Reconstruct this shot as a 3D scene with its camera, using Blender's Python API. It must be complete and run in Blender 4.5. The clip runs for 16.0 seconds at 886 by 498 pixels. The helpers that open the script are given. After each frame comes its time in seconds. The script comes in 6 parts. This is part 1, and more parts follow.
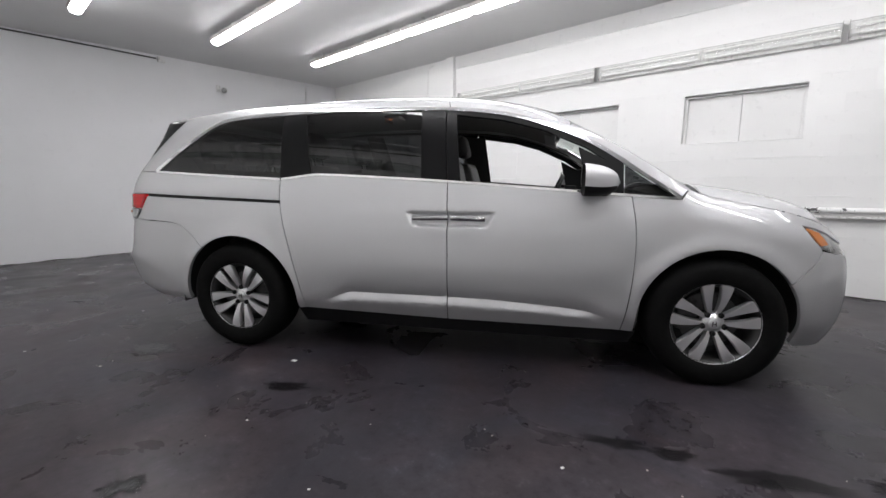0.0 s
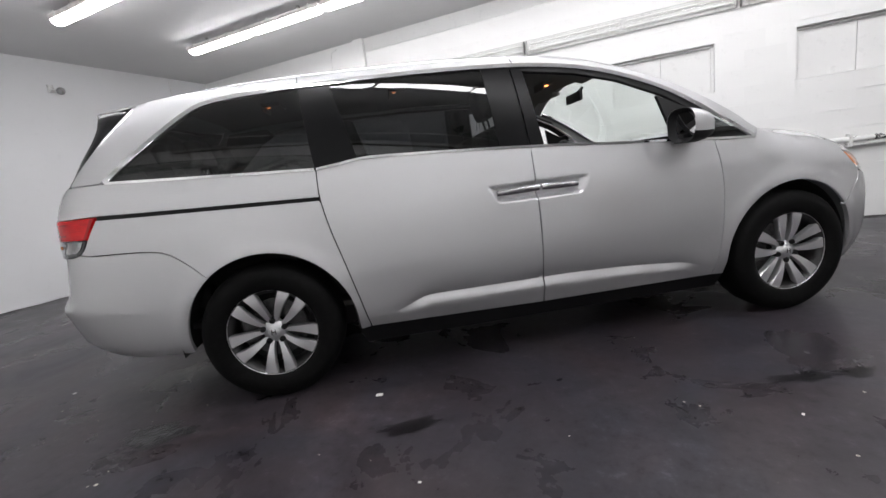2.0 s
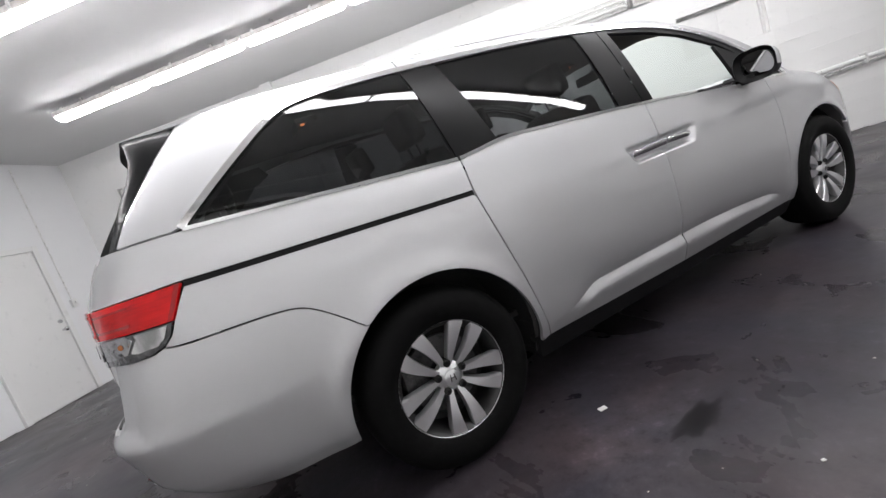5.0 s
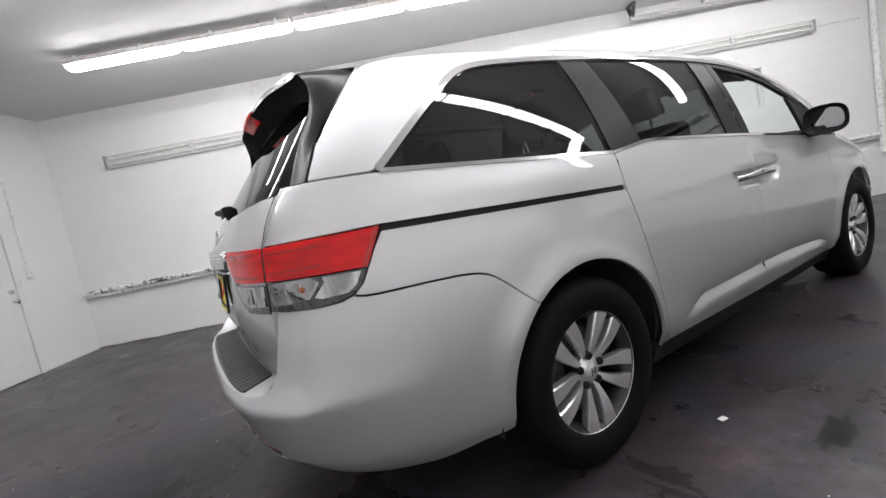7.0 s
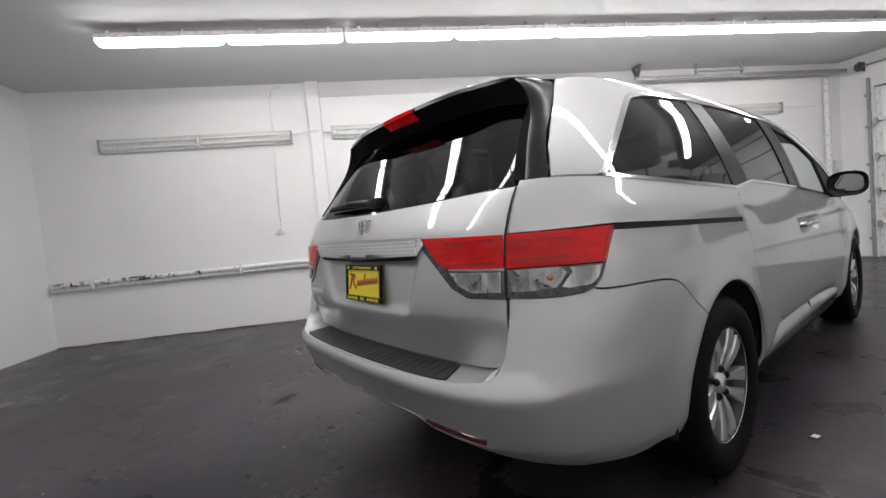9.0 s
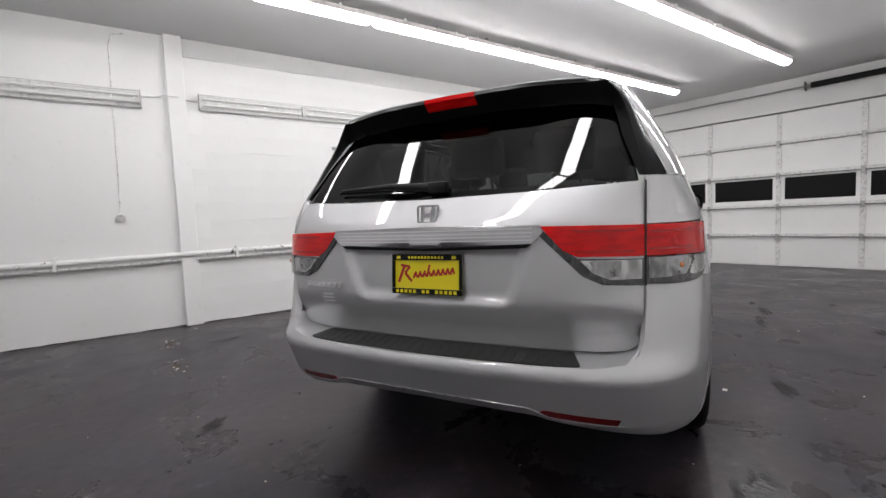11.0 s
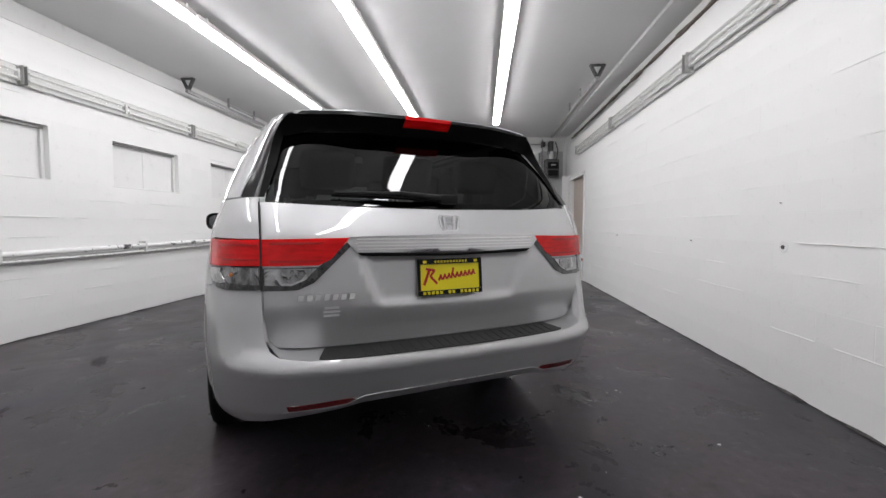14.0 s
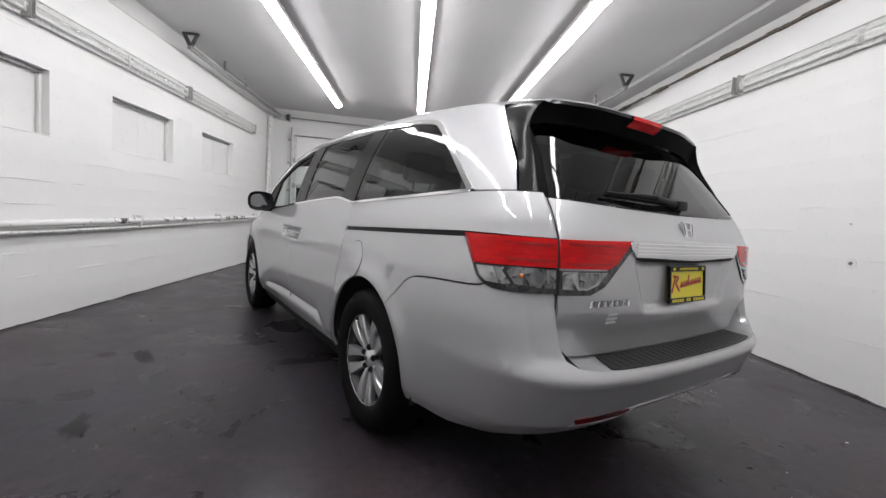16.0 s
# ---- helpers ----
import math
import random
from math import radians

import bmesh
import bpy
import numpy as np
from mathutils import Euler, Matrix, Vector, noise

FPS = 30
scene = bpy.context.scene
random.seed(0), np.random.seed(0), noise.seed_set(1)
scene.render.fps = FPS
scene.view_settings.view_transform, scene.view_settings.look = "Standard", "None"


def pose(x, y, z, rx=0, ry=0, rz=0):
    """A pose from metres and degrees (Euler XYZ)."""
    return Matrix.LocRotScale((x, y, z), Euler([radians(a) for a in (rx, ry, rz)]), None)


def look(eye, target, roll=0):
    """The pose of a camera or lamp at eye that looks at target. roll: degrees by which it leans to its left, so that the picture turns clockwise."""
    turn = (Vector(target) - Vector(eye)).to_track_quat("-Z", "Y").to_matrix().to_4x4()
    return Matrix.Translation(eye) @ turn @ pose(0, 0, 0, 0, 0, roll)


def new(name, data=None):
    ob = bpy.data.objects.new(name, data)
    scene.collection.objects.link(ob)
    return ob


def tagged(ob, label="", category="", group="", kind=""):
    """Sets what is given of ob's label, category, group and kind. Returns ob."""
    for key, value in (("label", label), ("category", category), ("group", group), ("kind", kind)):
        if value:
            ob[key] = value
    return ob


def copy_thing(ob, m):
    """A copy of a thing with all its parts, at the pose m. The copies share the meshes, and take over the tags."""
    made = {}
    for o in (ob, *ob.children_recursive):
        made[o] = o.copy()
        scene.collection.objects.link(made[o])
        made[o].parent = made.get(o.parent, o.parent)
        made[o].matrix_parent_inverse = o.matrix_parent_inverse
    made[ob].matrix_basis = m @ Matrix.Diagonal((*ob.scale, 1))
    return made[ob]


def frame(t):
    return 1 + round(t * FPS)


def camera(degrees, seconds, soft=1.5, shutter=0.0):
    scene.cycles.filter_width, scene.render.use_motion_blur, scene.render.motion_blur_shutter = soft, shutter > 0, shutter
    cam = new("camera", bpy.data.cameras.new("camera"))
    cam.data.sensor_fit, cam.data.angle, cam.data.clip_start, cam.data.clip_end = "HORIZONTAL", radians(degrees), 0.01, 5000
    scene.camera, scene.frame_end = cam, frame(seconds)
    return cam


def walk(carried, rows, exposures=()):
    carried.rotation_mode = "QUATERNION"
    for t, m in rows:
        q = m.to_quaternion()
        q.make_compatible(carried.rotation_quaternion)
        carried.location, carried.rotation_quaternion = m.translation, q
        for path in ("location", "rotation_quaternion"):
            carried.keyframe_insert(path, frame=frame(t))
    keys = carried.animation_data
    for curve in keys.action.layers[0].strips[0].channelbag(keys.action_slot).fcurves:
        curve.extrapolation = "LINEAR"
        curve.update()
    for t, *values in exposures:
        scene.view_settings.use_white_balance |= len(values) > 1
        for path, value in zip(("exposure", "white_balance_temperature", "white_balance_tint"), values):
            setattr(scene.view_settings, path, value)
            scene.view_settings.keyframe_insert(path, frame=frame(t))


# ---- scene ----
cam = camera(92.4, 16.0)
PATH = [
    (0, (0.441, 0.423, 1.139), (-0.886, 1.887, 0.832), -0.1),
    (0.5, (0.138, 0.23, 1.111), (-0.957, 1.876, 0.807), -2.1),
    (1, (-0.185, 0.126, 1.074), (-1.172, 1.831, 0.728), -5.1),
    (1.5, (-0.526, 0.058, 1.078), (-1.466, 1.793, 0.747), -7.8),
    (2, (-0.826, 0.047, 1.078), (-1.634, 1.841, 0.72), -7.2),
    (2.5, (-1.09, 0.031, 1.06), (-1.743, 1.883, 0.683), -11.2),
    (3, (-1.311, 0.017, 1.068), (-1.9, 1.904, 0.765), -13.5),
    (3.5, (-1.578, 0.002, 1.076), (-2.094, 1.909, 0.768), -15.5),
    (6, (-2.686, 0.064, 1.083), (-2.72, 2.045, 0.806), -16.7),
    (6.5, (-2.913, 0.061, 1.076), (-2.908, 2.039, 0.777), -13.1),
    (7, (-3.062, 0.07, 1.09), (-3.029, 2.059, 0.884), -11.0),
    (7.5, (-3.266, 0.079, 1.088), (-3.156, 2.072, 0.967), -8.4),
    (8, (-3.49, 0.071, 1.09), (-3.334, 2.059, 0.932), -6.5),
    (8.5, (-3.702, 0.075, 1.082), (-3.476, 2.056, 0.925), -7.5),
    (9, (-3.911, 0.09, 1.101), (-3.61, 2.065, 1.002), -5.2),
    (9.5, (-4.116, 0.104, 1.108), (-3.65, 2.049, 1.061), -4.2),
    (12, (-5.233, 0.941, 1.117), (-3.776, 2.304, 0.978), -0.4),
    (12.5, (-5.44, 1.133, 1.123), (-3.821, 2.304, 1.047), 0.0),
    (13, (-5.649, 1.302, 1.119), (-3.872, 2.202, 0.934), 1.4),
    (13.5, (-5.717, 1.508, 1.104), (-3.777, 1.965, 0.937), -1.1),
    (14, (-5.775, 1.759, 1.118), (-3.786, 1.941, 1.006), 0.0),
    (14.5, (-5.812, 2.06, 1.119), (-3.819, 2.092, 0.962), 2.6),
    (15, (-5.732, 2.378, 1.121), (-3.735, 2.394, 1.002), 3.5),
    (15.5, (-5.73, 2.731, 1.124), (-3.74, 2.626, 0.947), 3.7),
    (16, (-5.682, 3.059, 1.111), (-3.693, 2.908, 0.965), 3.8),
]
walk(cam, [(t, look(eye, target, roll)) for t, eye, target, roll in PATH],
     [(0.0, 0.05, 6500, 10), (1.0, 0.05, 6500, 10), (2.0, 0.2, 6500, 10), (3.5, 0.46, 6500, 10), (6.0, 0.42, 6530, 10), (7.0, 0.42, 6560, 10), (8.0, 0.2, 6620, 10), (8.5, 0.1, 6620, 10), (9.5, 0.04, 6640, 10), (12.0, 0.0, 6590, 10), (14.5, -0.02, 6540, 10), (16.0, -0.04, 6560, 10)])

# ---- light of the place: rows of ceiling tubes only, no daylight ----
world = bpy.data.worlds.new("world")
scene.world = world
world.use_nodes = True
world.node_tree.nodes["Background"].inputs[0].default_value = (0.8, 0.85, 0.9, 1)
world.node_tree.nodes["Background"].inputs[1].default_value = 0.02
TUBE_POWER = 22.5

from mathutils import geometry


# ---- materials ----
def mat(name, color, rough=0.5, metal=0.0, coat=0.0, spec=0.5):
    m = bpy.data.materials.new(name)
    m.use_nodes = True
    b = m.node_tree.nodes["Principled BSDF"]
    b.inputs["Base Color"].default_value = (*color, 1)
    b.inputs["Roughness"].default_value = rough
    b.inputs["Metallic"].default_value = metal
    b.inputs["Coat Weight"].default_value = coat
    b.inputs["Coat Roughness"].default_value = 0.03
    b.inputs["Specular IOR Level"].default_value = spec
    return m


def nodes_of(m):
    nt = m.node_tree
    return nt, nt.nodes, nt.links, nt.nodes["Principled BSDF"]


def tex_coord(nt, scale=(1, 1, 1), space="Object"):
    c = nt.nodes.new("ShaderNodeTexCoord")
    mp = nt.nodes.new("ShaderNodeMapping")
    mp.inputs["Scale"].default_value = scale
    nt.links.new(c.outputs[space], mp.inputs["Vector"])
    return mp.outputs["Vector"]


def noise_tex(nt, vec, scale, detail=4.0, rough=0.55, dist=0.0):
    n = nt.nodes.new("ShaderNodeTexNoise")
    n.inputs["Scale"].default_value = scale
    n.inputs["Detail"].default_value = detail
    n.inputs["Roughness"].default_value = rough
    n.inputs["Distortion"].default_value = dist
    nt.links.new(vec, n.inputs["Vector"])
    return n.outputs["Fac"]


def ramp(nt, fac, stops):
    r = nt.nodes.new("ShaderNodeValToRGB")
    e = r.color_ramp.elements
    while len(e) < len(stops):
        e.new(0.5)
    for el, (p, c) in zip(e, stops):
        el.position = p
        el.color = (*c, 1) if len(c) == 3 else c
    nt.links.new(fac, r.inputs["Fac"])
    return r.outputs["Color"]


def grey(v):
    return (v, v, v)


def mix_color(nt, fac, a, b, kind="MIX"):
    n = nt.nodes.new("ShaderNodeMix")
    n.data_type, n.blend_type = "RGBA", kind
    for sock, val in ((n.inputs[0], fac), (n.inputs[6], a), (n.inputs[7], b)):
        if hasattr(val, "is_linked"):
            nt.links.new(val, sock)
        else:
            sock.default_value = val if isinstance(val, (int, float)) else (*val, 1)
    return n.outputs[2]


def math_node(nt, op, a, b=0.0):
    n = nt.nodes.new("ShaderNodeMath")
    n.operation = op
    for sock, val in ((n.inputs[0], a), (n.inputs[1], b)):
        if hasattr(val, "is_linked"):
            nt.links.new(val, sock)
        else:
            sock.default_value = val
    return n.outputs[0]


def bump(nt, height, strength, dist, target):
    b = nt.nodes.new("ShaderNodeBump")
    b.inputs["Strength"].default_value = strength
    b.inputs["Distance"].default_value = dist
    nt.links.new(height, b.inputs["Height"])
    nt.links.new(b.outputs["Normal"], target)


def paint_wall(name, tint=(0.80, 0.80, 0.79), wear=0.35):
    """White masonry paint: roller grain, faint grime, thin scuffs."""
    m = mat(name, tint, 0.62)
    nt, nd, lk, b = nodes_of(m)
    v = tex_coord(nt)
    big = noise_tex(nt, v, 0.7, 5)
    small = noise_tex(nt, v, 9.0, 6, 0.7)
    c = ramp(nt, big, [(0.3, tuple(t * 0.93 for t in tint)), (0.7, tint)])
    dirt = ramp(nt, small, [(0.30, grey(1 - 0.22 * wear)), (0.42, grey(1.0))])
    c = mix_color(nt, 1.0, c, dirt, "MULTIPLY")
    lk.new(c, b.inputs["Base Color"])
    fine = noise_tex(nt, v, 60.0, 4, 0.6)
    lump = noise_tex(nt, v, 5.0, 3)
    h = math_node(nt, "ADD", math_node(nt, "MULTIPLY", fine, 0.35), lump)
    bump(nt, h, 0.35, 0.006, b.inputs["Normal"])
    lk.new(math_node(nt, "ADD", math_node(nt, "MULTIPLY", small, 0.2), 0.5), b.inputs["Roughness"])
    return m


def floor_material():
    m = mat("floor_paint", (0.055, 0.052, 0.058), 0.35, 0.0, 0.0, 0.22)
    nt, nd, lk, b = nodes_of(m)
    v = tex_coord(nt)
    big = noise_tex(nt, v, 0.55, 6, 0.6, 0.4)
    mid = noise_tex(nt, v, 2.2, 6, 0.55, 0.5)
    fine = noise_tex(nt, v, 14.0, 8, 0.7)
    c = ramp(nt, big, [(0.28, (0.018, 0.0165, 0.0195)), (0.5, (0.035, 0.0323, 0.0365)), (0.75, (0.060, 0.0545, 0.0595))])
    stains = ramp(nt, mid, [(0.25, grey(0.5)), (0.42, grey(0.82)), (0.55, grey(1.0)), (0.75, grey(1.35))])
    tone = ramp(nt, noise_tex(nt, v, 1.1, 6, 0.6, 1.0), [(0.35, (0.9, 0.93, 1.05)), (0.65, (1.15, 0.98, 0.98))])
    stains = mix_color(nt, 1.0, stains, tone, "MULTIPLY")
    c = mix_color(nt, 1.0, c, stains, "MULTIPLY")
    specks = ramp(nt, fine, [(0.30, grey(0.45)), (0.45, grey(0.9)), (0.58, grey(1.08)), (0.72, grey(1.9))])
    c = mix_color(nt, 1.0, c, specks, "MULTIPLY")
    worn = ramp(nt, noise_tex(nt, v, 1.3, 9, 0.75, 0.6), [(0.52, grey(0)), (0.78, grey(1))])
    c = mix_color(nt, math_node(nt, "MULTIPLY", worn, 0.22), c, (0.08, 0.072, 0.072))
    grit = ramp(nt, noise_tex(nt, v, 70.0, 3, 0.6), [(0.70, grey(0)), (0.76, grey(1))])
    c = mix_color(nt, math_node(nt, "MULTIPLY", grit, 0.30), c, (0.16, 0.15, 0.14))
    lk.new(c, b.inputs["Base Color"])
    r = ramp(nt, mid, [(0.28, grey(0.14)), (0.44, grey(0.25)), (0.7, grey(0.36))])
    r2 = math_node(nt, "ADD", r, math_node(nt, "MULTIPLY", fine, 0.08))
    lk.new(r2, b.inputs["Roughness"])
    h = math_node(nt, "ADD", math_node(nt, "MULTIPLY", fine, 0.3), mid)
    bump(nt, h, 0.22, 0.005, b.inputs["Normal"])
    return m


def car_paint():
    m = mat("silver_metallic_paint", (0.59, 0.593, 0.602), 0.54, 0.82, 1.0, 0.0)
    nt, nd, lk, b = nodes_of(m)
    v = tex_coord(nt)
    flake = noise_tex(nt, v, 900.0, 2, 0.5)
    c = ramp(nt, flake, [(0.3, (0.54, 0.543, 0.552)), (0.7, (0.64, 0.643, 0.652))])
    lk.new(c, b.inputs["Base Color"])
    dust = noise_tex(nt, v, 3.0, 6, 0.6)
    lk.new(math_node(nt, "ADD", math_node(nt, "MULTIPLY", dust, 0.04), 0.52), b.inputs["Roughness"])
    b.inputs["Coat Roughness"].default_value = 0.015
    b.inputs["Coat IOR"].default_value = 1.8
    b.inputs["Specular Tint"].default_value = (0.15, 0.15, 0.15, 1)
    return m


def glass_mat(name, tint, rough=0.0):
    m = bpy.data.materials.new(name)
    m.use_nodes = True
    nt = m.node_tree
    nt.nodes.clear()
    out = nt.nodes.new("ShaderNodeOutputMaterial")
    mixn = nt.nodes.new("ShaderNodeMixShader")
    tr = nt.nodes.new("ShaderNodeBsdfTransparent")
    gl = nt.nodes.new("ShaderNodeBsdfGlossy")
    lw = nt.nodes.new("ShaderNodeLayerWeight")
    lw.inputs["Blend"].default_value = 0.5
    gloss = math_node(nt, "ADD", math_node(nt, "MULTIPLY", math_node(nt, "POWER", lw.outputs["Facing"], 5.0), 0.92), 0.055)
    tr.inputs[0].default_value = (*tint, 1)
    gl.inputs["Roughness"].default_value = rough
    nt.links.new(gloss, mixn.inputs[0])
    nt.links.new(tr.outputs[0], mixn.inputs[1])
    nt.links.new(gl.outputs[0], mixn.inputs[2])
    nt.links.new(mixn.outputs[0], out.inputs["Surface"])
    return m


def emitter(name, color, power):
    m = bpy.data.materials.new(name)
    m.use_nodes = True
    nt = m.node_tree
    nt.nodes.clear()
    out = nt.nodes.new("ShaderNodeOutputMaterial")
    e = nt.nodes.new("ShaderNodeEmission")
    e.inputs[0].default_value = (*color, 1)
    e.inputs[1].default_value = power
    nt.links.new(e.outputs[0], out.inputs["Surface"])
    return m


def worn_metal(name, color, rough, metal, spots):
    m = mat(name, color, rough, metal)
    nt, nd, lk, b = nodes_of(m)
    v = tex_coord(nt)
    n = noise_tex(nt, v, 24.0, 6, 0.7)
    c = ramp(nt, n, [(0.35, spots), (0.5, color)])
    lk.new(c, b.inputs["Base Color"])
    bump(nt, n, 0.25, 0.002, b.inputs["Normal"])
    return m


def peeling_paint():
    """White paint on a pipe, flaking off dark steel."""
    m = mat("flaking_white_paint", (0.78, 0.78, 0.77), 0.5)
    nt, nd, lk, b = nodes_of(m)
    v = tex_coord(nt, (1, 1, 1))
    n = noise_tex(nt, v, 11.0, 8, 0.72, 0.5)
    region = noise_tex(nt, v, 0.9, 2)
    f = math_node(nt, "ADD", n, math_node(nt, "MULTIPLY", region, 0.5))
    c = ramp(nt, f, [(0.618, (0.05, 0.05, 0.05)), (0.645, (0.78, 0.78, 0.77))])
    lk.new(c, b.inputs["Base Color"])
    bump(nt, f, 0.5, 0.004, b.inputs["Normal"])
    return m


M_WALL = paint_wall("white_wall_paint")
M_WEST = paint_wall("white_wall_paint_smooth", (0.76, 0.765, 0.775), 0.15)
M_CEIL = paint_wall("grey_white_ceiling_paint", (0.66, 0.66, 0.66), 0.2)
M_TRIM = paint_wall("white_trim_paint", (0.74, 0.74, 0.73), 0.5)
M_FLOOR = floor_material()
M_PIPE = worn_metal("white_painted_pipe", (0.74, 0.74, 0.73), 0.4, 0.0, (0.45, 0.44, 0.43))
M_FLAKE = peeling_paint()
M_DOORPAINT = paint_wall("white_door_enamel", (0.86, 0.86, 0.85), 0.3)
M_STEEL = worn_metal("galvanised_steel", (0.42, 0.42, 0.42), 0.45, 0.8, (0.25, 0.24, 0.23))
M_DARKSTEEL = worn_metal("dark_steel", (0.12, 0.12, 0.12), 0.5, 0.6, (0.05, 0.05, 0.05))
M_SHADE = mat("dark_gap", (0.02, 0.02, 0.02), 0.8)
M_TUBE = emitter("lit_diffuser", (0.985, 0.975, 1.0), TUBE_POWER)
M_HOUSING = worn_metal("fixture_housing", (0.70, 0.66, 0.65), 0.45, 0.0, (0.5, 0.46, 0.45))
M_LENS = glass_mat("clear_ribbed_cover", (0.93, 0.94, 0.93), 0.12)
_nt = M_LENS.node_tree
_mix, _dif, _old = _nt.nodes.new("ShaderNodeMixShader"), _nt.nodes.new("ShaderNodeBsdfDiffuse"), _nt.nodes["Mix Shader"]
_dif.inputs[0].default_value = (0.74, 0.74, 0.73, 1)
_mix.inputs[0].default_value = 0.16
_nt.links.new(_old.outputs[0], _mix.inputs[1])
_nt.links.new(_dif.outputs[0], _mix.inputs[2])
_nt.links.new(_mix.outputs[0], _nt.nodes["Material Output"].inputs["Surface"])
M_ENDCAP = mat("grey_lamp_gasket", (0.32, 0.32, 0.31), 0.5)
M_OLDTUBE = mat("unlit_tube", (0.80, 0.80, 0.78), 0.25)
M_PAINT = car_paint()
M_BLACKGLOSS = mat("gloss_black", (0.005, 0.005, 0.0055), 0.28, 0.0, 0.0, 0.16)
M_BLACK = mat("black_plastic", (0.009, 0.009, 0.0095), 0.5, 0.0, 0.0, 0.2)
M_PAD = worn_metal("grained_black_plastic", (0.014, 0.014, 0.0145), 0.55, 0.0, (0.009, 0.009, 0.0095))
M_RUBBER = worn_metal("tyre_rubber", (0.004, 0.004, 0.004), 0.7, 0.0, (0.006, 0.006, 0.006))
M_RUBBER.node_tree.nodes["Principled BSDF"].inputs["Specular IOR Level"].default_value = 0.12
M_CHROME = mat("chrome", (0.80, 0.80, 0.80), 0.10, 1.0)
M_BADGE = mat("pale_chrome", (0.62, 0.62, 0.63), 0.14, 0.95)
M_BRUSHED = mat("satin_chrome", (0.62, 0.62, 0.63), 0.24, 1.0)
M_ALLOY = mat("machined_alloy", (0.74, 0.74, 0.75), 0.32, 0.8, 0.4)
M_ALLOY_DARK = mat("alloy_barrel", (0.06, 0.06, 0.06), 0.45, 0.8)
M_TINT = glass_mat("privacy_glass", (0.11, 0.115, 0.12))
M_TINT_REAR = glass_mat("dark_rear_glass", (0.06, 0.062, 0.065))
M_CLEAR = glass_mat("clear_car_glass", (0.80, 0.86, 0.83))
M_TRIMIN = mat("grey_cabin_plastic", (0.05, 0.048, 0.046), 0.6)
M_SEAT = worn_metal("grey_seat_leather", (0.045, 0.043, 0.042), 0.5, 0.0, (0.03, 0.029, 0.028))
M_HEADLINER = mat("light_grey_headliner", (0.17, 0.165, 0.155), 0.85)


def lamp_red():
    """Red lens over streaky reflector cells."""
    m = mat("red_lens", (0.6, 0.006, 0.008), 0.10, 0.0, 0.0, 0.3)
    nt, nd, lk, b = nodes_of(m)
    v = tex_coord(nt, (1, 1, 3.2))
    n = noise_tex(nt, v, 9.0, 3, 0.55, 0.8)
    w = noise_tex(nt, tex_coord(nt, (0.6, 0.6, 9.0)), 14.0, 2, 0.5)
    f = math_node(nt, "ADD", math_node(nt, "MULTIPLY", n, 0.65), math_node(nt, "MULTIPLY", w, 0.35))
    c = ramp(nt, f, [(0.32, (0.48, 0.002, 0.004)), (0.47, (0.64, 0.004, 0.006)), (0.58, (0.72, 0.006, 0.008)), (0.72, (0.80, 0.016, 0.016))])
    lk.new(c, b.inputs["Base Color"])
    bump(nt, n, 0.15, 0.004, b.inputs["Normal"])
    return m


M_RED = lamp_red()
M_REDDARK = mat("deep_red_lens", (0.42, 0.003, 0.005), 0.15, 0.0, 0.2)
M_UNDER = mat("matt_black_plastic", (0.004, 0.004, 0.004), 0.75, 0.0, 0.0, 0.12)
M_REFLECTOR = mat("dark_red_reflector", (0.12, 0.004, 0.006), 0.15, 0.0, 0.3)
M_FIN = mat("satin_black_plastic", (0.006, 0.006, 0.007), 0.27, 0.0, 0.0, 0.4)


def lamp_optic(name, color, scale):
    """Silvered reflector under a clear lens, with small pressed facets."""
    m = mat(name, color, 0.16, 0.9, 1.0)
    nt, nd, lk, b = nodes_of(m)
    n = noise_tex(nt, tex_coord(nt, (1, 1, 0.6)), scale, 2, 0.5, 0.6)
    bump(nt, n, 0.8, 0.02, b.inputs["Normal"])
    c = ramp(nt, n, [(0.35, tuple(v * 0.35 for v in color)), (0.62, color)])
    lk.new(c, b.inputs["Base Color"])
    return m


M_SMOKE = lamp_optic("smoked_lens", (0.07, 0.07, 0.073), 40.0)
M_CLEARLENS = lamp_optic("clear_lens", (0.60, 0.60, 0.60), 16.0)
M_CUP = lamp_optic("lamp_cup_silver", (0.36, 0.36, 0.365), 26.0)
M_AMBER = mat("amber_lens", (0.50, 0.17, 0.05), 0.15, 0.0, 0.8)
M_YELLOW = mat("yellow_sheet", (0.80, 0.68, 0.01), 0.35)
M_REDINK = mat("red_ink", (0.42, 0.012, 0.014), 0.4)
M_DOME = emitter("dome_bulb", (1.0, 0.30, 0.09), 4.0)


# ---- mesh helpers ----
def obj_from(name, verts, faces, material, parent=None, label="", smooth=False, normals=None):
    me = bpy.data.meshes.new(name)
    me.from_pydata([tuple(v) for v in verts], [], faces)
    me.materials.append(material)
    if smooth:
        me.shade_smooth()
    if normals is not None:
        me.normals_split_custom_set_from_vertices(normals)
    ob = new(name, me)
    if parent is not None:
        ob.parent = parent
    if label:
        ob["label"] = label
    return ob


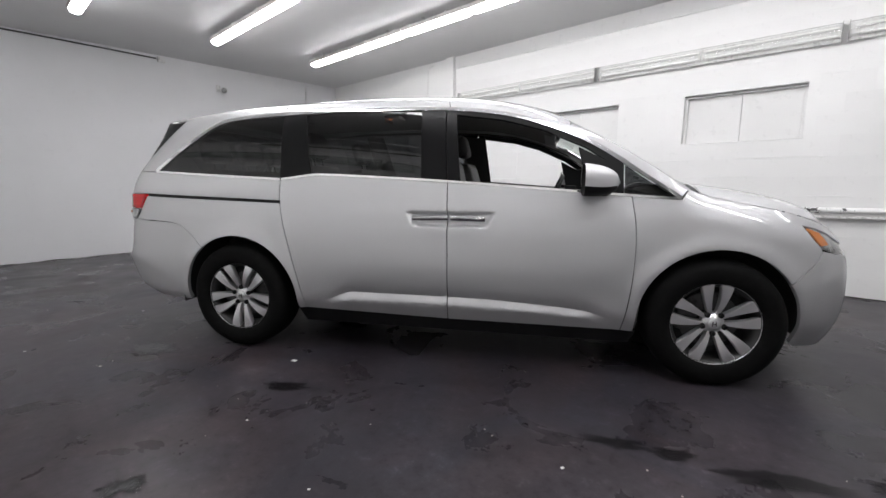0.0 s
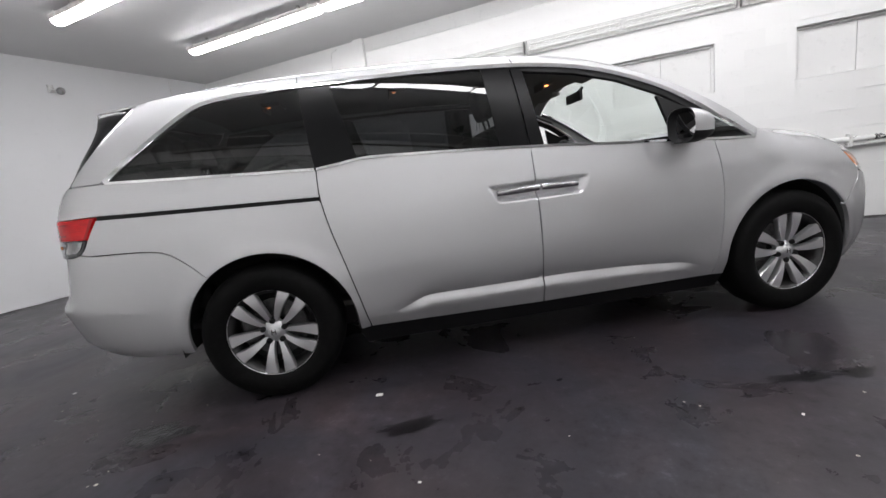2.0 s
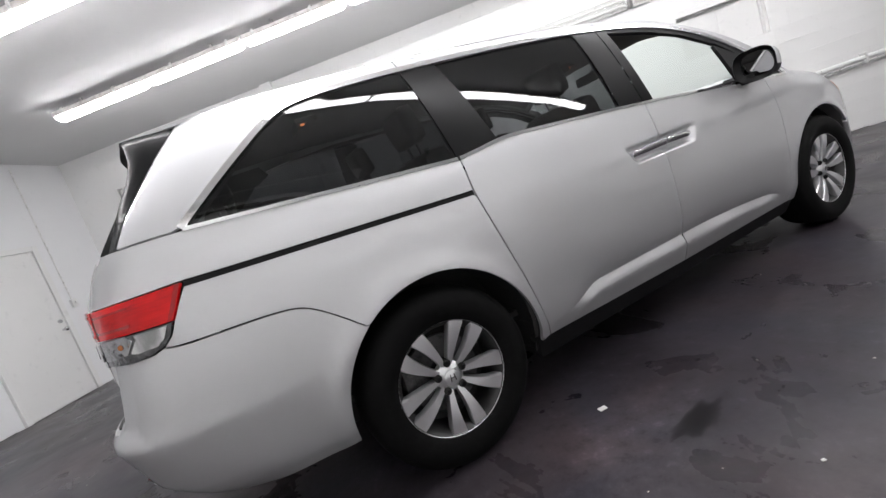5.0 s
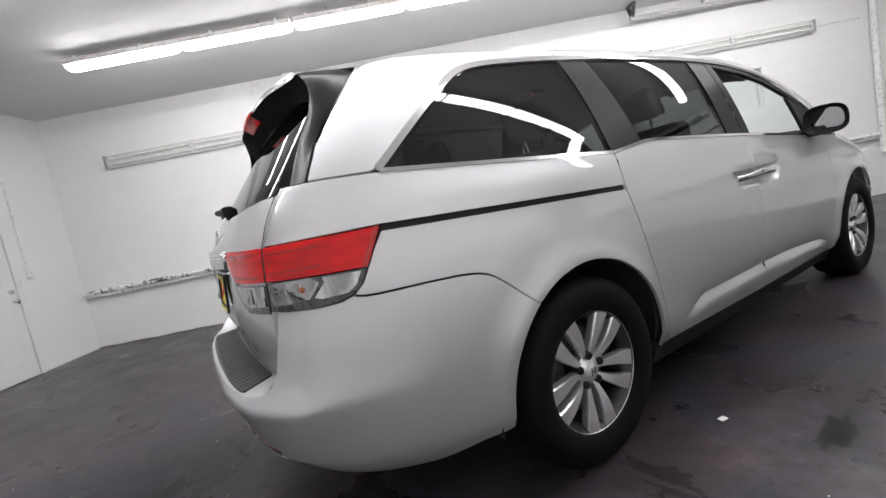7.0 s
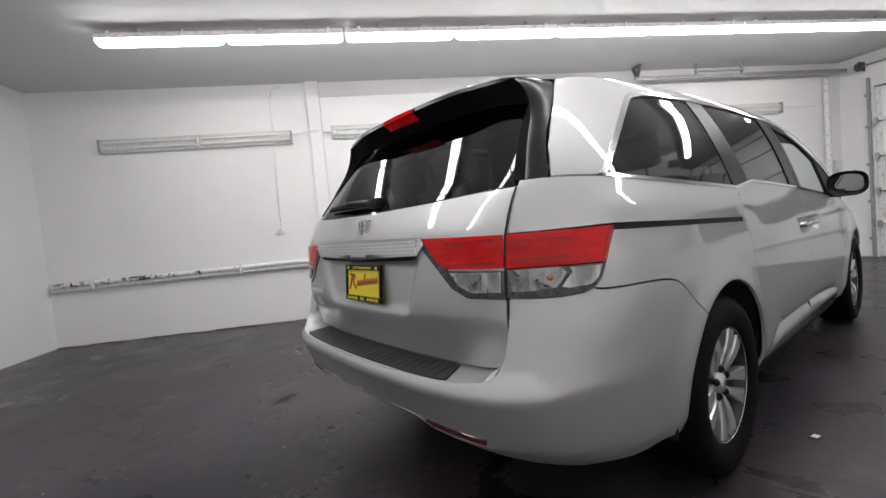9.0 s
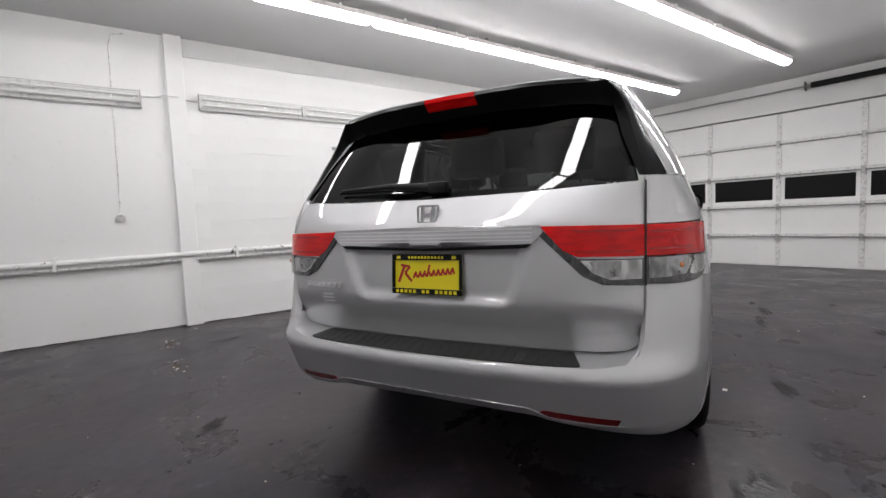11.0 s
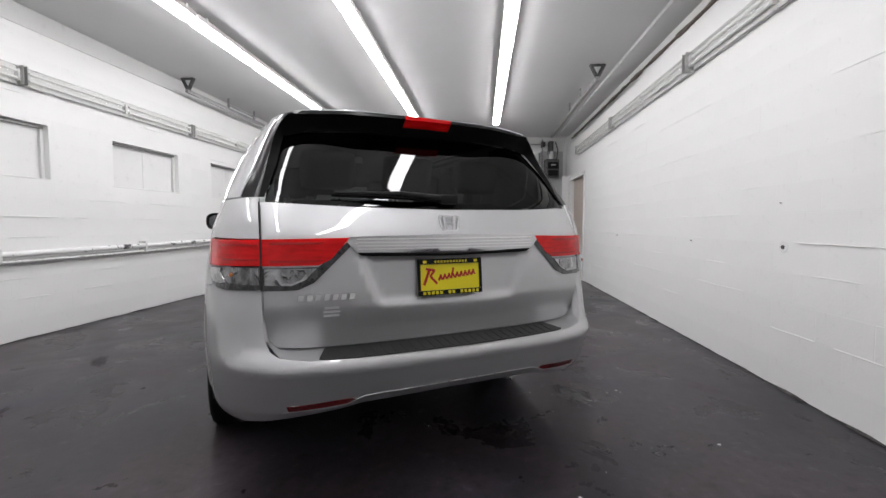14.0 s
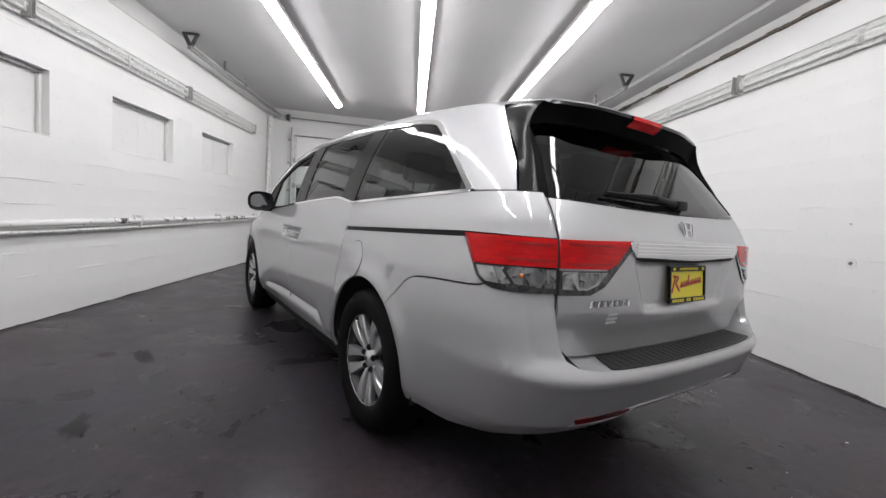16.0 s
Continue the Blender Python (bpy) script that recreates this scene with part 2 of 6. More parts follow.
def part(name, bm, material, parent=None, label="", smooth=None):
    """One bmesh as one mesh object under a thing. smooth: angle in degrees."""
    me = bpy.data.meshes.new(name)
    bmesh.ops.recalc_face_normals(bm, faces=bm.faces)
    bm.to_mesh(me)
    bm.free()
    me.materials.append(material)
    if smooth:
        me.shade_smooth()
        me.set_sharp_from_angle(angle=radians(smooth))
    ob = new(name, me)
    if parent is not None:
        ob.parent = parent
    if label:
        ob["label"] = label
    return ob


def thing(name, label, category, group="", kind="", m=None):
    ob = tagged(new(name), label, category, group, kind)
    if m is not None:
        ob.matrix_basis = m
    return ob


def box_bm(size, at=(0, 0, 0), bevel=0.0, bm=None, turn=None):
    bm = bm or bmesh.new()
    m = Matrix.Translation(at) @ (turn or Matrix.Identity(4)) @ Matrix.Diagonal((*size, 1))
    r = bmesh.ops.create_cube(bm, size=1.0, matrix=m)
    if bevel > 0:
        es = list({e for v in r["verts"] for e in v.link_edges})
        bmesh.ops.bevel(bm, geom=es, offset=bevel, segments=2, affect="EDGES", profile=0.6)
    return bm


def rod_bm(a, b, r, bm=None, seg=12, r2=None):
    bm = bm or bmesh.new()
    a, b = Vector(a), Vector(b)
    q = (b - a).to_track_quat("Z", "Y").to_matrix().to_4x4()
    m = Matrix.Translation((a + b) / 2) @ q
    bmesh.ops.create_cone(bm, cap_ends=True, segments=seg, radius1=r, radius2=r if r2 is None else r2, depth=(b - a).length, matrix=m)
    return bm


def tube_bm(points, r, seg=8, bm=None):
    """A round pipe along a polyline."""
    bm = bm or bmesh.new()
    pts = [Vector(p) for p in points]
    rings = []
    for i, p in enumerate(pts):
        d = (pts[min(i + 1, len(pts) - 1)] - pts[max(i - 1, 0)]).normalized()
        q = d.to_track_quat("Z", "Y")
        rings.append([bm.verts.new(p + q @ Vector((r * math.cos(2 * math.pi * k / seg), r * math.sin(2 * math.pi * k / seg), 0))) for k in range(seg)])
    for ra, rb in zip(rings, rings[1:]):
        for k in range(seg):
            bm.faces.new((ra[k], ra[(k + 1) % seg], rb[(k + 1) % seg], rb[k]))
    bm.faces.new(rings[0][::-1])
    bm.faces.new(rings[-1])
    return bm


def lathe_bm(profile, seg=48, bm=None, closed=False):
    """Spin (radius, height) pairs round the y axis."""
    bm = bm or bmesh.new()
    rings = []
    for k in range(seg):
        a = 2 * math.pi * k / seg
        rings.append([bm.verts.new((r * math.cos(a), h, r * math.sin(a))) for r, h in profile])
    n = len(profile)
    for k in range(seg):
        ra, rb = rings[k], rings[(k + 1) % seg]
        for i in range(n if closed else n - 1):
            j = (i + 1) % n
            bm.faces.new((ra[i], ra[j], rb[j], rb[i]))
    return bm


def prism_bm(outline, depth, axis="y", bm=None):
    """Extrude a closed 2D outline, of (x, z) along y, (x, y) along z or (y, z) along x."""
    bm = bm or bmesh.new()
    put = {"y": lambda a, b, c: (a, c, b), "z": lambda a, b, c: (a, b, c), "x": lambda a, b, c: (c, a, b)}[axis]
    lo = [bm.verts.new(put(a, b, 0)) for a, b in outline]
    hi = [bm.verts.new(put(a, b, depth)) for a, b in outline]
    bm.faces.new(lo)
    bm.faces.new(hi[::-1])
    for i in range(len(lo)):
        j = (i + 1) % len(lo)
        bm.faces.new((lo[i], hi[i], hi[j], lo[j]))
    return bm


# ---- the room ----
NORTH, SOUTH, WEST, TOP = 6.22, -0.28, -8.1, 3.25
EAST = pose(4.95, SOUTH, 0, 0, 0, 98.3)   # along the slanting door wall, inside is +y of this frame
EAST_LEN = 6.57
THICK = 0.2


def slab(name, lo, hi, material, label, category, parent=None):
    size = [b - a for a, b in zip(lo, hi)]
    mid = [(a + b) / 2 for a, b in zip(lo, hi)]
    return tagged(part(name, box_bm(size, mid), material, parent), label, category, kind="structure")


# floor: one sheet, slightly uneven
bm = bmesh.new()
bmesh.ops.create_grid(bm, x_segments=56, y_segments=30, size=1.0)
for v in bm.verts:
    v.co.x, v.co.y = v.co.x * 7.2 - 1.6, v.co.y * 3.9 + 3.0
    v.co.z = 0.002 * (noise.noise(v.co * 0.8) - 0.5) - 0.002
tagged(part("floor", bm, M_FLOOR, smooth=40), "dark grey painted concrete floor with scuffs and damp stains", "floor", kind="structure")

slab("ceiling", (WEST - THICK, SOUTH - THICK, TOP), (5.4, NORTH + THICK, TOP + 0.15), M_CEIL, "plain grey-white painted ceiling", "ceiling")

# north wall with four blocked-up window openings
RECESSES = [(-2.83, -1.72), (-0.955, 0.165), (0.93, 2.02)]
RZ0, RZ1 = 1.585, 2.14
cuts = [WEST - THICK] + [x for r in RECESSES for x in r] + [5.2]
bm = bmesh.new()
for x0, x1, z0, z1 in [(WEST - THICK, 5.2, -0.05, RZ0), (WEST - THICK, 5.2, RZ1, TOP)] + [(cuts[i], cuts[i + 1], RZ0, RZ1) for i in range(0, len(cuts), 2)]:
    box_bm((x1 - x0, THICK, z1 - z0), ((x0 + x1) / 2, NORTH + THICK / 2, (z0 + z1) / 2), 0, bm)
bmesh.ops.remove_doubles(bm, verts=bm.verts, dist=1e-4)
wall_north = tagged(part("wall_north", bm, M_WALL), "white-painted concrete block wall with blocked-up windows", "wall", kind="structure")

bm = bmesh.new()
DOOR_X0, DOOR_X1, DOOR_H = 2.98, 4.36, 2.20
for x0, x1, z0, z1 in [(WEST - THICK, DOOR_X0, -0.05, TOP), (DOOR_X1, 5.1, -0.05, TOP), (DOOR_X0, DOOR_X1, DOOR_H, TOP)]:
    box_bm((x1 - x0, THICK, z1 - z0), ((x0 + x1) / 2, SOUTH - THICK / 2, (z0 + z1) / 2), 0, bm)
wall_south = tagged(part("wall_south", bm, M_WALL), "white-painted concrete block wall, smooth with worn joints", "wall", kind="structure")
slab("wall_west", (WEST - THICK, SOUTH, -0.05), (WEST, NORTH, TOP), M_WEST, "smooth white-painted end wall", "wall")

# window infills
for i, (x0, x1) in enumerate(RECESSES):
    w = tagged(new(f"window_{i + 1}"), "blocked-up window painted white, with a steel lintel", "window", "blocked windows", "structure")
    mid = (x0 + x1) / 2
    for a, b in ((x0, mid - 0.0015), (mid + 0.0015, x1)):
        part("pane", box_bm((b - a, 0.02, RZ1 - RZ0), ((a + b) / 2, NORTH + 0.105, (RZ0 + RZ1) / 2), 0.003), M_TRIM, w)
    part("window_frame", box_bm((x1 - x0, 0.03, 0.03), (mid, NORTH + 0.075, RZ1 - 0.016), 0.004), M_STEEL, w, "dull steel head")
    part("window_frame", box_bm((0.03, 0.03, RZ1 - RZ0 - 0.032), (x1 - 0.016, NORTH + 0.075, (RZ0 + RZ1) / 2 - 0.016), 0.004), M_TRIM, w)
    part("window_frame", box_bm((0.03, 0.03, RZ1 - RZ0 - 0.032), (x0 + 0.016, NORTH + 0.075, (RZ0 + RZ1) / 2 - 0.016), 0.004), M_TRIM, w)
    part("window_sill", box_bm((x1 - x0 + 0.02, 0.09, 0.012), (mid, NORTH + 0.042, RZ0 + 0.004), 0.003), M_TRIM, w)

# pilaster on the north wall
tagged(part("pilaster", box_bm((0.17, 0.07, TOP - 0.002), (-4.59, NORTH - 0.035, TOP / 2), 0.006), M_WALL), "white-painted flat pilaster on the block wall", "pilaster", kind="structure")
tagged(part("trim", box_bm((8.4, 0.014, 0.20), (-0.35, NORTH - 0.007, 3.148), 0.003), M_TRIM), "white-painted board along the top of the wall", "trim", kind="structure")

# east wall, behind and round the sectional door
bm = bmesh.new()
G0, G1, GH = 0.72, 6.12, 2.72
for a0, a1, z0, z1 in [(-0.4, G0, -0.05, TOP), (G1, EAST_LEN + 0.4, -0.05, TOP), (G0, G1, GH, TOP)]:
    box_bm((a1 - a0, THICK, z1 - z0), ((a0 + a1) / 2, -THICK / 2, (z0 + z1) / 2), 0, bm)
wall_east = tagged(part("wall_east", bm, M_WALL), "white wall round the sectional garage door", "wall", kind="structure")
wall_east.matrix_basis = EAST


def garage_door():
    d = thing("garage_door", "closed white sectional garage door with a row of dark windows", "garage door", m=EAST @ pose(0, -0.06, 0))
    rows = [0.0, 0.53, 1.06, 1.61, 2.16, 2.70]
    cols = [G0 + i * (G1 - G0) / 5 for i in range(6)]
    for k in range(5):
        z0, z1 = rows[k] + 0.003, rows[k + 1] - 0.003
        sec = new("section")
        sec.parent = d
        for c in range(5):
            a0, a1 = cols[c] + 0.035, cols[c + 1] - 0.035
            if k == 2:
                bm = bmesh.new()
                for b0, b1, y0, y1 in ((a0, a1, z0, 1.19), (a0, a1, 1.575, z1), (a0, a0 + 0.05, 1.19, 1.575), (a1 - 0.05, a1, 1.19, 1.575)):
                    box_bm((b1 - b0, 0.03, y1 - y0), ((b0 + b1) / 2, 0, (y0 + y1) / 2), 0, bm)
                part("panel", bm, M_DOORPAINT, sec)
                part("pane", box_bm((a1 - a0 - 0.1, 0.006, 0.385), ((a0 + a1) / 2, -0.004, 1.3825)), M_BLACKGLOSS, sec, "black night-dark pane")
            else:
                part("panel", box_bm((a1 - a0, 0.03, z1 - z0), ((a0 + a1) / 2, 0, (z0 + z1) / 2), 0.004), M_DOORPAINT, sec)
        for c in range(6):
            part("stile", box_bm((0.07, 0.045, z1 - z0), (cols[c] + (0.035 if c == 0 else -0.035 if c == 5 else 0), 0.008, (z0 + z1) / 2), 0.004), M_PIPE, sec)
    for z in rows[1:5]:
        part("strut", box_bm((G1 - G0 - 0.02, 0.05, 0.05), ((G0 + G1) / 2, 0.052, z + 0.03), 0.006), M_PIPE, d, "grey-white steel strut")
        for a in cols:
            part("hinge", box_bm((0.05, 0.03, 0.11), (min(max(a, G0 + 0.03), G1 - 0.03), 0.093, z), 0.004), M_STEEL, d)
    return d


garage_door()

for a in (G0 - 0.04, G1 + 0.04):
    t = thing("door_track", "galvanised vertical garage door track on the wall", "door track", "door tracks", m=EAST @ pose(a, 0.03, 0))
    bm = box_bm((0.03, 0.06, 2.86), (0, 0.02, 1.43), 0.003)
    part("rail", bm, M_STEEL, t)
    for z in (0.3, 0.9, 1.5, 2.1, 2.6):
        part("clip", box_bm((0.09, 0.02, 0.05), (0.03, -0.015, z), 0.003), M_STEEL, t)

sp = thing("torsion_shaft", "dark torsion spring and shaft above the garage door", "spring shaft", m=EAST @ pose(0, 0.09, 3.06))
part("shaft", rod_bm((G0 - 0.2, 0, 0), (G1 + 0.2, 0, 0), 0.014), M_STEEL, sp)
bm = bmesh.new()
for k in range(70):
    a = 2.2 + k * 0.019
    box_bm((0.012, 0.085, 0.085), (a, 0, 0), 0.020, bm)
part("spring", bm, M_BLACK, sp, "black coiled spring")
for a in (G0 - 0.1, 3.6, G1 + 0.1):
    part("bearing_plate", box_bm((0.012, 0.16, 0.14), (a, -0.01, 0), 0.003), M_DARKSTEEL, sp)
for a in (G0 - 0.13, G1 + 0.13):
    part("cable_drum", rod_bm((a - 0.03, 0, 0), (a + 0.03, 0, 0), 0.065), M_DARKSTEEL, sp)

op = thing("door_opener", "dark grey jackshaft door opener on the wall", "door opener", m=EAST @ pose(0.40, 0.02, 2.26))
part("body", box_bm((0.32, 0.22, 0.44), (0, 0.11, 0.22), 0.03), M_DARKSTEEL, op)
part("cover", box_bm((0.26, 0.05, 0.16), (0, 0.24, 0.28), 0.02), M_BLACK, op)
part("cover", box_bm((0.24, 0.06, 0.14), (0, 0.24, 0.10), 0.03), M_BLACK, op)
part("name_plate", box_bm((0.12, 0.006, 0.03), (0, 0.268, 0.29), 0.001), M_STEEL, op)
part("motor", rod_bm((0, 0.10, 0.44), (0, 0.10, 0.62), 0.08), M_STEEL, op)
part("bracket", box_bm((0.10, 0.16, 0.30), (0.02, 0.08, 0.72), 0.01), M_DARKSTEEL, op)
part("chain", tube_bm([(0.13, 0.20, 0.02), (0.135, 0.20, -0.6), (0.12, 0.20, -0.95), (0.10, 0.20, -0.6), (0.10, 0.20, 0.02)], 0.008, 6), M_DARKSTEEL, op, "hanging chain loop")
part("cable", tube_bm([(-0.12, 0.10, 0.40), (-0.16, 0.09, 0.66), (-0.10, 0.08, 0.86)], 0.012, 6), M_BLACK, op)
M_GREYBOARD = paint_wall("grey_board_paint", (0.52, 0.52, 0.52), 0.9)
for k in range(4):
    bd = tagged(part("wall_board", box_bm((0.135, 0.018, 2.9), (0.15 + 0.14 * k, 0.010, 1.46), 0.004), M_GREYBOARD), "grey-painted vertical board beside the garage door", "board", "wall boards")
    bd.matrix_basis = EAST
pipe = thing("wall_conduit", "grey steel conduit running down beside the garage door", "conduit", m=EAST @ pose(0.60, 0.035, 0))
part("pipe", rod_bm((0, 0, 0.15), (0, 0, 3.2), 0.016), M_STEEL, pipe)
part("box", box_bm((0.09, 0.06, 0.13), (0, 0.01, 1.35), 0.008), M_DARKSTEEL, pipe, "dark switch box")
dr = thing("plastic_bundle", "crumpled pale translucent plastic bundle standing by the wall", "bundle", m=EAST @ pose(0.42, 0.28, 0))
bm = bmesh.new()
bmesh.ops.create_icosphere(bm, subdivisions=4, radius=0.27, matrix=Matrix.Translation((0, 0, 0.28)))
for v in bm.verts:
    c = v.co - Vector((0, 0, 0.28))
    v.co = Vector((0, 0, 0.28)) + c * (0.92 + 0.16 * abs(noise.noise(c * 9)))
    v.co.z = max(v.co.z, 0.004)
part("wrap", bm, mat("pale_plastic_film", (0.78, 0.80, 0.78), 0.25), dr, smooth=60)

# side doorway in the south wall, its door folded into it
fr = tagged(new("door_1"), "open doorway with a pale wooden door and white frame", "door", kind="structure")
for x in (DOOR_X0 + 0.03, DOOR_X1 - 0.03):
    part("jamb", box_bm((0.06, 0.24, DOOR_H), (x, SOUTH - 0.10, DOOR_H / 2), 0.006), M_TRIM, fr)
part("head", box_bm((DOOR_X1 - DOOR_X0 - 0.12, 0.24, 0.06), ((DOOR_X0 + DOOR_X1) / 2, SOUTH - 0.10, DOOR_H - 0.03), 0.006), M_TRIM, fr)
M_PALEWOOD = worn_metal("pale_door_veneer", (0.50, 0.43, 0.38), 0.5, 0.0, (0.42, 0.35, 0.30))
leaf = part("door_leaf", box_bm((DOOR_X1 - DOOR_X0 - 0.125, 0.04, DOOR_H - 0.075), ((DOOR_X0 + DOOR_X1) / 2, SOUTH - 0.09, (DOOR_H - 0.06) / 2), 0.004), M_PALEWOOD, fr, "pale wooden door leaf")
part("handle", rod_bm((DOOR_X0 + 0.14, SOUTH - 0.08, 1.0), (DOOR_X0 + 0.14, SOUTH - 0.01, 1.0), 0.022), M_STEEL, leaf)
tagged(part("trim", box_bm((0.07, 0.03, DOOR_H + 0.07), (DOOR_X1 + 0.035, SOUTH + 0.015, (DOOR_H + 0.07) / 2), 0.004), M_TRIM), "white door casing", "trim", kind="structure")

post = tagged(part("trim", box_bm((0.05, 0.17, DOOR_H + 0.05), (DOOR_X1 + 0.10, SOUTH + 0.085, (DOOR_H + 0.05) / 2), 0.006), M_TRIM), "white door post standing out from the wall", "trim", kind="structure")
part("handle", rod_bm((DOOR_X1 + 0.07, SOUTH + 0.15, 1.02), (DOOR_X1 + 0.04, SOUTH + 0.24, 1.02), 0.02), M_DARKSTEEL, post, "dark lever handle")

# west door
wd = tagged(new("door_2"), "closed flush white door with knob and deadbolt", "door", kind="structure")
part("door_leaf", box_bm((0.04, 0.88, 2.02), (WEST + 0.012, 4.80, 1.015), 0.004), M_TRIM, wd)
for y in (4.32, 5.285):
    part("jamb", box_bm((0.05, 0.07, 2.10), (WEST + 0.025, y, 1.05), 0.006), M_TRIM, wd)
part("head", box_bm((0.05, 0.895, 0.07), (WEST + 0.025, 4.8025, 2.065), 0.006), M_TRIM, wd)
bm = bmesh.new()
bmesh.ops.create_uvsphere(bm, u_segments=16, v_segments=10, radius=0.030, matrix=Matrix.Translation((WEST + 0.09, 5.17, 0.92)))
rod_bm((WEST + 0.03, 5.17, 0.92), (WEST + 0.08, 5.17, 0.92), 0.014, bm)
part("knob", bm, M_BRUSHED, wd, "satin metal knob", 40)
part("deadbolt", rod_bm((WEST + 0.03, 5.17, 1.04), (WEST + 0.055, 5.17, 1.04), 0.026, None, 16), M_BRUSHED, wd)

sw = thing("light_switch", "white switch box with surface conduit on the end wall", "switch")
part("box", box_bm((0.045, 0.075, 0.115), (WEST + 0.0225, 5.48, 1.22), 0.006), M_TRIM, sw)
part("lever", box_bm((0.016, 0.012, 0.03), (WEST + 0.052, 5.48, 1.225), 0.003), M_PIPE, sw)
part("conduit", rod_bm((WEST + 0.012, 5.48, 1.28), (WEST + 0.012, 5.48, 3.2), 0.009), M_PIPE, sw)

cm = thing("wall_camera", "small white dome security camera on a wall bracket", "security camera")
part("base", box_bm((0.025, 0.07, 0.11), (WEST + 0.0125, 3.70, 2.86), 0.006), M_PIPE, cm)
part("arm", rod_bm((WEST + 0.02, 3.70, 2.84), (WEST + 0.10, 3.74, 2.83), 0.014), M_PIPE, cm)
bm = bmesh.new()
bmesh.ops.create_uvsphere(bm, u_segments=18, v_segments=12, radius=0.05, matrix=Matrix.Translation((WEST + 0.12, 3.76, 2.82)))
part("dome", bm, M_STEEL, cm, "grey dome", 50)

cb = thing("cable_run", "dark cable run under the ceiling, ending in a junction box", "cable")
part("cable", tube_bm([(WEST + 0.02, SOUTH + 0.05, 3.20), (WEST + 0.02, 1.2, 3.21), (WEST + 0.02, 2.75, 3.19)], 0.012), M_DARKSTEEL, cb)
part("junction_box", box_bm((0.06, 0.11, 0.09), (WEST + 0.03, 2.82, 3.18), 0.008), M_PIPE, cb, "white junction box")


# ---- lamps ----
def lens_profile(w, h):
    """Half-round trough cross-section, (y, z) downward."""
    return [(w * math.cos(a) / 2, -h * math.sin(a)) for a in [math.pi * k / 10 for k in range(11)]]


def trough_bm(length, w, h, ends=0.05):
    """A diffuser trough along x with rounded ends; open rim up at z 0."""
    bm = bmesh.new()
    prof = lens_profile(w, h)
    rows = []
    for x, s in [(-length / 2, 0.55), (-length / 2 + 0.012, 0.82), (-length / 2 + ends, 1.0), (length / 2 - ends, 1.0), (length / 2 - 0.012, 0.82), (length / 2, 0.55)]:
        rows.append([bm.verts.new((x, y * (0.6 + 0.4 * s), z * s)) for y, z in prof])
    for ra, rb in zip(rows, rows[1:]):
        for i in range(len(prof) - 1):
            bm.faces.new((ra[i], ra[i + 1], rb[i + 1], rb[i]))
        bm.faces.new((ra[0], rb[0], rb[-1], ra[-1]))
    bm.faces.new(rows[0])
    bm.faces.new(rows[-1][::-1])
    return bm


def ceiling_light():
    L = thing("ceiling_light", "lit white fluorescent strip light hung below the ceiling", "ceiling light", "ceiling strip lights")
    part("housing", box_bm((2.27, 0.148, 0.05), (0, 0, 0.065), 0.012), M_HOUSING, L, "pinkish white housing")
    for x in (-0.575, 0.575):
        part("diffuser", bmesh_shift(trough_bm(1.105, 0.132, 0.055), (x, 0, 0.038)), M_TUBE, L, "glowing diffuser", 50)
    for x in (-1.0, -0.35, 0.35, 1.0):
        part("clip", box_bm((0.03, 0.155, 0.06), (x, 0, 0.075), 0.004), M_PIPE, L)
    for x in (-0.8, 0.8):
        part("hanger", box_bm((0.03, 0.03, 0.05), (x, 0, 0.125), 0.004), M_STEEL, L)
    return L


def bmesh_shift(bm, d):
    bmesh.ops.translate(bm, verts=bm.verts, vec=d)
    return bm


LIGHT_X = [-5.19 + i * 2.30 for i in range(4)]
first = ceiling_light()
FIX_Z = TOP - 0.15
first.matrix_basis = pose(LIGHT_X[0], 1.49, FIX_Z)
for y in (1.49, 3.03, 4.61):
    for x in LIGHT_X:
        if not (y == 1.49 and x == LIGHT_X[0]):
            copy_thing(first, pose(x, y, FIX_Z))


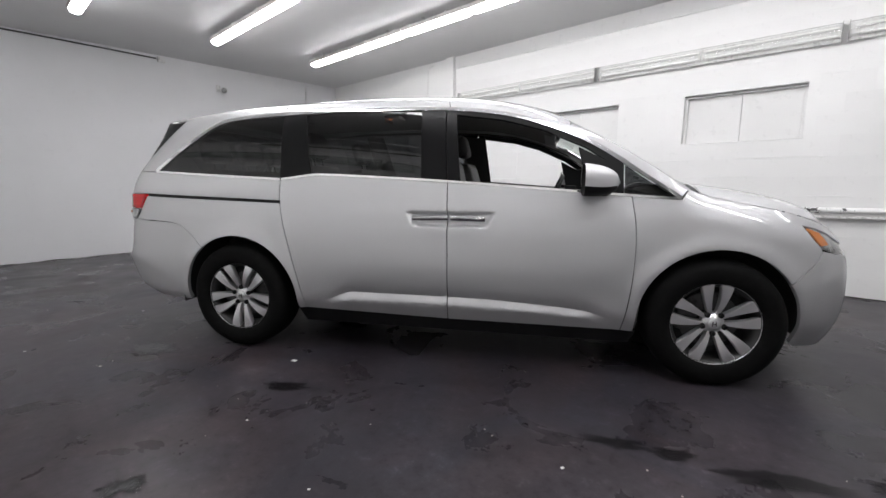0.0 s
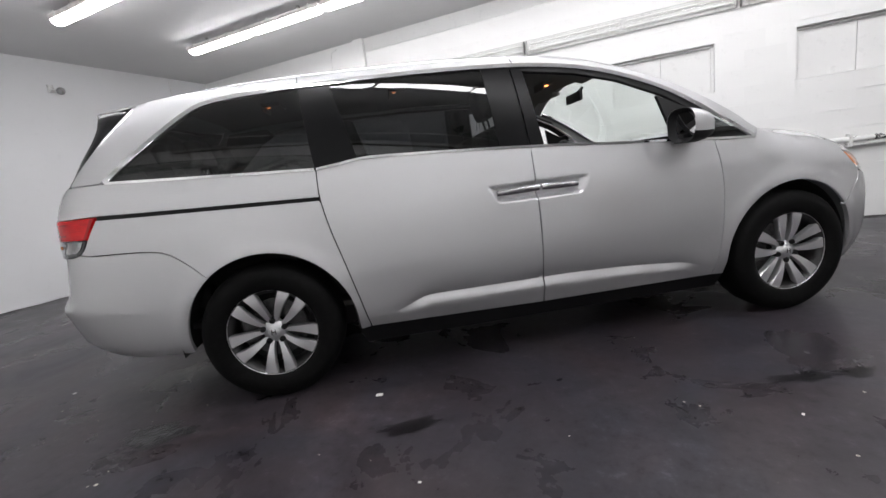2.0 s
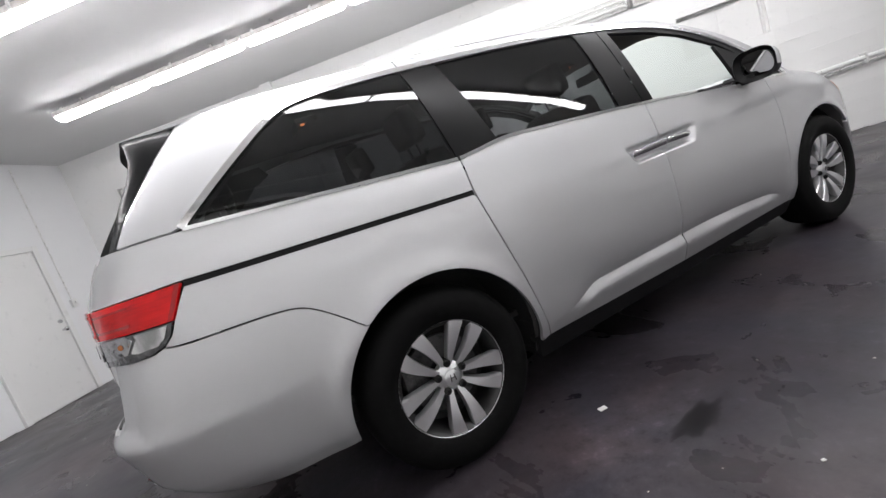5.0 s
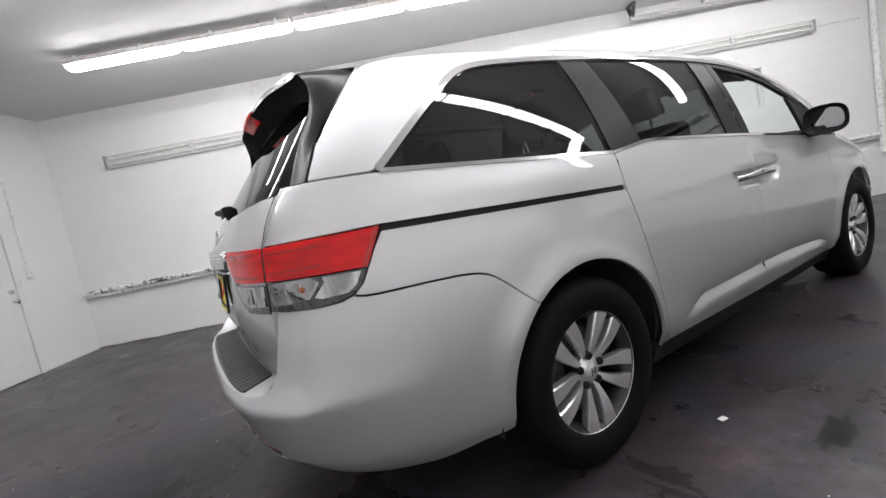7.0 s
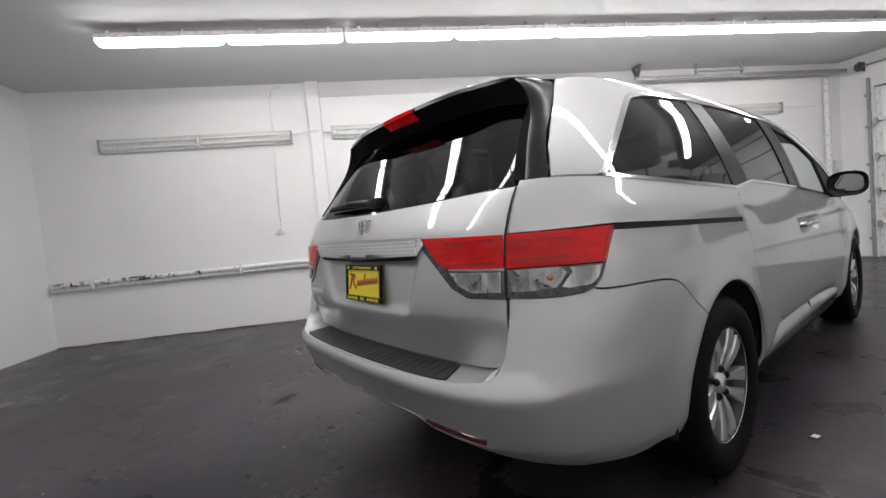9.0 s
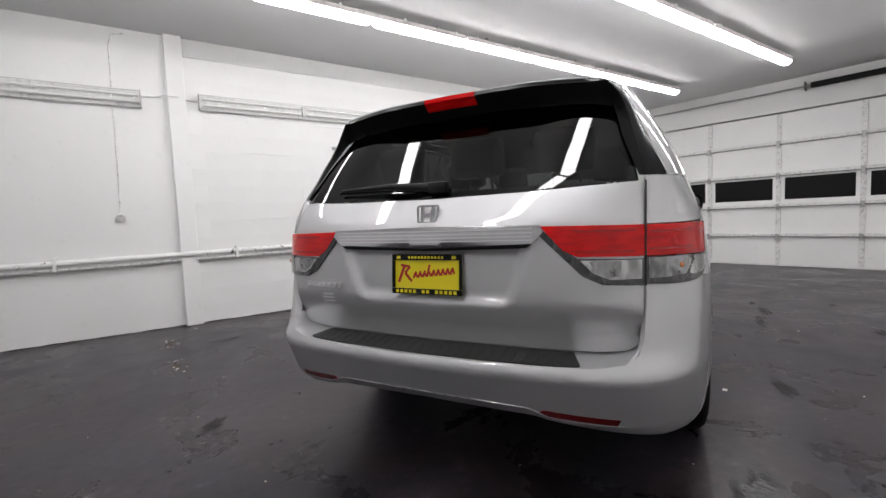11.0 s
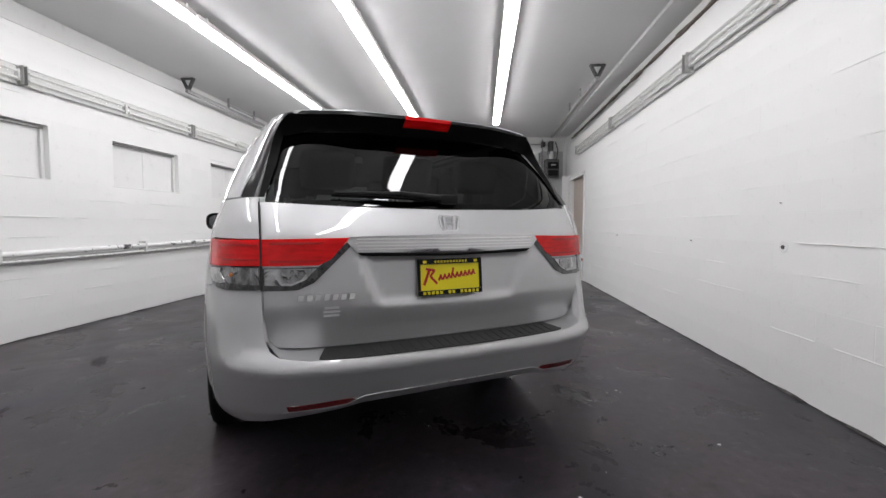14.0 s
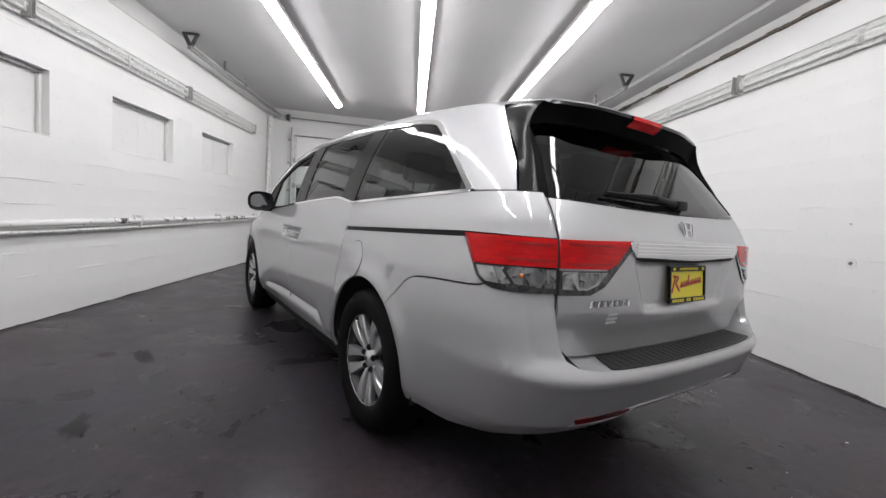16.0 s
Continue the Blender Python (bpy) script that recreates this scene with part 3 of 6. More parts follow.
def wall_light(length=2.36):
    L = thing("wall_light", "unlit white fluorescent strip light with clear cover on the wall", "wall light", "unlit wall strip lights")
    part("housing", box_bm((length, 0.035, 0.17), (0, -0.0175, 0), 0.01), M_PIPE, L, "white metal tray")
    for z in (-0.035, 0.035):
        for x in (-length / 4, length / 4):
            part("tube", rod_bm((x - length / 4 + 0.05, -0.065, z), (x + length / 4 - 0.03, -0.065, z), 0.014, None, 10), M_OLDTUBE, L, "grey-white tube", 40)
    for x in (-length / 2 + 0.02, -0.01, length / 2 - 0.02):
        part("tube_socket", box_bm((0.018, 0.045, 0.11), (x, -0.058, 0), 0.004), M_PIPE, L)
    bm = bmesh.new()
    prof = [(0.085, -0.035), (0.08, -0.075), (0.06, -0.10), (0.0, -0.108), (-0.06, -0.10), (-0.08, -0.075), (-0.085, -0.035)]
    rows = [[bm.verts.new((x, y, z)) for z, y in prof] for x in (-length / 2 + 0.006, length / 2 - 0.006)]
    for i in range(len(prof) - 1):
        bm.faces.new((rows[0][i], rows[0][i + 1], rows[1][i + 1], rows[1][i]))
    bm.faces.new(rows[0])
    bm.faces.new(rows[1][::-1])
    cover = part("cover", bm, M_LENS, L, "dusty clear plastic cover", 60)
    cover.visible_shadow = False
    for x in (-length / 2 + 0.004, length / 2 - 0.004):
        part("end_cap", box_bm((0.006, 0.110, 0.176), (x, -0.055, 0), 0.002), M_ENDCAP, L, "grey end cap")
    for z in (-0.089, 0.089):
        part("gasket", box_bm((length - 0.02, 0.010, 0.004), (0, -0.036, z), 0.001), M_ENDCAP, L, "grey gasket")
    for x in (-length / 2 + 0.15, 0, length / 2 - 0.15):
        part("latch", box_bm((0.018, 0.03, 0.010), (x, -0.035, 0.088), 0.003), M_STEEL, L)
        part("latch", box_bm((0.018, 0.03, 0.010), (x, -0.035, -0.088), 0.003), M_STEEL, L)
    return L


wl = wall_light()
wl.matrix_basis = pose(-6.10, NORTH, 2.52)
for x in (-3.20, -0.81, 1.59):
    copy_thing(wl, pose(x, NORTH, 2.55))
for x in (-5.0, -2.6, -0.18, 2.24):
    copy_thing(wl, pose(x, SOUTH, 2.68, 0, 0, 180))

# cables between the wall lamps
for name, pts in (("lamp_cable", [(-4.92, NORTH - 0.012, 2.56), (-4.74, NORTH - 0.012, 2.58), (-4.745, NORTH - 0.08, 2.58), (-4.58, NORTH - 0.08, 2.58), (-4.575, NORTH - 0.012, 2.58), (-4.40, NORTH - 0.012, 2.56)]),
                  ("lamp_cable", [(2.78, NORTH - 0.012, 2.55), (3.1, NORTH - 0.012, 2.56), (3.5, NORTH - 0.012, 2.56)])):
    c = thing(name, "thin white-painted lamp cable along the wall", "cable", "lamp cables")
    part("cable", tube_bm(pts, 0.008, 6), M_PIPE, c)
pc = thing("pull_cord", "thin conduit drop with a small socket on the wall", "conduit")
part("conduit", tube_bm([(-5.02, NORTH - 0.014, 3.20), (-5.13, NORTH - 0.014, 3.17), (-5.16, NORTH - 0.014, 3.05), (-5.19, NORTH - 0.014, 1.32)], 0.007, 6), M_PIPE, pc)
part("socket", rod_bm((-5.19, NORTH, 1.27), (-5.19, NORTH - 0.05, 1.25), 0.04, None, 14), M_PIPE, pc)

# pipes low on the north wall
pr = thing("wall_pipe", "white-painted pipe along the wall with flaking paint", "pipe")
part("pipe", rod_bm((-8.05, NORTH - 0.07, 0.80), (3.58, NORTH - 0.07, 0.885), 0.030, None, 14), M_FLAKE, pr, "flaking upper pipe", 50)
part("conduit", tube_bm([(-8.05, NORTH - 0.05, 0.735), (-4.0, NORTH - 0.05, 0.765), (-1.0, NORTH - 0.052, 0.775), (1.6, NORTH - 0.05, 0.81), (3.58, NORTH - 0.05, 0.83)], 0.016, 8), M_PIPE, pr, "thin conduit", )
for x in (-7.55, -5.75, -4.1, -2.3, -0.6, 1.4, 3.0):
    part("bracket", box_bm((0.035, 0.10, 0.14), (x, NORTH - 0.05, 0.79 + 0.0075 * (x + 8)), 0.005), M_PIPE, pr)

vp = thing("drain_pipe", "white-painted vertical pipe beside the garage door", "pipe")
part("pipe", rod_bm((3.66, NORTH - 0.06, 0.62), (3.66, NORTH - 0.06, 3.0), 0.045, None, 14), M_PIPE, vp, "", 50)
for z in (0.75, 1.4, 2.3):
    part("collar", rod_bm((3.66, NORTH - 0.06, z - 0.03), (3.66, NORTH - 0.06, z + 0.03), 0.055, None, 14), M_PIPE, vp)
bx = thing("wall_box", "small white electric box on the wall", "electric box")
part("box", box_bm((0.10, 0.05, 0.16), (3.86, NORTH - 0.025, 1.55), 0.006), M_TRIM, bx)


# ---- hanging tracks of the sectional door ----
def hung_track(y, sx):
    t = thing("ceiling_track", "galvanised horizontal door track hung on a triangular bracket", "door track", "door tracks")
    part("rail", box_bm((3.75, 0.05, 0.05), (2.0, y, 3.06), 0.004), M_STEEL, t)
    for x in (0.16,):
        bm = bmesh.new()
        for a, b in (((x, y - 0.09 * sx, TOP - 0.002), (x, y + 0.09 * sx, TOP - 0.002)), ((x, y - 0.09 * sx, TOP), (x, y, 3.07)), ((x, y + 0.09 * sx, TOP), (x, y, 3.07))):
            rod_bm(a, b, 0.026, bm, 6)
        part("bracket", bm, M_DARKSTEEL, t, "dark steel angle bracket")
    part("brace", box_bm((0.85, 0.025, 0.025), (1.55, y - 0.02 * sx, 3.13), 0.003), M_STEEL, t)
    for x in (1.15, 1.95):
        part("hanger", box_bm((0.03, 0.03, 0.19), (x, y, 3.155), 0.003), M_STEEL, t)
    return t


hung_track(6.02, 1)
hung_track(0.24, 1)

# broken plaster strip along the top of the south wall
ds = thing("torn_strip", "torn dark timber strip along the wall under the ceiling", "batten")
M_TORN = worn_metal("broken_dark_timber", (0.16, 0.13, 0.11), 0.8, 0.0, (0.04, 0.035, 0.03))
for k in range(60):
    x = -3.2 + k * 0.125
    h = 0.028 + 0.045 * noise.noise(Vector((x * 3, 0, 0)))
    if noise.noise(Vector((x * 1.7, 5, 0))) > -0.35:
        part("splinter", box_bm((0.13, 0.03 + 0.015 * noise.noise(Vector((x * 7, 2, 1))), max(0.012, h)), (x, SOUTH + 0.016, 3.085 + 0.012 * noise.noise(Vector((x * 5, 1, 1)))), 0.004, None, pose(0, 0, 0, 4 * noise.noise(Vector((x * 4, 3, 2))), 3 * noise.noise(Vector((x * 6, 3, 2))), 0)), M_TORN, ds)
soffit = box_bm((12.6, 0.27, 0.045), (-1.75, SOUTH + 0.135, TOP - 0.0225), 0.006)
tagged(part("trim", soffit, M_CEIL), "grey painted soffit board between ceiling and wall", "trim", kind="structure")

# old anchor holes in the south wall
for x, z, r in ((-2.70, 0.97, 0.040), (-1.43, 0.97, 0.018), (0.85, 0.97, 0.022), (-2.66, 1.27, 0.010)):
    a = thing("wall_anchor", "rusty cut-off anchor in a chipped patch of wall paint", "anchor", "wall anchors")
    part("patch", rod_bm((x, SOUTH - 0.002, z), (x, SOUTH + 0.004, z), r, None, 14), M_TRIM, a, "chipped paint patch")
    part("bolt", rod_bm((x, SOUTH, z), (x, SOUTH + 0.012, z), r * 0.35, None, 8), M_DARKSTEEL, a)

# bits on the floor
for x, y, s, ang in ((-2.03, 1.71, 0.035, 20), (-0.25, 1.9, 0.014, 70), (-0.9, 1.15, 0.010, 40), (-1.55, 1.2, 0.012, 10), (-4.6, 5.95, 0.03, 50), (-4.05, 1.35, 0.018, 33), (-3.55, 0.55, 0.014, 80)):
    p = tagged(part("paper_scrap", box_bm((s, s * 0.7, 0.002), (0, 0, 0.0015)), mat("white_scrap", (0.75, 0.74, 0.72), 0.7)), "small white scrap of paper on the floor", "scrap", "floor scraps")
    p.matrix_basis = pose(x, y, 0.001, 0, 0, ang)


# ---- the minivan: x ahead, y to its left, z up, from the middle of the wheelbase ----
CAR = pose(-1.739, 3.187, 0, 0, 0, 30.1)
van = thing("minivan", "silver metallic minivan with dark tinted rear windows", "minivan", m=CAR)


def curve_of(pairs):
    """A smooth monotone curve through (a, b) pairs."""
    xs, ys = np.array(pairs, float).T
    h, d = np.diff(xs), np.diff(ys) / np.diff(xs)
    m = np.zeros(len(xs))
    m[0], m[-1] = d[0], d[-1]
    for i in range(1, len(xs) - 1):
        if d[i - 1] * d[i] > 0:
            w1, w2 = 2 * h[i] + h[i - 1], h[i] + 2 * h[i - 1]
            m[i] = (w1 + w2) / (w1 / d[i - 1] + w2 / d[i])
    xs, ys, m, h = xs.tolist(), ys.tolist(), m.tolist(), h.tolist()

    def f(x):
        if x <= xs[0]:
            return ys[0]
        if x >= xs[-1]:
            return ys[-1]
        i = 0
        while x > xs[i + 1]:
            i += 1
        t = (x - xs[i]) / h[i]
        return (2 * t**3 - 3 * t * t + 1) * ys[i] + (t**3 - 2 * t * t + t) * h[i] * m[i] + (3 * t * t - 2 * t**3) * ys[i + 1] + (t**3 - t * t) * h[i] * m[i + 1]

    return f


def smooth(a, b, x):
    t = min(1.0, max(0.0, (x - a) / (b - a)))
    return t * t * (3 - 2 * t)


# half width, rear end and front end by height
lower_w = curve_of([(0.18, 0.880), (0.26, 0.915), (0.33, 0.943), (0.37, 0.958), (0.5, 0.970), (0.65, 0.978), (0.8, 0.976), (0.92, 0.967), (1.02, 0.950), (1.12, 0.932), (1.21, 0.911)])
cabin_w = curve_of([(1.21, 0.911), (1.3, 0.887), (1.4, 0.856), (1.5, 0.819), (1.58, 0.783), (1.62, 0.760), (1.65, 0.735), (1.68, 0.700), (1.72, 0.62)])


def half_w(z):
    return lower_w(z) if z < 1.21 else cabin_w(z)


rear_x = curve_of([(0.2, -2.48), (0.3, -2.56), (0.37, -2.615), (0.40, -2.628), (0.45, -2.648), (0.55, -2.685), (0.600, -2.701), (0.612, -2.701), (0.622, -2.697), (0.66, -2.680), (0.75, -2.645), (0.88, -2.60), (1.0, -2.593), (1.055, -2.588), (1.08, -2.579), (1.14, -2.549), (1.2, -2.515), (1.3, -2.44), (1.4, -2.365), (1.5, -2.29), (1.6, -2.21), (1.65, -2.16), (1.72, -2.05)])
gate_x = curve_of([(0.55, -2.54), (0.64, -2.555), (0.70, -2.566), (0.78, -2.594), (0.81, -2.601), (0.88, -2.602), (1.0, -2.598), (1.06, -2.596), (1.085, -2.587), (1.14, -2.557), (1.2, -2.52), (1.3, -2.445), (1.4, -2.37), (1.5, -2.295), (1.6, -2.215), (1.72, -2.10)])
front_x = curve_of([(0.2, 2.23), (0.3, 2.27), (0.5, 2.30), (0.65, 2.29), (0.8, 2.25), (0.9, 2.19), (1.0, 2.10), (1.1, 2.0), (1.7, 1.6)])
corner_n = curve_of([(0.2, 5.5), (0.5, 5.7), (0.62, 5.7), (0.8, 6.3), (0.9, 6.6), (1.08, 7.2), (1.15, 8.6), (1.21, 9.6), (1.3, 10.3), (1.7, 10.3)])
gate_n = curve_of([(0.2, 5.5), (0.5, 6.8), (0.8, 6.8), (0.9, 6.6), (1.08, 7.0), (1.2, 8.5), (1.4, 9.0), (1.7, 9.0)])
upper_taper = curve_of([(0.3, 0.02), (1.0, 0.02), (1.2, 0.03), (1.7, 0.03)])
plan_taper = curve_of([(1.05, 0.0), (1.21, 0.018), (1.3, 0.030), (1.4, 0.050), (1.5, 0.078), (1.6, 0.115), (1.75, 0.13)])
XM, XF, L0, W0, LF = -1.2, 1.0, 1.37, 0.93, 1.4
BOW = 0.05
crease_z = curve_of([(-0.93, 0.345), (-0.80, 0.385), (-0.65, 0.432), (-0.02, 0.432), (0.8, 0.392), (0.92, 0.36), (1.0, 0.333)])


def body(s, z):
    """Left side of the body: s runs as x along the side, then on round the tail or the nose; the tail's middle is at XM - L0 - W0."""
    w = half_w(z)
    if s < XM:
        t = XM - s
        cx, cy = (t / L0, 1.0) if t <= L0 else (1.0, 1.0 - (t - L0) / W0)
        n = corner_n(z)
        k = (cx**n + abs(cy) ** n) ** (-1 / n)
        X, Y = cx * k, cy * k
        x = XM - (XM - rear_x(z)) * X + BOW * Y * Y * X**4
        y = w * Y * (1 - upper_taper(z) * X * X)
    elif s > XF:
        t = s - XF
        cx, cy = (t / LF, 1.0) if t <= LF else (1.0, 1.0 - (t - LF) / W0)
        n = 5.0
        k = (cx**n + abs(cy) ** n) ** (-1 / n)
        X, Y = cx * k, cy * k
        x = XF + (front_x(z) - XF) * X
        y = w * Y
    else:
        x, y = s, w
    # the cabin narrows towards the tail
    y *= 1 - plan_taper(z) * max(0.0, (-0.2 - x) / 2.0) ** 2
    # rounded shoulder under the rear side windows
    if z < 1.21 and x < -0.85:
        y += 0.007 * math.sin(math.pi * smooth(1.0, 1.21, z)) * smooth(-0.85, -1.45, x)
    # wheel arch lips
    for hub in (-1.5, 1.5):
        d = math.hypot(x - hub, z - 0.36)
        if d < 0.62:
            y += 0.015 * math.exp(-(((d - 0.43) / 0.06) ** 2)) * smooth(0.10, 0.35, z)
    # the front wing rolls over into the bonnet
    if x > 1.05 and z > 0.7:
        e = edge_z(x)
        u = max(0.0, min(1.0, (z - e + 0.16) / 0.16))
        y -= 0.050 * u * u * smooth(1.10, 1.45, x)
    # pressed crease low on the doors
    if -0.95 < x < 1.02 and z < 0.62:
        zc = crease_z(x)
        g = smooth(-0.95, -0.6, x) * (1 - smooth(0.72, 1.02, x))
        if z > zc:
            y -= 0.026 * g * math.exp(-((z - zc) / 0.045))
        else:
            y -= 0.026 * g * max(0.0, 1 - (zc - z) / 0.045)
    # hollow behind the door handles
    if abs(x) < 0.31 and 0.85 < z < 0.99:
        end = 0.295 - 0.55 * (0.972 - z)
        y -= 0.030 * smooth(0.0, 0.05, end - abs(x)) * smooth(0.868, 0.895, z) * (1 - smooth(0.945, 0.975, z))
    return Vector((x, y, z))


def solve_s(value, z, axis, lo, hi):
    rising = body(hi, z)[axis] > body(lo, z)[axis]
    for _ in range(40):
        mid = (lo + hi) / 2
        if (body(mid, z)[axis] < value) == rising:
            lo = mid
        else:
            hi = mid
    return (lo + hi) / 2


def at_x(x, z):
    return (x, z) if XM <= x <= XF else (solve_s(x, z, 0, XM - L0 - W0, XM), z) if x < XM else (solve_s(x, z, 0, XF, XF + LF + W0), z)


def at_y(y, z):
    return (solve_s(y, z, 1, XM - L0 - W0, XM - 0.3), z)


def gate(y, z):
    """The tailgate's skin."""
    n = gate_n(z)
    Y = min(0.97, abs(y) / (half_w(z) * (1 - upper_taper(z)) * (1 - plan_taper(z))))
    X = (1 - Y**n) ** (1 / n)
    x = XM - (XM - gate_x(z)) * X + BOW * Y * Y
    # number plate hollow
    edge = 0.30 + (z - 0.80) * 0.40
    inside = smooth(0.0, 0.05, edge + 0.03 - abs(y)) * smooth(0.785, 0.835, z) * (1 - smooth(0.985, 1.01, z))
    x += 0.022 * inside
    return Vector((x, y, z))


edge_z = curve_of([(-2.3, 1.598), (-2.2, 1.606), (-2.08, 1.616), (-1.75, 1.643), (-1.2, 1.660), (-0.6, 1.663), (0.0, 1.640), (0.3, 1.597), (0.55, 1.525), (0.8, 1.425), (1.0, 1.315), (1.2, 1.185), (1.32, 1.105), (1.5, 1.045), (1.8, 0.985), (2.0, 0.925), (2.2, 0.85), (2.4, 0.72)])
mid_z = curve_of([(-2.34, 1.620), (-2.2, 1.648), (-2.0, 1.675), (-1.8, 1.700), (-1.2, 1.735), (-0.6, 1.742), (0.0, 1.722), (0.4, 1.665), (0.65, 1.575), (0.8, 1.495), (1.0, 1.38), (1.2, 1.255), (1.4, 1.15), (1.5, 1.135), (1.7, 1.105), (2.0, 1.04), (2.2, 0.96), (2.35, 0.84), (2.43, 0.72)])


def edge_point(x):
    return body(*at_x(x, edge_z(x)))


edge_y = curve_of([(-2.3, 0.608), (-2.2, 0.630), (-2.08, 0.655)] + [(x, edge_point(x).y) for x in (-1.75, -1.5, -1.2, -0.6, 0.0, 0.3, 0.55, 0.8, 1.0, 1.2, 1.32, 1.5, 1.8, 2.0, 2.2)])


def top(x, v):
    """Roof, windscreen and bonnet: v from -1 to 1 across."""
    ze, zc = edge_z(x), mid_z(x)
    a = abs(v)
    return Vector((x, v * edge_y(x), ze + (zc - ze) * (1 - a**4.6)))


def in_poly(p, poly):
    x, y = p
    odd = False
    for (x0, y0), (x1, y1) in zip(poly, poly[1:] + poly[:1]):
        if (y0 > y) != (y1 > y) and x < (x1 - x0) * (y - y0) / (y1 - y0) + x0:
            odd = not odd
    return odd


def densify(poly, step):
    out = []
    for (x0, y0), (x1, y1) in zip(poly, poly[1:] + poly[:1]):
        n = max(1, int(math.hypot(x1 - x0, y1 - y0) / step))
        out += [(x0 + (x1 - x0) * k / n, y0 + (y1 - y0) * k / n) for k in range(n)]
    return out


def near_edge(p, poly, d):
    x, y = p
    for (x0, y0), (x1, y1) in zip(poly, poly[1:] + poly[:1]):
        ex, ey = x1 - x0, y1 - y0
        t = max(0.0, min(1.0, ((x - x0) * ex + (y - y0) * ey) / (ex * ex + ey * ey + 1e-12)))
        if (x - x0 - t * ex) ** 2 + (y - y0 - t * ey) ** 2 < d * d:
            return True
    return False


def rounded(poly, r, seg=5, keep=()):
    """Round the corners of a closed outline, but for those whose number is in keep."""
    out, n = [], len(poly)
    for i in range(n):
        p, a, b = Vector(poly[i]), Vector(poly[i - 1]), Vector(poly[(i + 1) % n])
        da, db = (a - p), (b - p)
        q = min(r, da.length * 0.45, db.length * 0.45)
        if i in keep or q < 1e-4:
            out.append(tuple(p))
            continue
        p0, p1 = p + da.normalized() * q, p + db.normalized() * q
        for k in range(seg + 1):
            t = k / seg
            out.append(tuple((1 - t) ** 2 * p0 + 2 * t * (1 - t) * p + t * t * p1))
    return out


def sheet(outline, f, step=0.035, off=0.0, flange=0.014, holes=(), sides=(1,), lines=()):
    """A panel of the skin f(a, b), cut to an outline, with its edges turned inward. Returns verts, faces and normals."""
    edge = densify(list(outline), step)
    rims = [densify(list(h), step) for h in holes]
    pts, cons = [], []
    for ring in [edge] + rims:
        i0 = len(pts)
        pts += ring
        cons += [(i0 + k, i0 + (k + 1) % len(ring)) for k in range(len(ring))]
    for line in lines:
        run = [p for p in fine(list(line), step) if in_poly(p, edge) and not near_edge(p, edge, step * 0.2)]
        i0 = len(pts)
        pts += run
        cons += [(i0 + k, i0 + k + 1) for k in range(len(run) - 1) if math.hypot(run[k][0] - run[k + 1][0], run[k][1] - run[k + 1][1]) < 2.5 * step]
    lo = [min(p[i] for p in edge) for i in (0, 1)]
    hi = [max(p[i] for p in edge) for i in (0, 1)]
    nx, ny = int((hi[0] - lo[0]) / step) + 1, int((hi[1] - lo[1]) / step) + 1
    for i in range(nx):
        for j in range(ny):
            p = (lo[0] + (i + 0.5) * step, lo[1] + (j + 0.5) * step)
            if in_poly(p, edge) and not any(in_poly(p, h) for h in rims) and not near_edge(p, edge, step * 0.45) and not any(near_edge(p, h, step * 0.45) for h in rims):
                pts.append(p)
    out = geometry.delaunay_2d_cdt([Vector(p) for p in pts], cons, [], 0, 1e-6)
    p2 = [tuple(v) for v in out[0]]
    tris = []
    for t in out[2]:
        c = (sum(p2[i][0] for i in t) / 3, sum(p2[i][1] for i in t) / 3)
        if in_poly(c, edge) and not any(in_poly(c, h) for h in rims):
            tris.append(tuple(t))
    verts, norms = [], []
    e = 0.004
    for a, b in p2:
        p = f(a, b)
        n = (f(a + e, b) - f(a - e, b)).cross(f(a, b + e) - f(a, b - e))
        n = n.normalized() if n.length > 1e-12 else Vector((0, 0, 1))
        verts.append(p)
        norms.append(n)
    # normals point away from the car's middle
    mid = sum(verts, Vector()) / len(verts)
    nm = sum(norms, Vector())
    if nm.dot(mid - Vector((0, 0, 0.9))) < 0:
        norms = [-n for n in norms]
        nm = -nm
    verts = [p + n * off for p, n in zip(verts, norms)]
    faces = []
    for t in tris:
        fn = (verts[t[1]] - verts[t[0]]).cross(verts[t[2]] - verts[t[0]])
        faces.append(t if fn.dot(norms[t[0]]) >= 0 else t[::-1])
    # turned edges
    count = {}
    for t in faces:
        for a, b in zip(t, t[1:] + t[:1]):
            count[(a, b)] = 1
    rim = [(a, b) for a, b in count if (b, a) not in count]
    if flange > 0:
        dup = {}
        for a, b in rim:
            for i in (a, b):
                if i not in dup:
                    dup[i] = (len(verts), len(verts) + 1)
                    verts += [verts[i].copy(), verts[i] - norms[i] * flange]
                    norms += [norms[i], norms[i]]
        for a, b in rim:
            (a0, a1), (b0, b1) = dup[a], dup[b]
            faces.append((b0, a0, a1, b1))
            ed = (verts[b0] - verts[a0])
            n = ed.cross(norms[a]).normalized() if ed.length > 1e-9 else norms[a]
            for i in (a0, a1, b0, b1):
                norms[i] = (norms[a] * 0.35 + n).normalized()
    made_v, made_f, made_n = [], [], []
    for side in sides:
        i0 = len(made_v)
        made_v += [Vector((p.x, p.y * side, p.z)) for p in verts]
        made_n += [Vector((n.x, n.y * side, n.z)) for n in norms]
        made_f += [tuple(i + i0 for i in (t if side > 0 else t[::-1])) for t in faces]
    return made_v, made_f, made_n


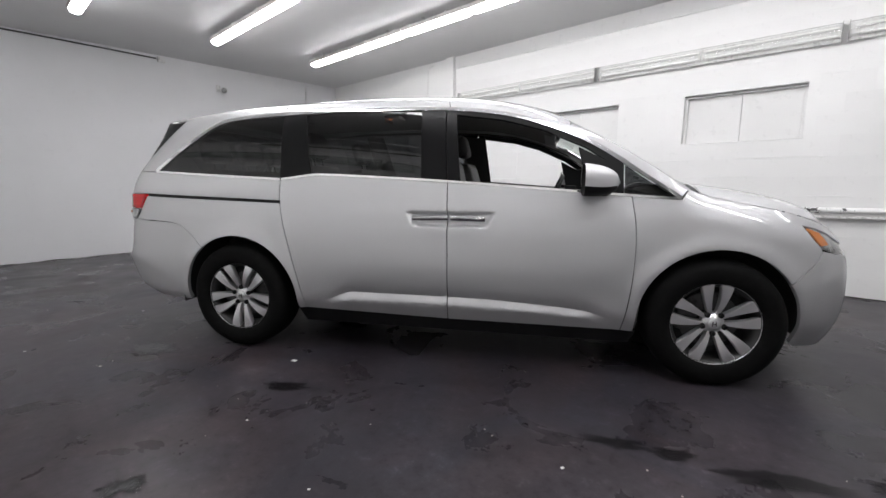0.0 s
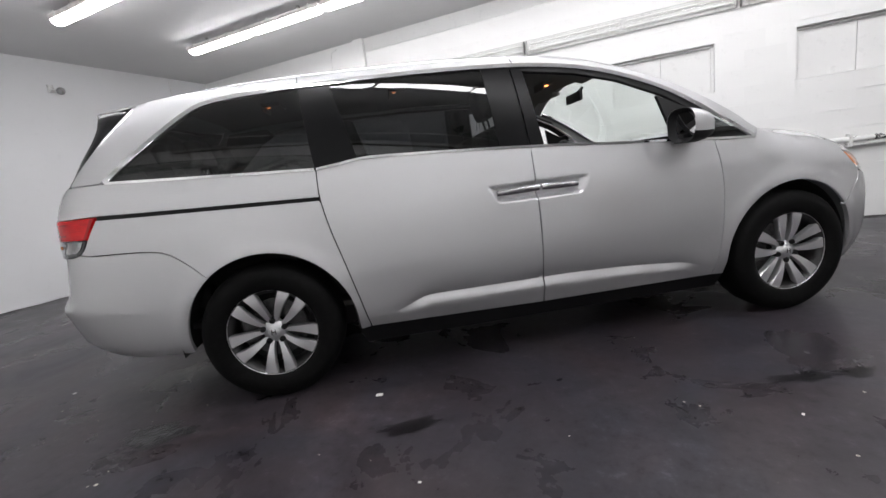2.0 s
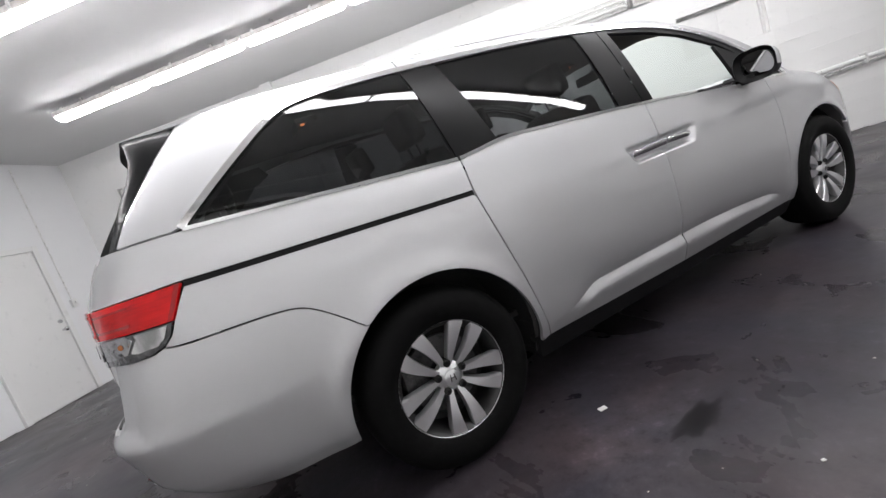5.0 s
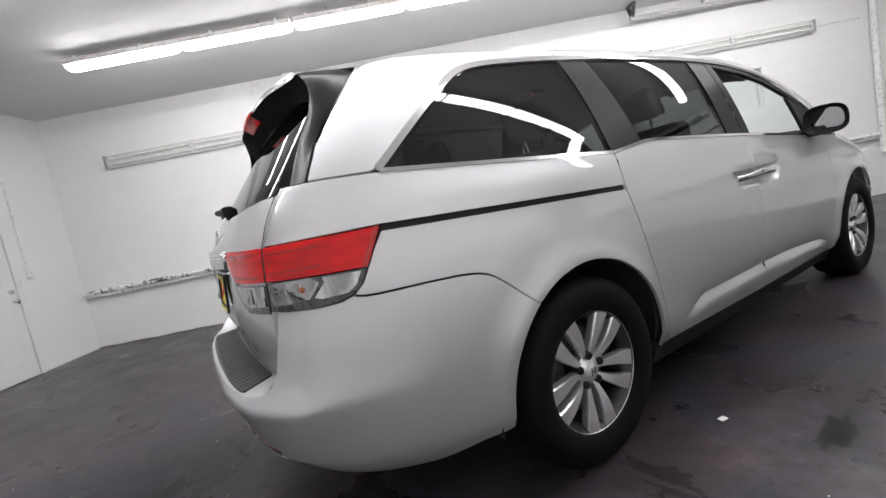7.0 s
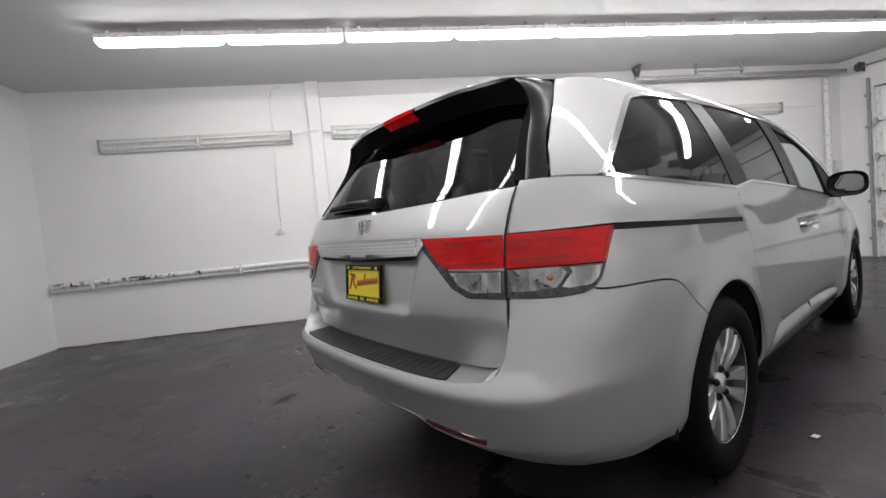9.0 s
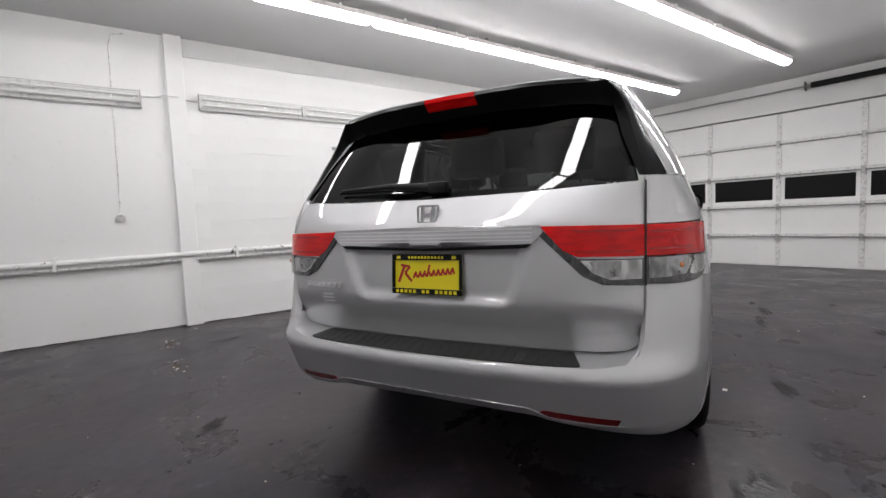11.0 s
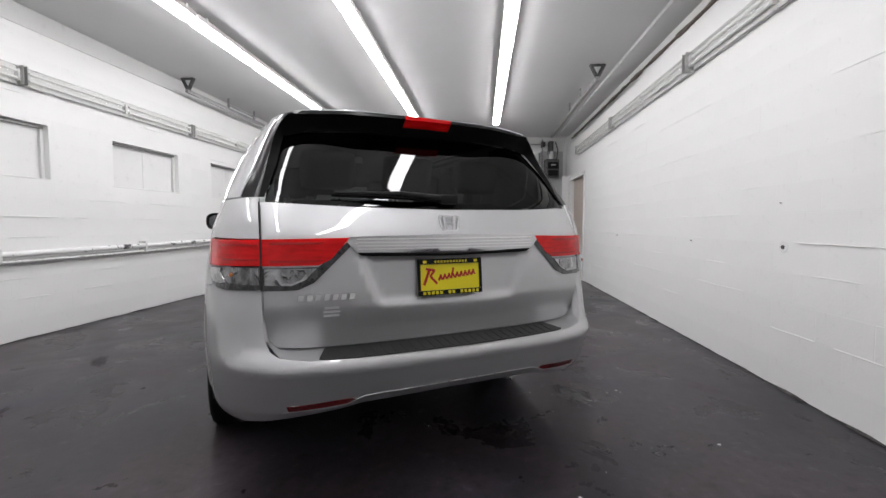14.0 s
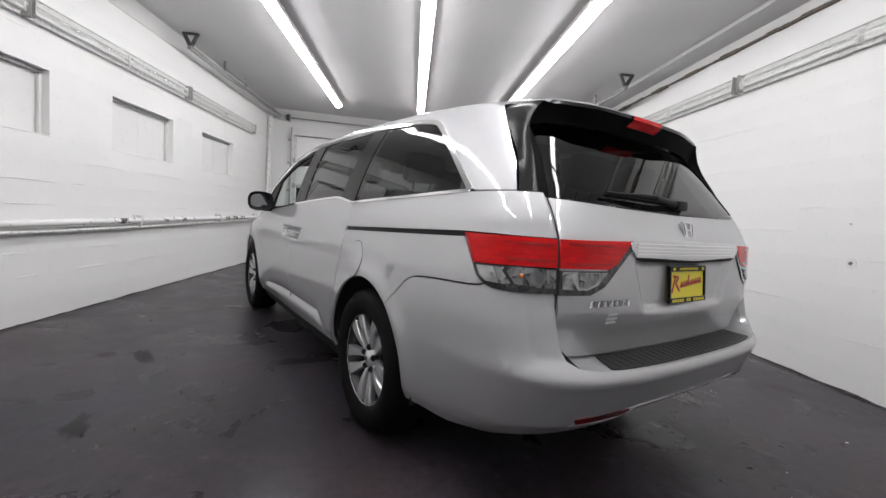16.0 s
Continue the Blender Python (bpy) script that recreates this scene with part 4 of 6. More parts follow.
def skin(name, outline, f, material, parent, label="", step=0.035, off=0.0, flange=0.014, holes=(), side=1, both=False, lines=()):
    v, fc, n = sheet(outline, f, step, off, flange, holes, (1, -1) if both else (side,), lines)
    return obj_from(name, v, fc, material, parent, label, True, n)


def ribbon(pts, width, closed=False):
    """An outline of even width round a polyline."""
    P = [Vector(p) for p in pts]
    L, R = [], []
    for i, p in enumerate(P):
        a, b = P[max(0, i - 1)], P[min(len(P) - 1, i + 1)]
        d = (b - a).normalized()
        n = Vector((-d.y, d.x))
        L.append(tuple(p + n * width / 2))
        R.append(tuple(p - n * width / 2))
    return L + R[::-1]


def fine(pts, step=0.03):
    """Points of an open polyline at even steps."""
    out = []
    for (x0, y0), (x1, y1) in zip(pts, pts[1:]):
        n = max(1, int(math.hypot(x1 - x0, y1 - y0) / step))
        out += [(x0 + (x1 - x0) * k / n, y0 + (y1 - y0) * k / n) for k in range(n)]
    return out + [pts[-1]]


def soft_line(pts, step=0.03, rounds=2):
    """A polyline with its corners cut."""
    for _ in range(rounds):
        out = [pts[0]]
        for a, b in zip(pts, pts[1:]):
            out += [(a[0] * 0.75 + b[0] * 0.25, a[1] * 0.75 + b[1] * 0.25), (a[0] * 0.25 + b[0] * 0.75, a[1] * 0.25 + b[1] * 0.75)]
        pts = out + [pts[-1]]
    return pts


def arch(cx, r, a0, a1, n=26):
    """The wheel arch's lip; the rear one widens towards the door."""
    wide = curve_of([(-20, 0.456), (4, 0.452), (45, 0.440), (90, 0.428), (125, 0.420), (184, 0.405)]) if cx < 0 else curve_of([(-20, 0.410), (35, 0.420), (90, 0.424), (180, 0.416)])
    out = []
    for k in range(n + 1):
        a = a0 + (a1 - a0) * k / n
        q = wide(a) + r
        out.append((cx + q * math.cos(radians(a)), 0.36 + q * math.sin(radians(a))))
    return out


def sz(pts):
    return [at_x(x, z) for x, z in pts]


# outlines, all in (x, height) as seen from the side
BELT_D = [(1.275, 1.046), (1.03, 1.063), (0.5, 1.103), (0.0, 1.143), (-0.5, 1.172), (-0.86, 1.190), (-0.95, 1.185), (-1.05, 1.170), (-1.145, 1.160)]
HEAD = [(1.285, 1.056), (1.05, 1.213), (0.82, 1.372), (0.55, 1.492), (0.3, 1.560), (0.0, 1.600), (-0.6, 1.618), (-1.2, 1.610), (-1.55, 1.595), (-1.70, 1.573), (-1.785, 1.530), (-2.0, 1.37), (-2.175, 1.228)]
SLIDE_REAR = soft_line([(-1.147, 1.158), (-1.150, 1.02), (-1.115, 0.84), (-1.068, 0.657), (-1.020, 0.45), (-0.992, 0.305)])
FRONT_SEAM = soft_line([(1.030, 1.061), (1.058, 0.9), (1.062, 0.70), (1.045, 0.5), (1.012, 0.285)])
GAP = 0.0035

front_door_o = [(-0.018 + GAP, 0.285), (-0.013 + GAP, 0.7), (-0.02 + GAP, 1.143)] + [(x, z) for x, z in BELT_D[2:3]][::1] + [(1.024, 1.061)] + [(x - 0.6 * GAP, z) for x, z in FRONT_SEAM[1:]]
slide_door_o = [(-0.018 - GAP, 0.285), (-0.013 - GAP, 0.7), (-0.02 - GAP, 1.143)] + BELT_D[4:8] + [(x + GAP, z) for x, z in SLIDE_REAR]

# lines along which the door skins are pressed
PRESS = []
for d in (-0.045, -0.022, -0.004, 0.004, 0.02, 0.045, 0.09):
    PRESS.append([(-0.95 + k * 0.03, crease_z(-0.95 + k * 0.03) + d) for k in range(66)])
for z in (0.866, 0.880, 0.895, 0.945, 0.960, 0.976):
    PRESS.append([(-0.32 + k * 0.02, z) for k in range(33)])
for e in (0.0, 0.025, 0.05):
    for sg in (1, -1):
        PRESS.append([(sg * (0.295 - 0.55 * (0.972 - z) - e), z) for z in (0.87, 0.90, 0.93, 0.96)])
for side in (1, -1):
    fd = skin("front_door", sz(front_door_o), body, M_PAINT, van, "silver front door with open window", 0.022, side=side, lines=PRESS)
    sd = skin("sliding_door", slide_door_o, body, M_PAINT, van, "silver sliding door", 0.022, side=side, lines=PRESS)
    # front wing
    wing = [(1.078, 0.285), (1.082, 0.36)] + [p for p in arch(1.5, 0.0, 176, 36)] + [(1.90, 0.66), (1.975, 0.733), (1.99, 0.784), (1.943, 0.839), (1.892, 0.913), (1.97, 0.896), (2.035, 0.871), (2.135, 0.808), (2.165, 0.802)] + [(x, edge_z(x)) for x in (2.14, 2.05, 1.95, 1.85, 1.7, 1.5, 1.4, 1.33)] + [(1.292, 1.045)] + [(1.036, 1.061)] + [(x + GAP, z) for x, z in FRONT_SEAM[1:]]
    skin("front_wing", sz(wing), body, M_PAINT, van, "", 0.03, side=side)
    # quarter, above and below the sliding rail
    yr = 0.742
    top_q = sz([(-1.152, 1.029), (-1.151, 1.158), (-1.6, 1.185), (-2.0, 1.208), (-2.175, 1.218)]) + [at_y(0.80, 1.222), at_y(yr, 1.222), at_y(yr, 1.15), at_y(yr, 1.069), at_y(0.80, 1.069)] + sz([(-2.36, 1.070), (-2.218, 1.071)])
    skin("quarter_panel", top_q, body, M_PAINT, van, "", 0.03, side=side)
    seam_b = [(-2.338, 0.890), (-2.30, 0.880), (-2.12, 0.876), (-1.98, 0.866), (-1.91, 0.846), (-1.84, 0.79), (-1.750, 0.705)]
    low_q = sz([(-1.154, 1.008), (-2.224, 1.049), (-2.258, 1.0), (-2.282, 0.960), (-2.306, 0.918), (-2.330, 0.897)] + [(x, z + GAP) for x, z in soft_line(seam_b)[1:]] + arch(-1.5, 0.0, 124, 4) + [(-1.046, 0.30), (-1.0, 0.305)] + [(x - GAP, z) for x, z in SLIDE_REAR[::-1] if z < 1.0])
    skin("quarter_panel", low_q, body, M_PAINT, van, "", 0.03, side=side)
    rail = sz([(-1.150, 1.009), (-1.150, 1.028), (-2.222, 1.071), (-2.226, 1.050)])
    skin("slide_rail", rail, body, M_BLACK, van, "black sliding door rail", 0.04, -0.008, 0.0, side=side)
    # silver side above the windows with the rear pillar
    up = sz([(x, z + 0.006) for x, z in HEAD])
    upper = up + [at_x(-2.20, 1.226), at_x(-2.367, 1.228), at_x(-2.310, 1.33), at_x(-2.206, 1.46), at_x(-2.091, 1.59), at_x(-2.074, edge_z(-2.074))] + sz([(x, edge_z(x)) for x in (-1.9, -1.7, -1.5, -1.2, -0.9, -0.6, -0.3, 0.0, 0.2, 0.4, 0.6, 0.8, 1.0, 1.15, 1.28, 1.325)])
    skin("side_frame", upper, body, M_PAINT, van, "silver roof rail and rear pillar", 0.03, side=side)
    # black pillars between the windows
    skin("pillar", sz([(-1.152, 1.165), (-0.955, 1.195), (-0.935, 1.20), (-1.03, 1.60), (-1.198, 1.600)]), body, M_BLACKGLOSS, van, "gloss black window pillar", 0.04, -0.003, 0.01, side=side)
    skin("pillar", sz([(-0.185, 1.158), (-0.024, 1.147), (-0.060, 1.607), (-0.215, 1.610)]), body, M_BLACKGLOSS, sd, "gloss black window pillar", 0.04, -0.003, 0.01, side=side)
    skin("pillar", sz([(-0.016, 1.147), (0.058, 1.142), (0.010, 1.578), (-0.004, 1.598), (-0.052, 1.604)]), body, M_BLACKGLOSS, fd, "gloss black window pillar", 0.04, -0.003, 0.01, side=side)
    # window frame strip along the head of the open window, and mirror triangle
    fr_o = [(0.0, 1.597), (0.3, 1.555), (0.55, 1.487), (0.82, 1.367), (0.95, 1.277)]
    fr_i = [(0.90, 1.262), (0.78, 1.342), (0.53, 1.455), (0.3, 1.520), (0.012, 1.562)]
    skin("window_frame", sz(fr_o + fr_i), body, M_BLACK, fd, "black window frame", 0.04, -0.004, 0.02, side=side)
    skin("mirror_triangle", sz([(0.95, 1.277), (0.90, 1.262), (0.74, 1.345), (0.80, 1.092), (0.985, 1.072), (0.985, 1.25)]), body, M_BLACK, fd, "black mirror triangle", 0.04, -0.004, 0.02, side=side)
    skin("quarter_light", sz([(0.992, 1.24), (0.992, 1.078), (1.262, 1.060)]), body, M_TINT, van, "small fixed front glass", 0.04, -0.010, 0.0, side=side).visible_shadow = False
    # glass
    slide_w = [(-0.945, 1.196), (-0.86, 1.196), (-0.5, 1.178), (-0.185, 1.158), (-0.215, 1.605), (-0.6, 1.612), (-1.03, 1.600)]
    g = skin("window_glass", sz(slide_w), body, M_TINT, sd, "dark tinted glass", 0.05, -0.008, 0.0, side=side)
    quart_w = [(-1.152, 1.170), (-1.6, 1.193), (-2.0, 1.216), (-2.15, 1.226)] + HEAD[-2:6:-1]
    g = skin("window_glass", sz(rounded(quart_w, 0.01)), body, M_TINT, van, "dark tinted glass", 0.05, -0.006, 0.0, side=side)
    # bright trims
    skin("belt_trim", sz(ribbon(soft_line([(x, z + 0.006) for x, z in BELT_D]), 0.013)), body, M_CHROME, van, "bright belt trim", 0.05, 0.004, 0.008, side=side)
    skin("belt_trim", sz(ribbon(soft_line([(-1.155, 1.166), (-1.6, 1.189), (-2.0, 1.212), (-2.17, 1.222)]), 0.013)), body, M_CHROME, van, "bright belt trim", 0.05, 0.004, 0.008, side=side)
    skin("window_trim", sz(ribbon(soft_line([(x, z) for x, z in HEAD[1:]]), 0.022)), body, M_CHROME, van, "bright window surround", 0.05, 0.003, 0.008, side=side)
    skin("window_trim", sz(ribbon(soft_line(HEAD[:2] + [(1.0, 1.25)]), 0.017)), body, M_CHROME, van, "bright window surround", 0.05, 0.003, 0.008, side=side)
    for xs, dx in ((-1.197, 0.0), (-0.030, -0.012)):
        skin("seam", ribbon(sz([(xs + dx * k / 4, 1.60 + (edge_z(xs) - 1.60) * k / 4) for k in range(5)]), 0.005), body, M_SHADE, van, "", 0.03, 0.0012, 0.0, side=side)
    # sill
    skin("sill", sz([(-1.06, 0.30), (-0.99, 0.297), (1.02, 0.277), (1.10, 0.28), (1.07, 0.19), (-1.03, 0.19)]), body, M_BLACK, van, "black plastic sill", 0.05, -0.012, 0.05, side=side)
    # door handles
    for door, x0, x1, tag in ((fd, 0.008, 0.215, "f"), (sd, -0.235, -0.008, "s")):
        bm = bmesh.new()
        rows = []
        N = 10
        for k in range(N + 1):
            x = x0 + (x1 - x0) * k / N
            u = abs((k / N if tag == "s" else 1 - k / N))
            bow = 0.020 * smooth(0.0, 0.25, u)
            zc = 0.925 + 0.008 * u
            h = 0.020 + 0.004 * u
            yb = half_w(0.925) - 0.012 + bow
            rows.append([bm.verts.new((x, side * (yb + dy), zc + dz)) for dy, dz in ((-0.010, -h * 0.6), (0.006, -h * 0.7), (0.011, -h * 0.2), (0.011, h * 0.45), (0.004, h * 0.7), (-0.010, h * 0.6))])
        for ra, rb in zip(rows, rows[1:]):
            for i in range(6):
                bm.faces.new((ra[i], ra[(i + 1) % 6], rb[(i + 1) % 6], rb[i]))
        bm.faces.new(rows[0])
        bm.faces.new(rows[-1][::-1])
        part("handle", bm, M_CHROME if tag == "x" else M_BRUSHED, door, "bright pull handle", 50)
    part("lock", rod_bm((0.052, side * (half_w(0.93) - 0.01), 0.928), (0.052, side * (half_w(0.93) + 0.012), 0.928), 0.007), M_BLACK, fd)
    # headlamp and tail lamp outside pieces
    hl = skin("headlamp", sz([(1.896, 0.911), (1.946, 0.841), (1.994, 0.788), (2.08, 0.762), (2.16, 0.745), (2.132, 0.805), (2.033, 0.868), (1.97, 0.893)]), body, M_CLEARLENS, van, "clear headlamp", 0.03, -0.004, 0.02, side=side)
    skin("side_marker", sz([(1.912, 0.898), (1.955, 0.842), (1.990, 0.806), (2.030, 0.810), (1.985, 0.872)]), body, M_AMBER, hl, "amber marker", 0.03, 0.002, 0.006, side=side)

# boot area, bumper and tail lamps
yr = 0.742
for side in (1, -1):
    red = [at_y(yr, 1.064), at_y(0.80, 1.064)] + sz([(-2.36, 1.064), (-2.228, 1.064), (-2.264, 1.0), (-2.287, 0.962)]) + [at_y(0.86, 0.966), at_y(0.80, 0.968), at_y(yr, 0.968)]
    tl = skin("tail_lamp", red, body, M_RED, van, "red outer tail lamp", 0.025, 0.004, 0.02, side=side)
    for z0, z1 in ((0.986, 0.994), (1.040, 1.047)):
        skin("light_guide", [at_y(0.752, z0), at_y(0.80, z0), at_y(0.868, z0), at_y(0.868, z1), at_y(0.80, z1), at_y(0.752, z1)], body, M_REDDARK, tl, "", 0.02, 0.0058, 0.002, side=side)
    skin("rim", sz([(-2.232, 1.063), (-2.267, 1.0), (-2.290, 0.963), (-2.302, 0.963), (-2.280, 1.0), (-2.246, 1.063)]), body, M_REDDARK, tl, "deep red rim", 0.02, 0.0058, 0.002, side=side)
    low = [at_y(yr, 0.964), at_y(0.80, 0.964), at_y(0.86, 0.962)] + sz([(-2.290, 0.958), (-2.312, 0.918), (-2.336, 0.897), (-2.376, 0.883)]) + [at_y(0.855, 0.878), at_y(0.80, 0.879), at_y(yr, 0.882)]
    lw = skin("clear_lens", low, body, M_SMOKE, tl, "clear lower lens with smoked band", 0.025, 0.004, 0.02, side=side)
    dark = [at_y(yr + 0.006, 0.961), at_y(0.80, 0.962), at_y(0.855, 0.963), at_y(0.868, 0.945), at_y(0.852, 0.905), at_y(0.80, 0.899), at_y(yr + 0.006, 0.898)]
    cup = skin("lamp_cup", dark, body, M_CUP, lw, "silvered lamp cup", 0.025, 0.0055, 0.003, side=side)
    outer_c = [at_y(0.872, 0.957)] + sz([(-2.306, 0.954), (-2.326, 0.920), (-2.350, 0.903)]) + [at_y(0.872, 0.900), at_y(0.860, 0.906), at_y(0.876, 0.945)]
    skin("reflector", outer_c, body, M_CLEARLENS, lw, "clear reflector", 0.02, 0.0065, 0.003, side=side)
    ball = body(*at_y(0.842, 0.934))
    bm = bmesh.new()
    bmesh.ops.create_uvsphere(bm, u_segments=14, v_segments=10, radius=0.009, matrix=Matrix.Translation((ball.x - 0.006, side * ball.y, ball.z)))
    part("bulb", bm, M_AMBER, cup, "amber bulb", 60)
    # dark gap beside the tailgate
    skin("seam", ribbon([at_y(0.7405, z) for z in (0.875, 0.92, 0.97, 1.02, 1.07, 1.12, 1.17, 1.205)], 0.007), body, M_SHADE, van, "", 0.02, 0.0048, 0.0, side=side)
gate_o = [(0.738, 1.205), (0.738, 1.10), (0.737, 1.0), (0.736, 0.87), (0.735, 0.78), (0.729, 0.71), (0.716, 0.675), (0.685, 0.655), (0.60, 0.648), (0.3, 0.645), (0.0, 0.644)]
gate_o = [(y, z) for y, z in gate_o] + [(-y, z) for y, z in gate_o[-2::-1]] + [(-0.4, 1.190), (0.0, 1.184), (0.4, 1.190)]
hollow = []
for d in (-0.016, 0.0, 0.02):
    for sg in (1, -1):
        hollow.append([(sg * (0.30 + (z - 0.80) * 0.40 + d), z) for z in (0.785, 0.83, 0.88, 0.93, 0.98, 1.005)])
hollow += [[(-0.40, z), (0.40, z)] for z in (0.79, 0.803, 0.817, 0.83, 1.08)]
tailgate = skin("tailgate", gate_o, gate, M_PAINT, van, "silver tailgate", 0.024, 0.0, 0.02, lines=hollow)
for side in (1, -1):
    red = [(side * y, z) for y, z in ((0.735, 1.064), (0.735, 0.968), (0.545, 0.968), (0.500, 0.990), (0.430, 1.068))]
    tl = skin("tail_lamp", red, gate, M_RED, tailgate, "red inner tail lamp", 0.025, 0.008, 0.014)
    for z0, z1 in ((0.980, 0.988), (1.046, 1.054)):
        skin("light_guide", [(side * y, z) for y, z in ((0.71, z0), (0.71, z1), (0.52, z1), (0.55, z0))], gate, M_REDDARK, tl, "", 0.03, 0.0095, 0.002)
    skin("dark_surround", [(side * y, z) for y, z in ((0.736, 0.960), (0.736, 0.876), (0.620, 0.878), (0.560, 0.905), (0.40, 1.064), (0.424, 1.066), (0.545, 0.962))], gate, M_SMOKE, tl, "smoked lower surround", 0.025, 0.006, 0.01)
    rl = skin("clear_lens", [(side * y, z) for y, z in ((0.728, 0.957), (0.728, 0.898), (0.640, 0.895), (0.592, 0.915), (0.552, 0.957))], gate, M_CLEARLENS, tl, "clear reversing lens", 0.025, 0.010, 0.006)
    skin("lamp_cup", [(side * y, z) for y, z in ((0.672, 0.953), (0.668, 0.906), (0.640, 0.902), (0.604, 0.918), (0.580, 0.953))], gate, M_CUP, rl, "silvered lamp cup", 0.03, 0.0115, 0.002)
bar = [(0.428, 1.070), (0.440, 1.052), (0.405, 1.014), (0.0, 1.006), (-0.405, 1.014), (-0.440, 1.052), (-0.428, 1.070), (0.0, 1.076)]
garnish = skin("chrome_bar", bar, gate, M_BRUSHED, tailgate, "satin chrome bar", 0.025, 0.012, 0.02)
for z in (1.024, 1.036, 1.048, 1.060):
    skin("bar_rib", [(0.405, z), (0.0, z - 0.001), (-0.405, z), (-0.405, z + 0.004), (0.0, z + 0.003), (0.405, z + 0.004)], gate, M_CHROME, garnish, "", 0.05, 0.0145, 0.004)
# shadow below the chrome bar, laid on as a thin black strip
skin("bar_shadow", [(0.402, 1.012), (0.0, 1.004), (-0.402, 1.012), (-0.385, 1.003), (0.0, 0.996), (0.385, 1.003)], gate, M_BLACK, tailgate, "black strip as the shadow under the chrome bar", 0.03, 0.008, 0.015)

# bumper: from arch to arch round the tail
bp = sz([(-1.905, 0.318)] + arch(-1.5, 0.0, 184, 125)[0:] + [(x, z - GAP) for x, z in soft_line(seam_b)[::-1][1:-1]]) + [at_x(-2.340, 0.890), at_x(-2.376, 0.878), at_y(0.855, 0.874), at_y(0.80, 0.875), at_y(yr, 0.877), at_y(0.742, 0.78), at_y(0.736, 0.70), at_y(0.722, 0.662), at_y(0.69, 0.640), at_y(0.60, 0.629), at_y(0.3, 0.622), at_y(0.0, 0.620), at_y(0.0, 0.437), at_y(0.42, 0.428), at_y(0.60, 0.402), at_y(0.80, 0.354), at_x(-2.40, 0.334), at_x(-2.2, 0.316)]
shoulder_z = curve_of([(0.0, 0.590), (0.5, 0.592), (0.75, 0.593), (0.835, 0.595), (0.86, 0.602), (0.88, 0.624), (0.895, 0.68), (0.907, 0.77), (0.912, 0.83), (0.918, 0.90)])
shoulder_y = curve_of([(0.590, 0.40), (0.595, 0.835), (0.602, 0.86), (0.624, 0.88), (0.68, 0.895), (0.77, 0.907), (0.83, 0.912), (0.90, 0.918)])
valance_z = curve_of([(0.0, 0.474), (0.30, 0.473), (0.39, 0.470), (0.45, 0.444), (0.66, 0.428), (0.74, 0.424), (0.90, 0.405)])


def bumper_face(s, z):
    """The tail's skin with the bumper's pressed shoulder and the tucked-in lower edge."""
    p = body(s, z)
    if p.x < -2.0:
        y = abs(p.y)
        if z > 0.590:
            d = max(0.0, min(z - shoulder_z(min(y, 0.918)), 0.8 * (shoulder_y(min(z, 0.90)) - y), 0.07))
            p.x += 0.35 * d * (1 - 0.6 * smooth(0.70, 0.88, z))
        d = max(0.0, valance_z(min(y, 0.90)) - z)
        p.x += 0.60 * d * smooth(-2.05, -2.35, p.x)
    return p


press = [[at_y(y, shoulder_z(y)) for y in (0.0, 0.2, 0.4, 0.5, 0.6, 0.7, 0.76, 0.80, 0.835, 0.85, 0.86, 0.87, 0.88, 0.888, 0.895, 0.902, 0.907, 0.911)], [at_y(y, valance_z(y)) for y in (0.0, 0.15, 0.3, 0.36, 0.39, 0.42, 0.45, 0.50, 0.58, 0.66, 0.74, 0.80)]]
bumper = skin("rear_bumper", bp, bumper_face, M_PAINT, van, "silver rear bumper", 0.022, 0.0, 0.03, both=True, lines=press)
for side in (1, -1):
    skin("reflector", [at_y(a, z) for a, z in ((0.425, 0.462), (0.44, 0.470), (0.67, 0.454), (0.66, 0.433), (0.455, 0.448))], bumper_face, M_REFLECTOR, bumper, "dark red reflector", 0.03, 0.003, 0.006, side=side)


# thin bright lip along the lower fold
for side in (1, -1):
    lip = [at_y(y, valance_z(y) + 0.002) for y in (0.0, 0.2, 0.36, 0.39, 0.42, 0.45, 0.52, 0.60, 0.68)]
    lip += [at_y(y, valance_z(y) - 0.004) for y in (0.68, 0.60, 0.52, 0.45, 0.42, 0.39, 0.36, 0.2, 0.0)]
    skin("lip", lip, bumper_face, M_PAINT, bumper, "", 0.02, 0.0025, 0.005, side=side)
deck_z = curve_of([(0.0, 0.621), (0.60, 0.627), (0.69, 0.638), (0.722, 0.660), (0.736, 0.70)])


def deck(y, u):
    """Top of the bumper, from its outer edge in to the tailgate."""
    z = deck_z(abs(y))
    a = bumper_face(*at_y(abs(y), z))
    b = gate(abs(y), z + 0.02)
    return Vector((a.x + (b.x + 0.03 - a.x) * u, y, z - 0.001 + 0.020 * u))


skin("bumper_deck", [(-0.735, 0.0), (0.735, 0.0), (0.735, 1.0), (-0.735, 1.0)], deck, M_PAINT, bumper, "", 0.05, 0.0, 0.0)
pad = skin("step_pad", rounded([(-0.560, 0.07), (0.560, 0.07), (0.520, 0.80), (-0.520, 0.80)], 0.06), deck, M_PAD, bumper, "ribbed black step pad", 0.04, 0.005, 0.006)
for k in range(26):
    y = -0.50 + k * 0.04
    skin("rib", [(y, 0.14), (y + 0.012, 0.14), (y + 0.012, 0.72), (y, 0.72)], deck, M_PAD, pad, "", 0.2, 0.0068, 0.002)
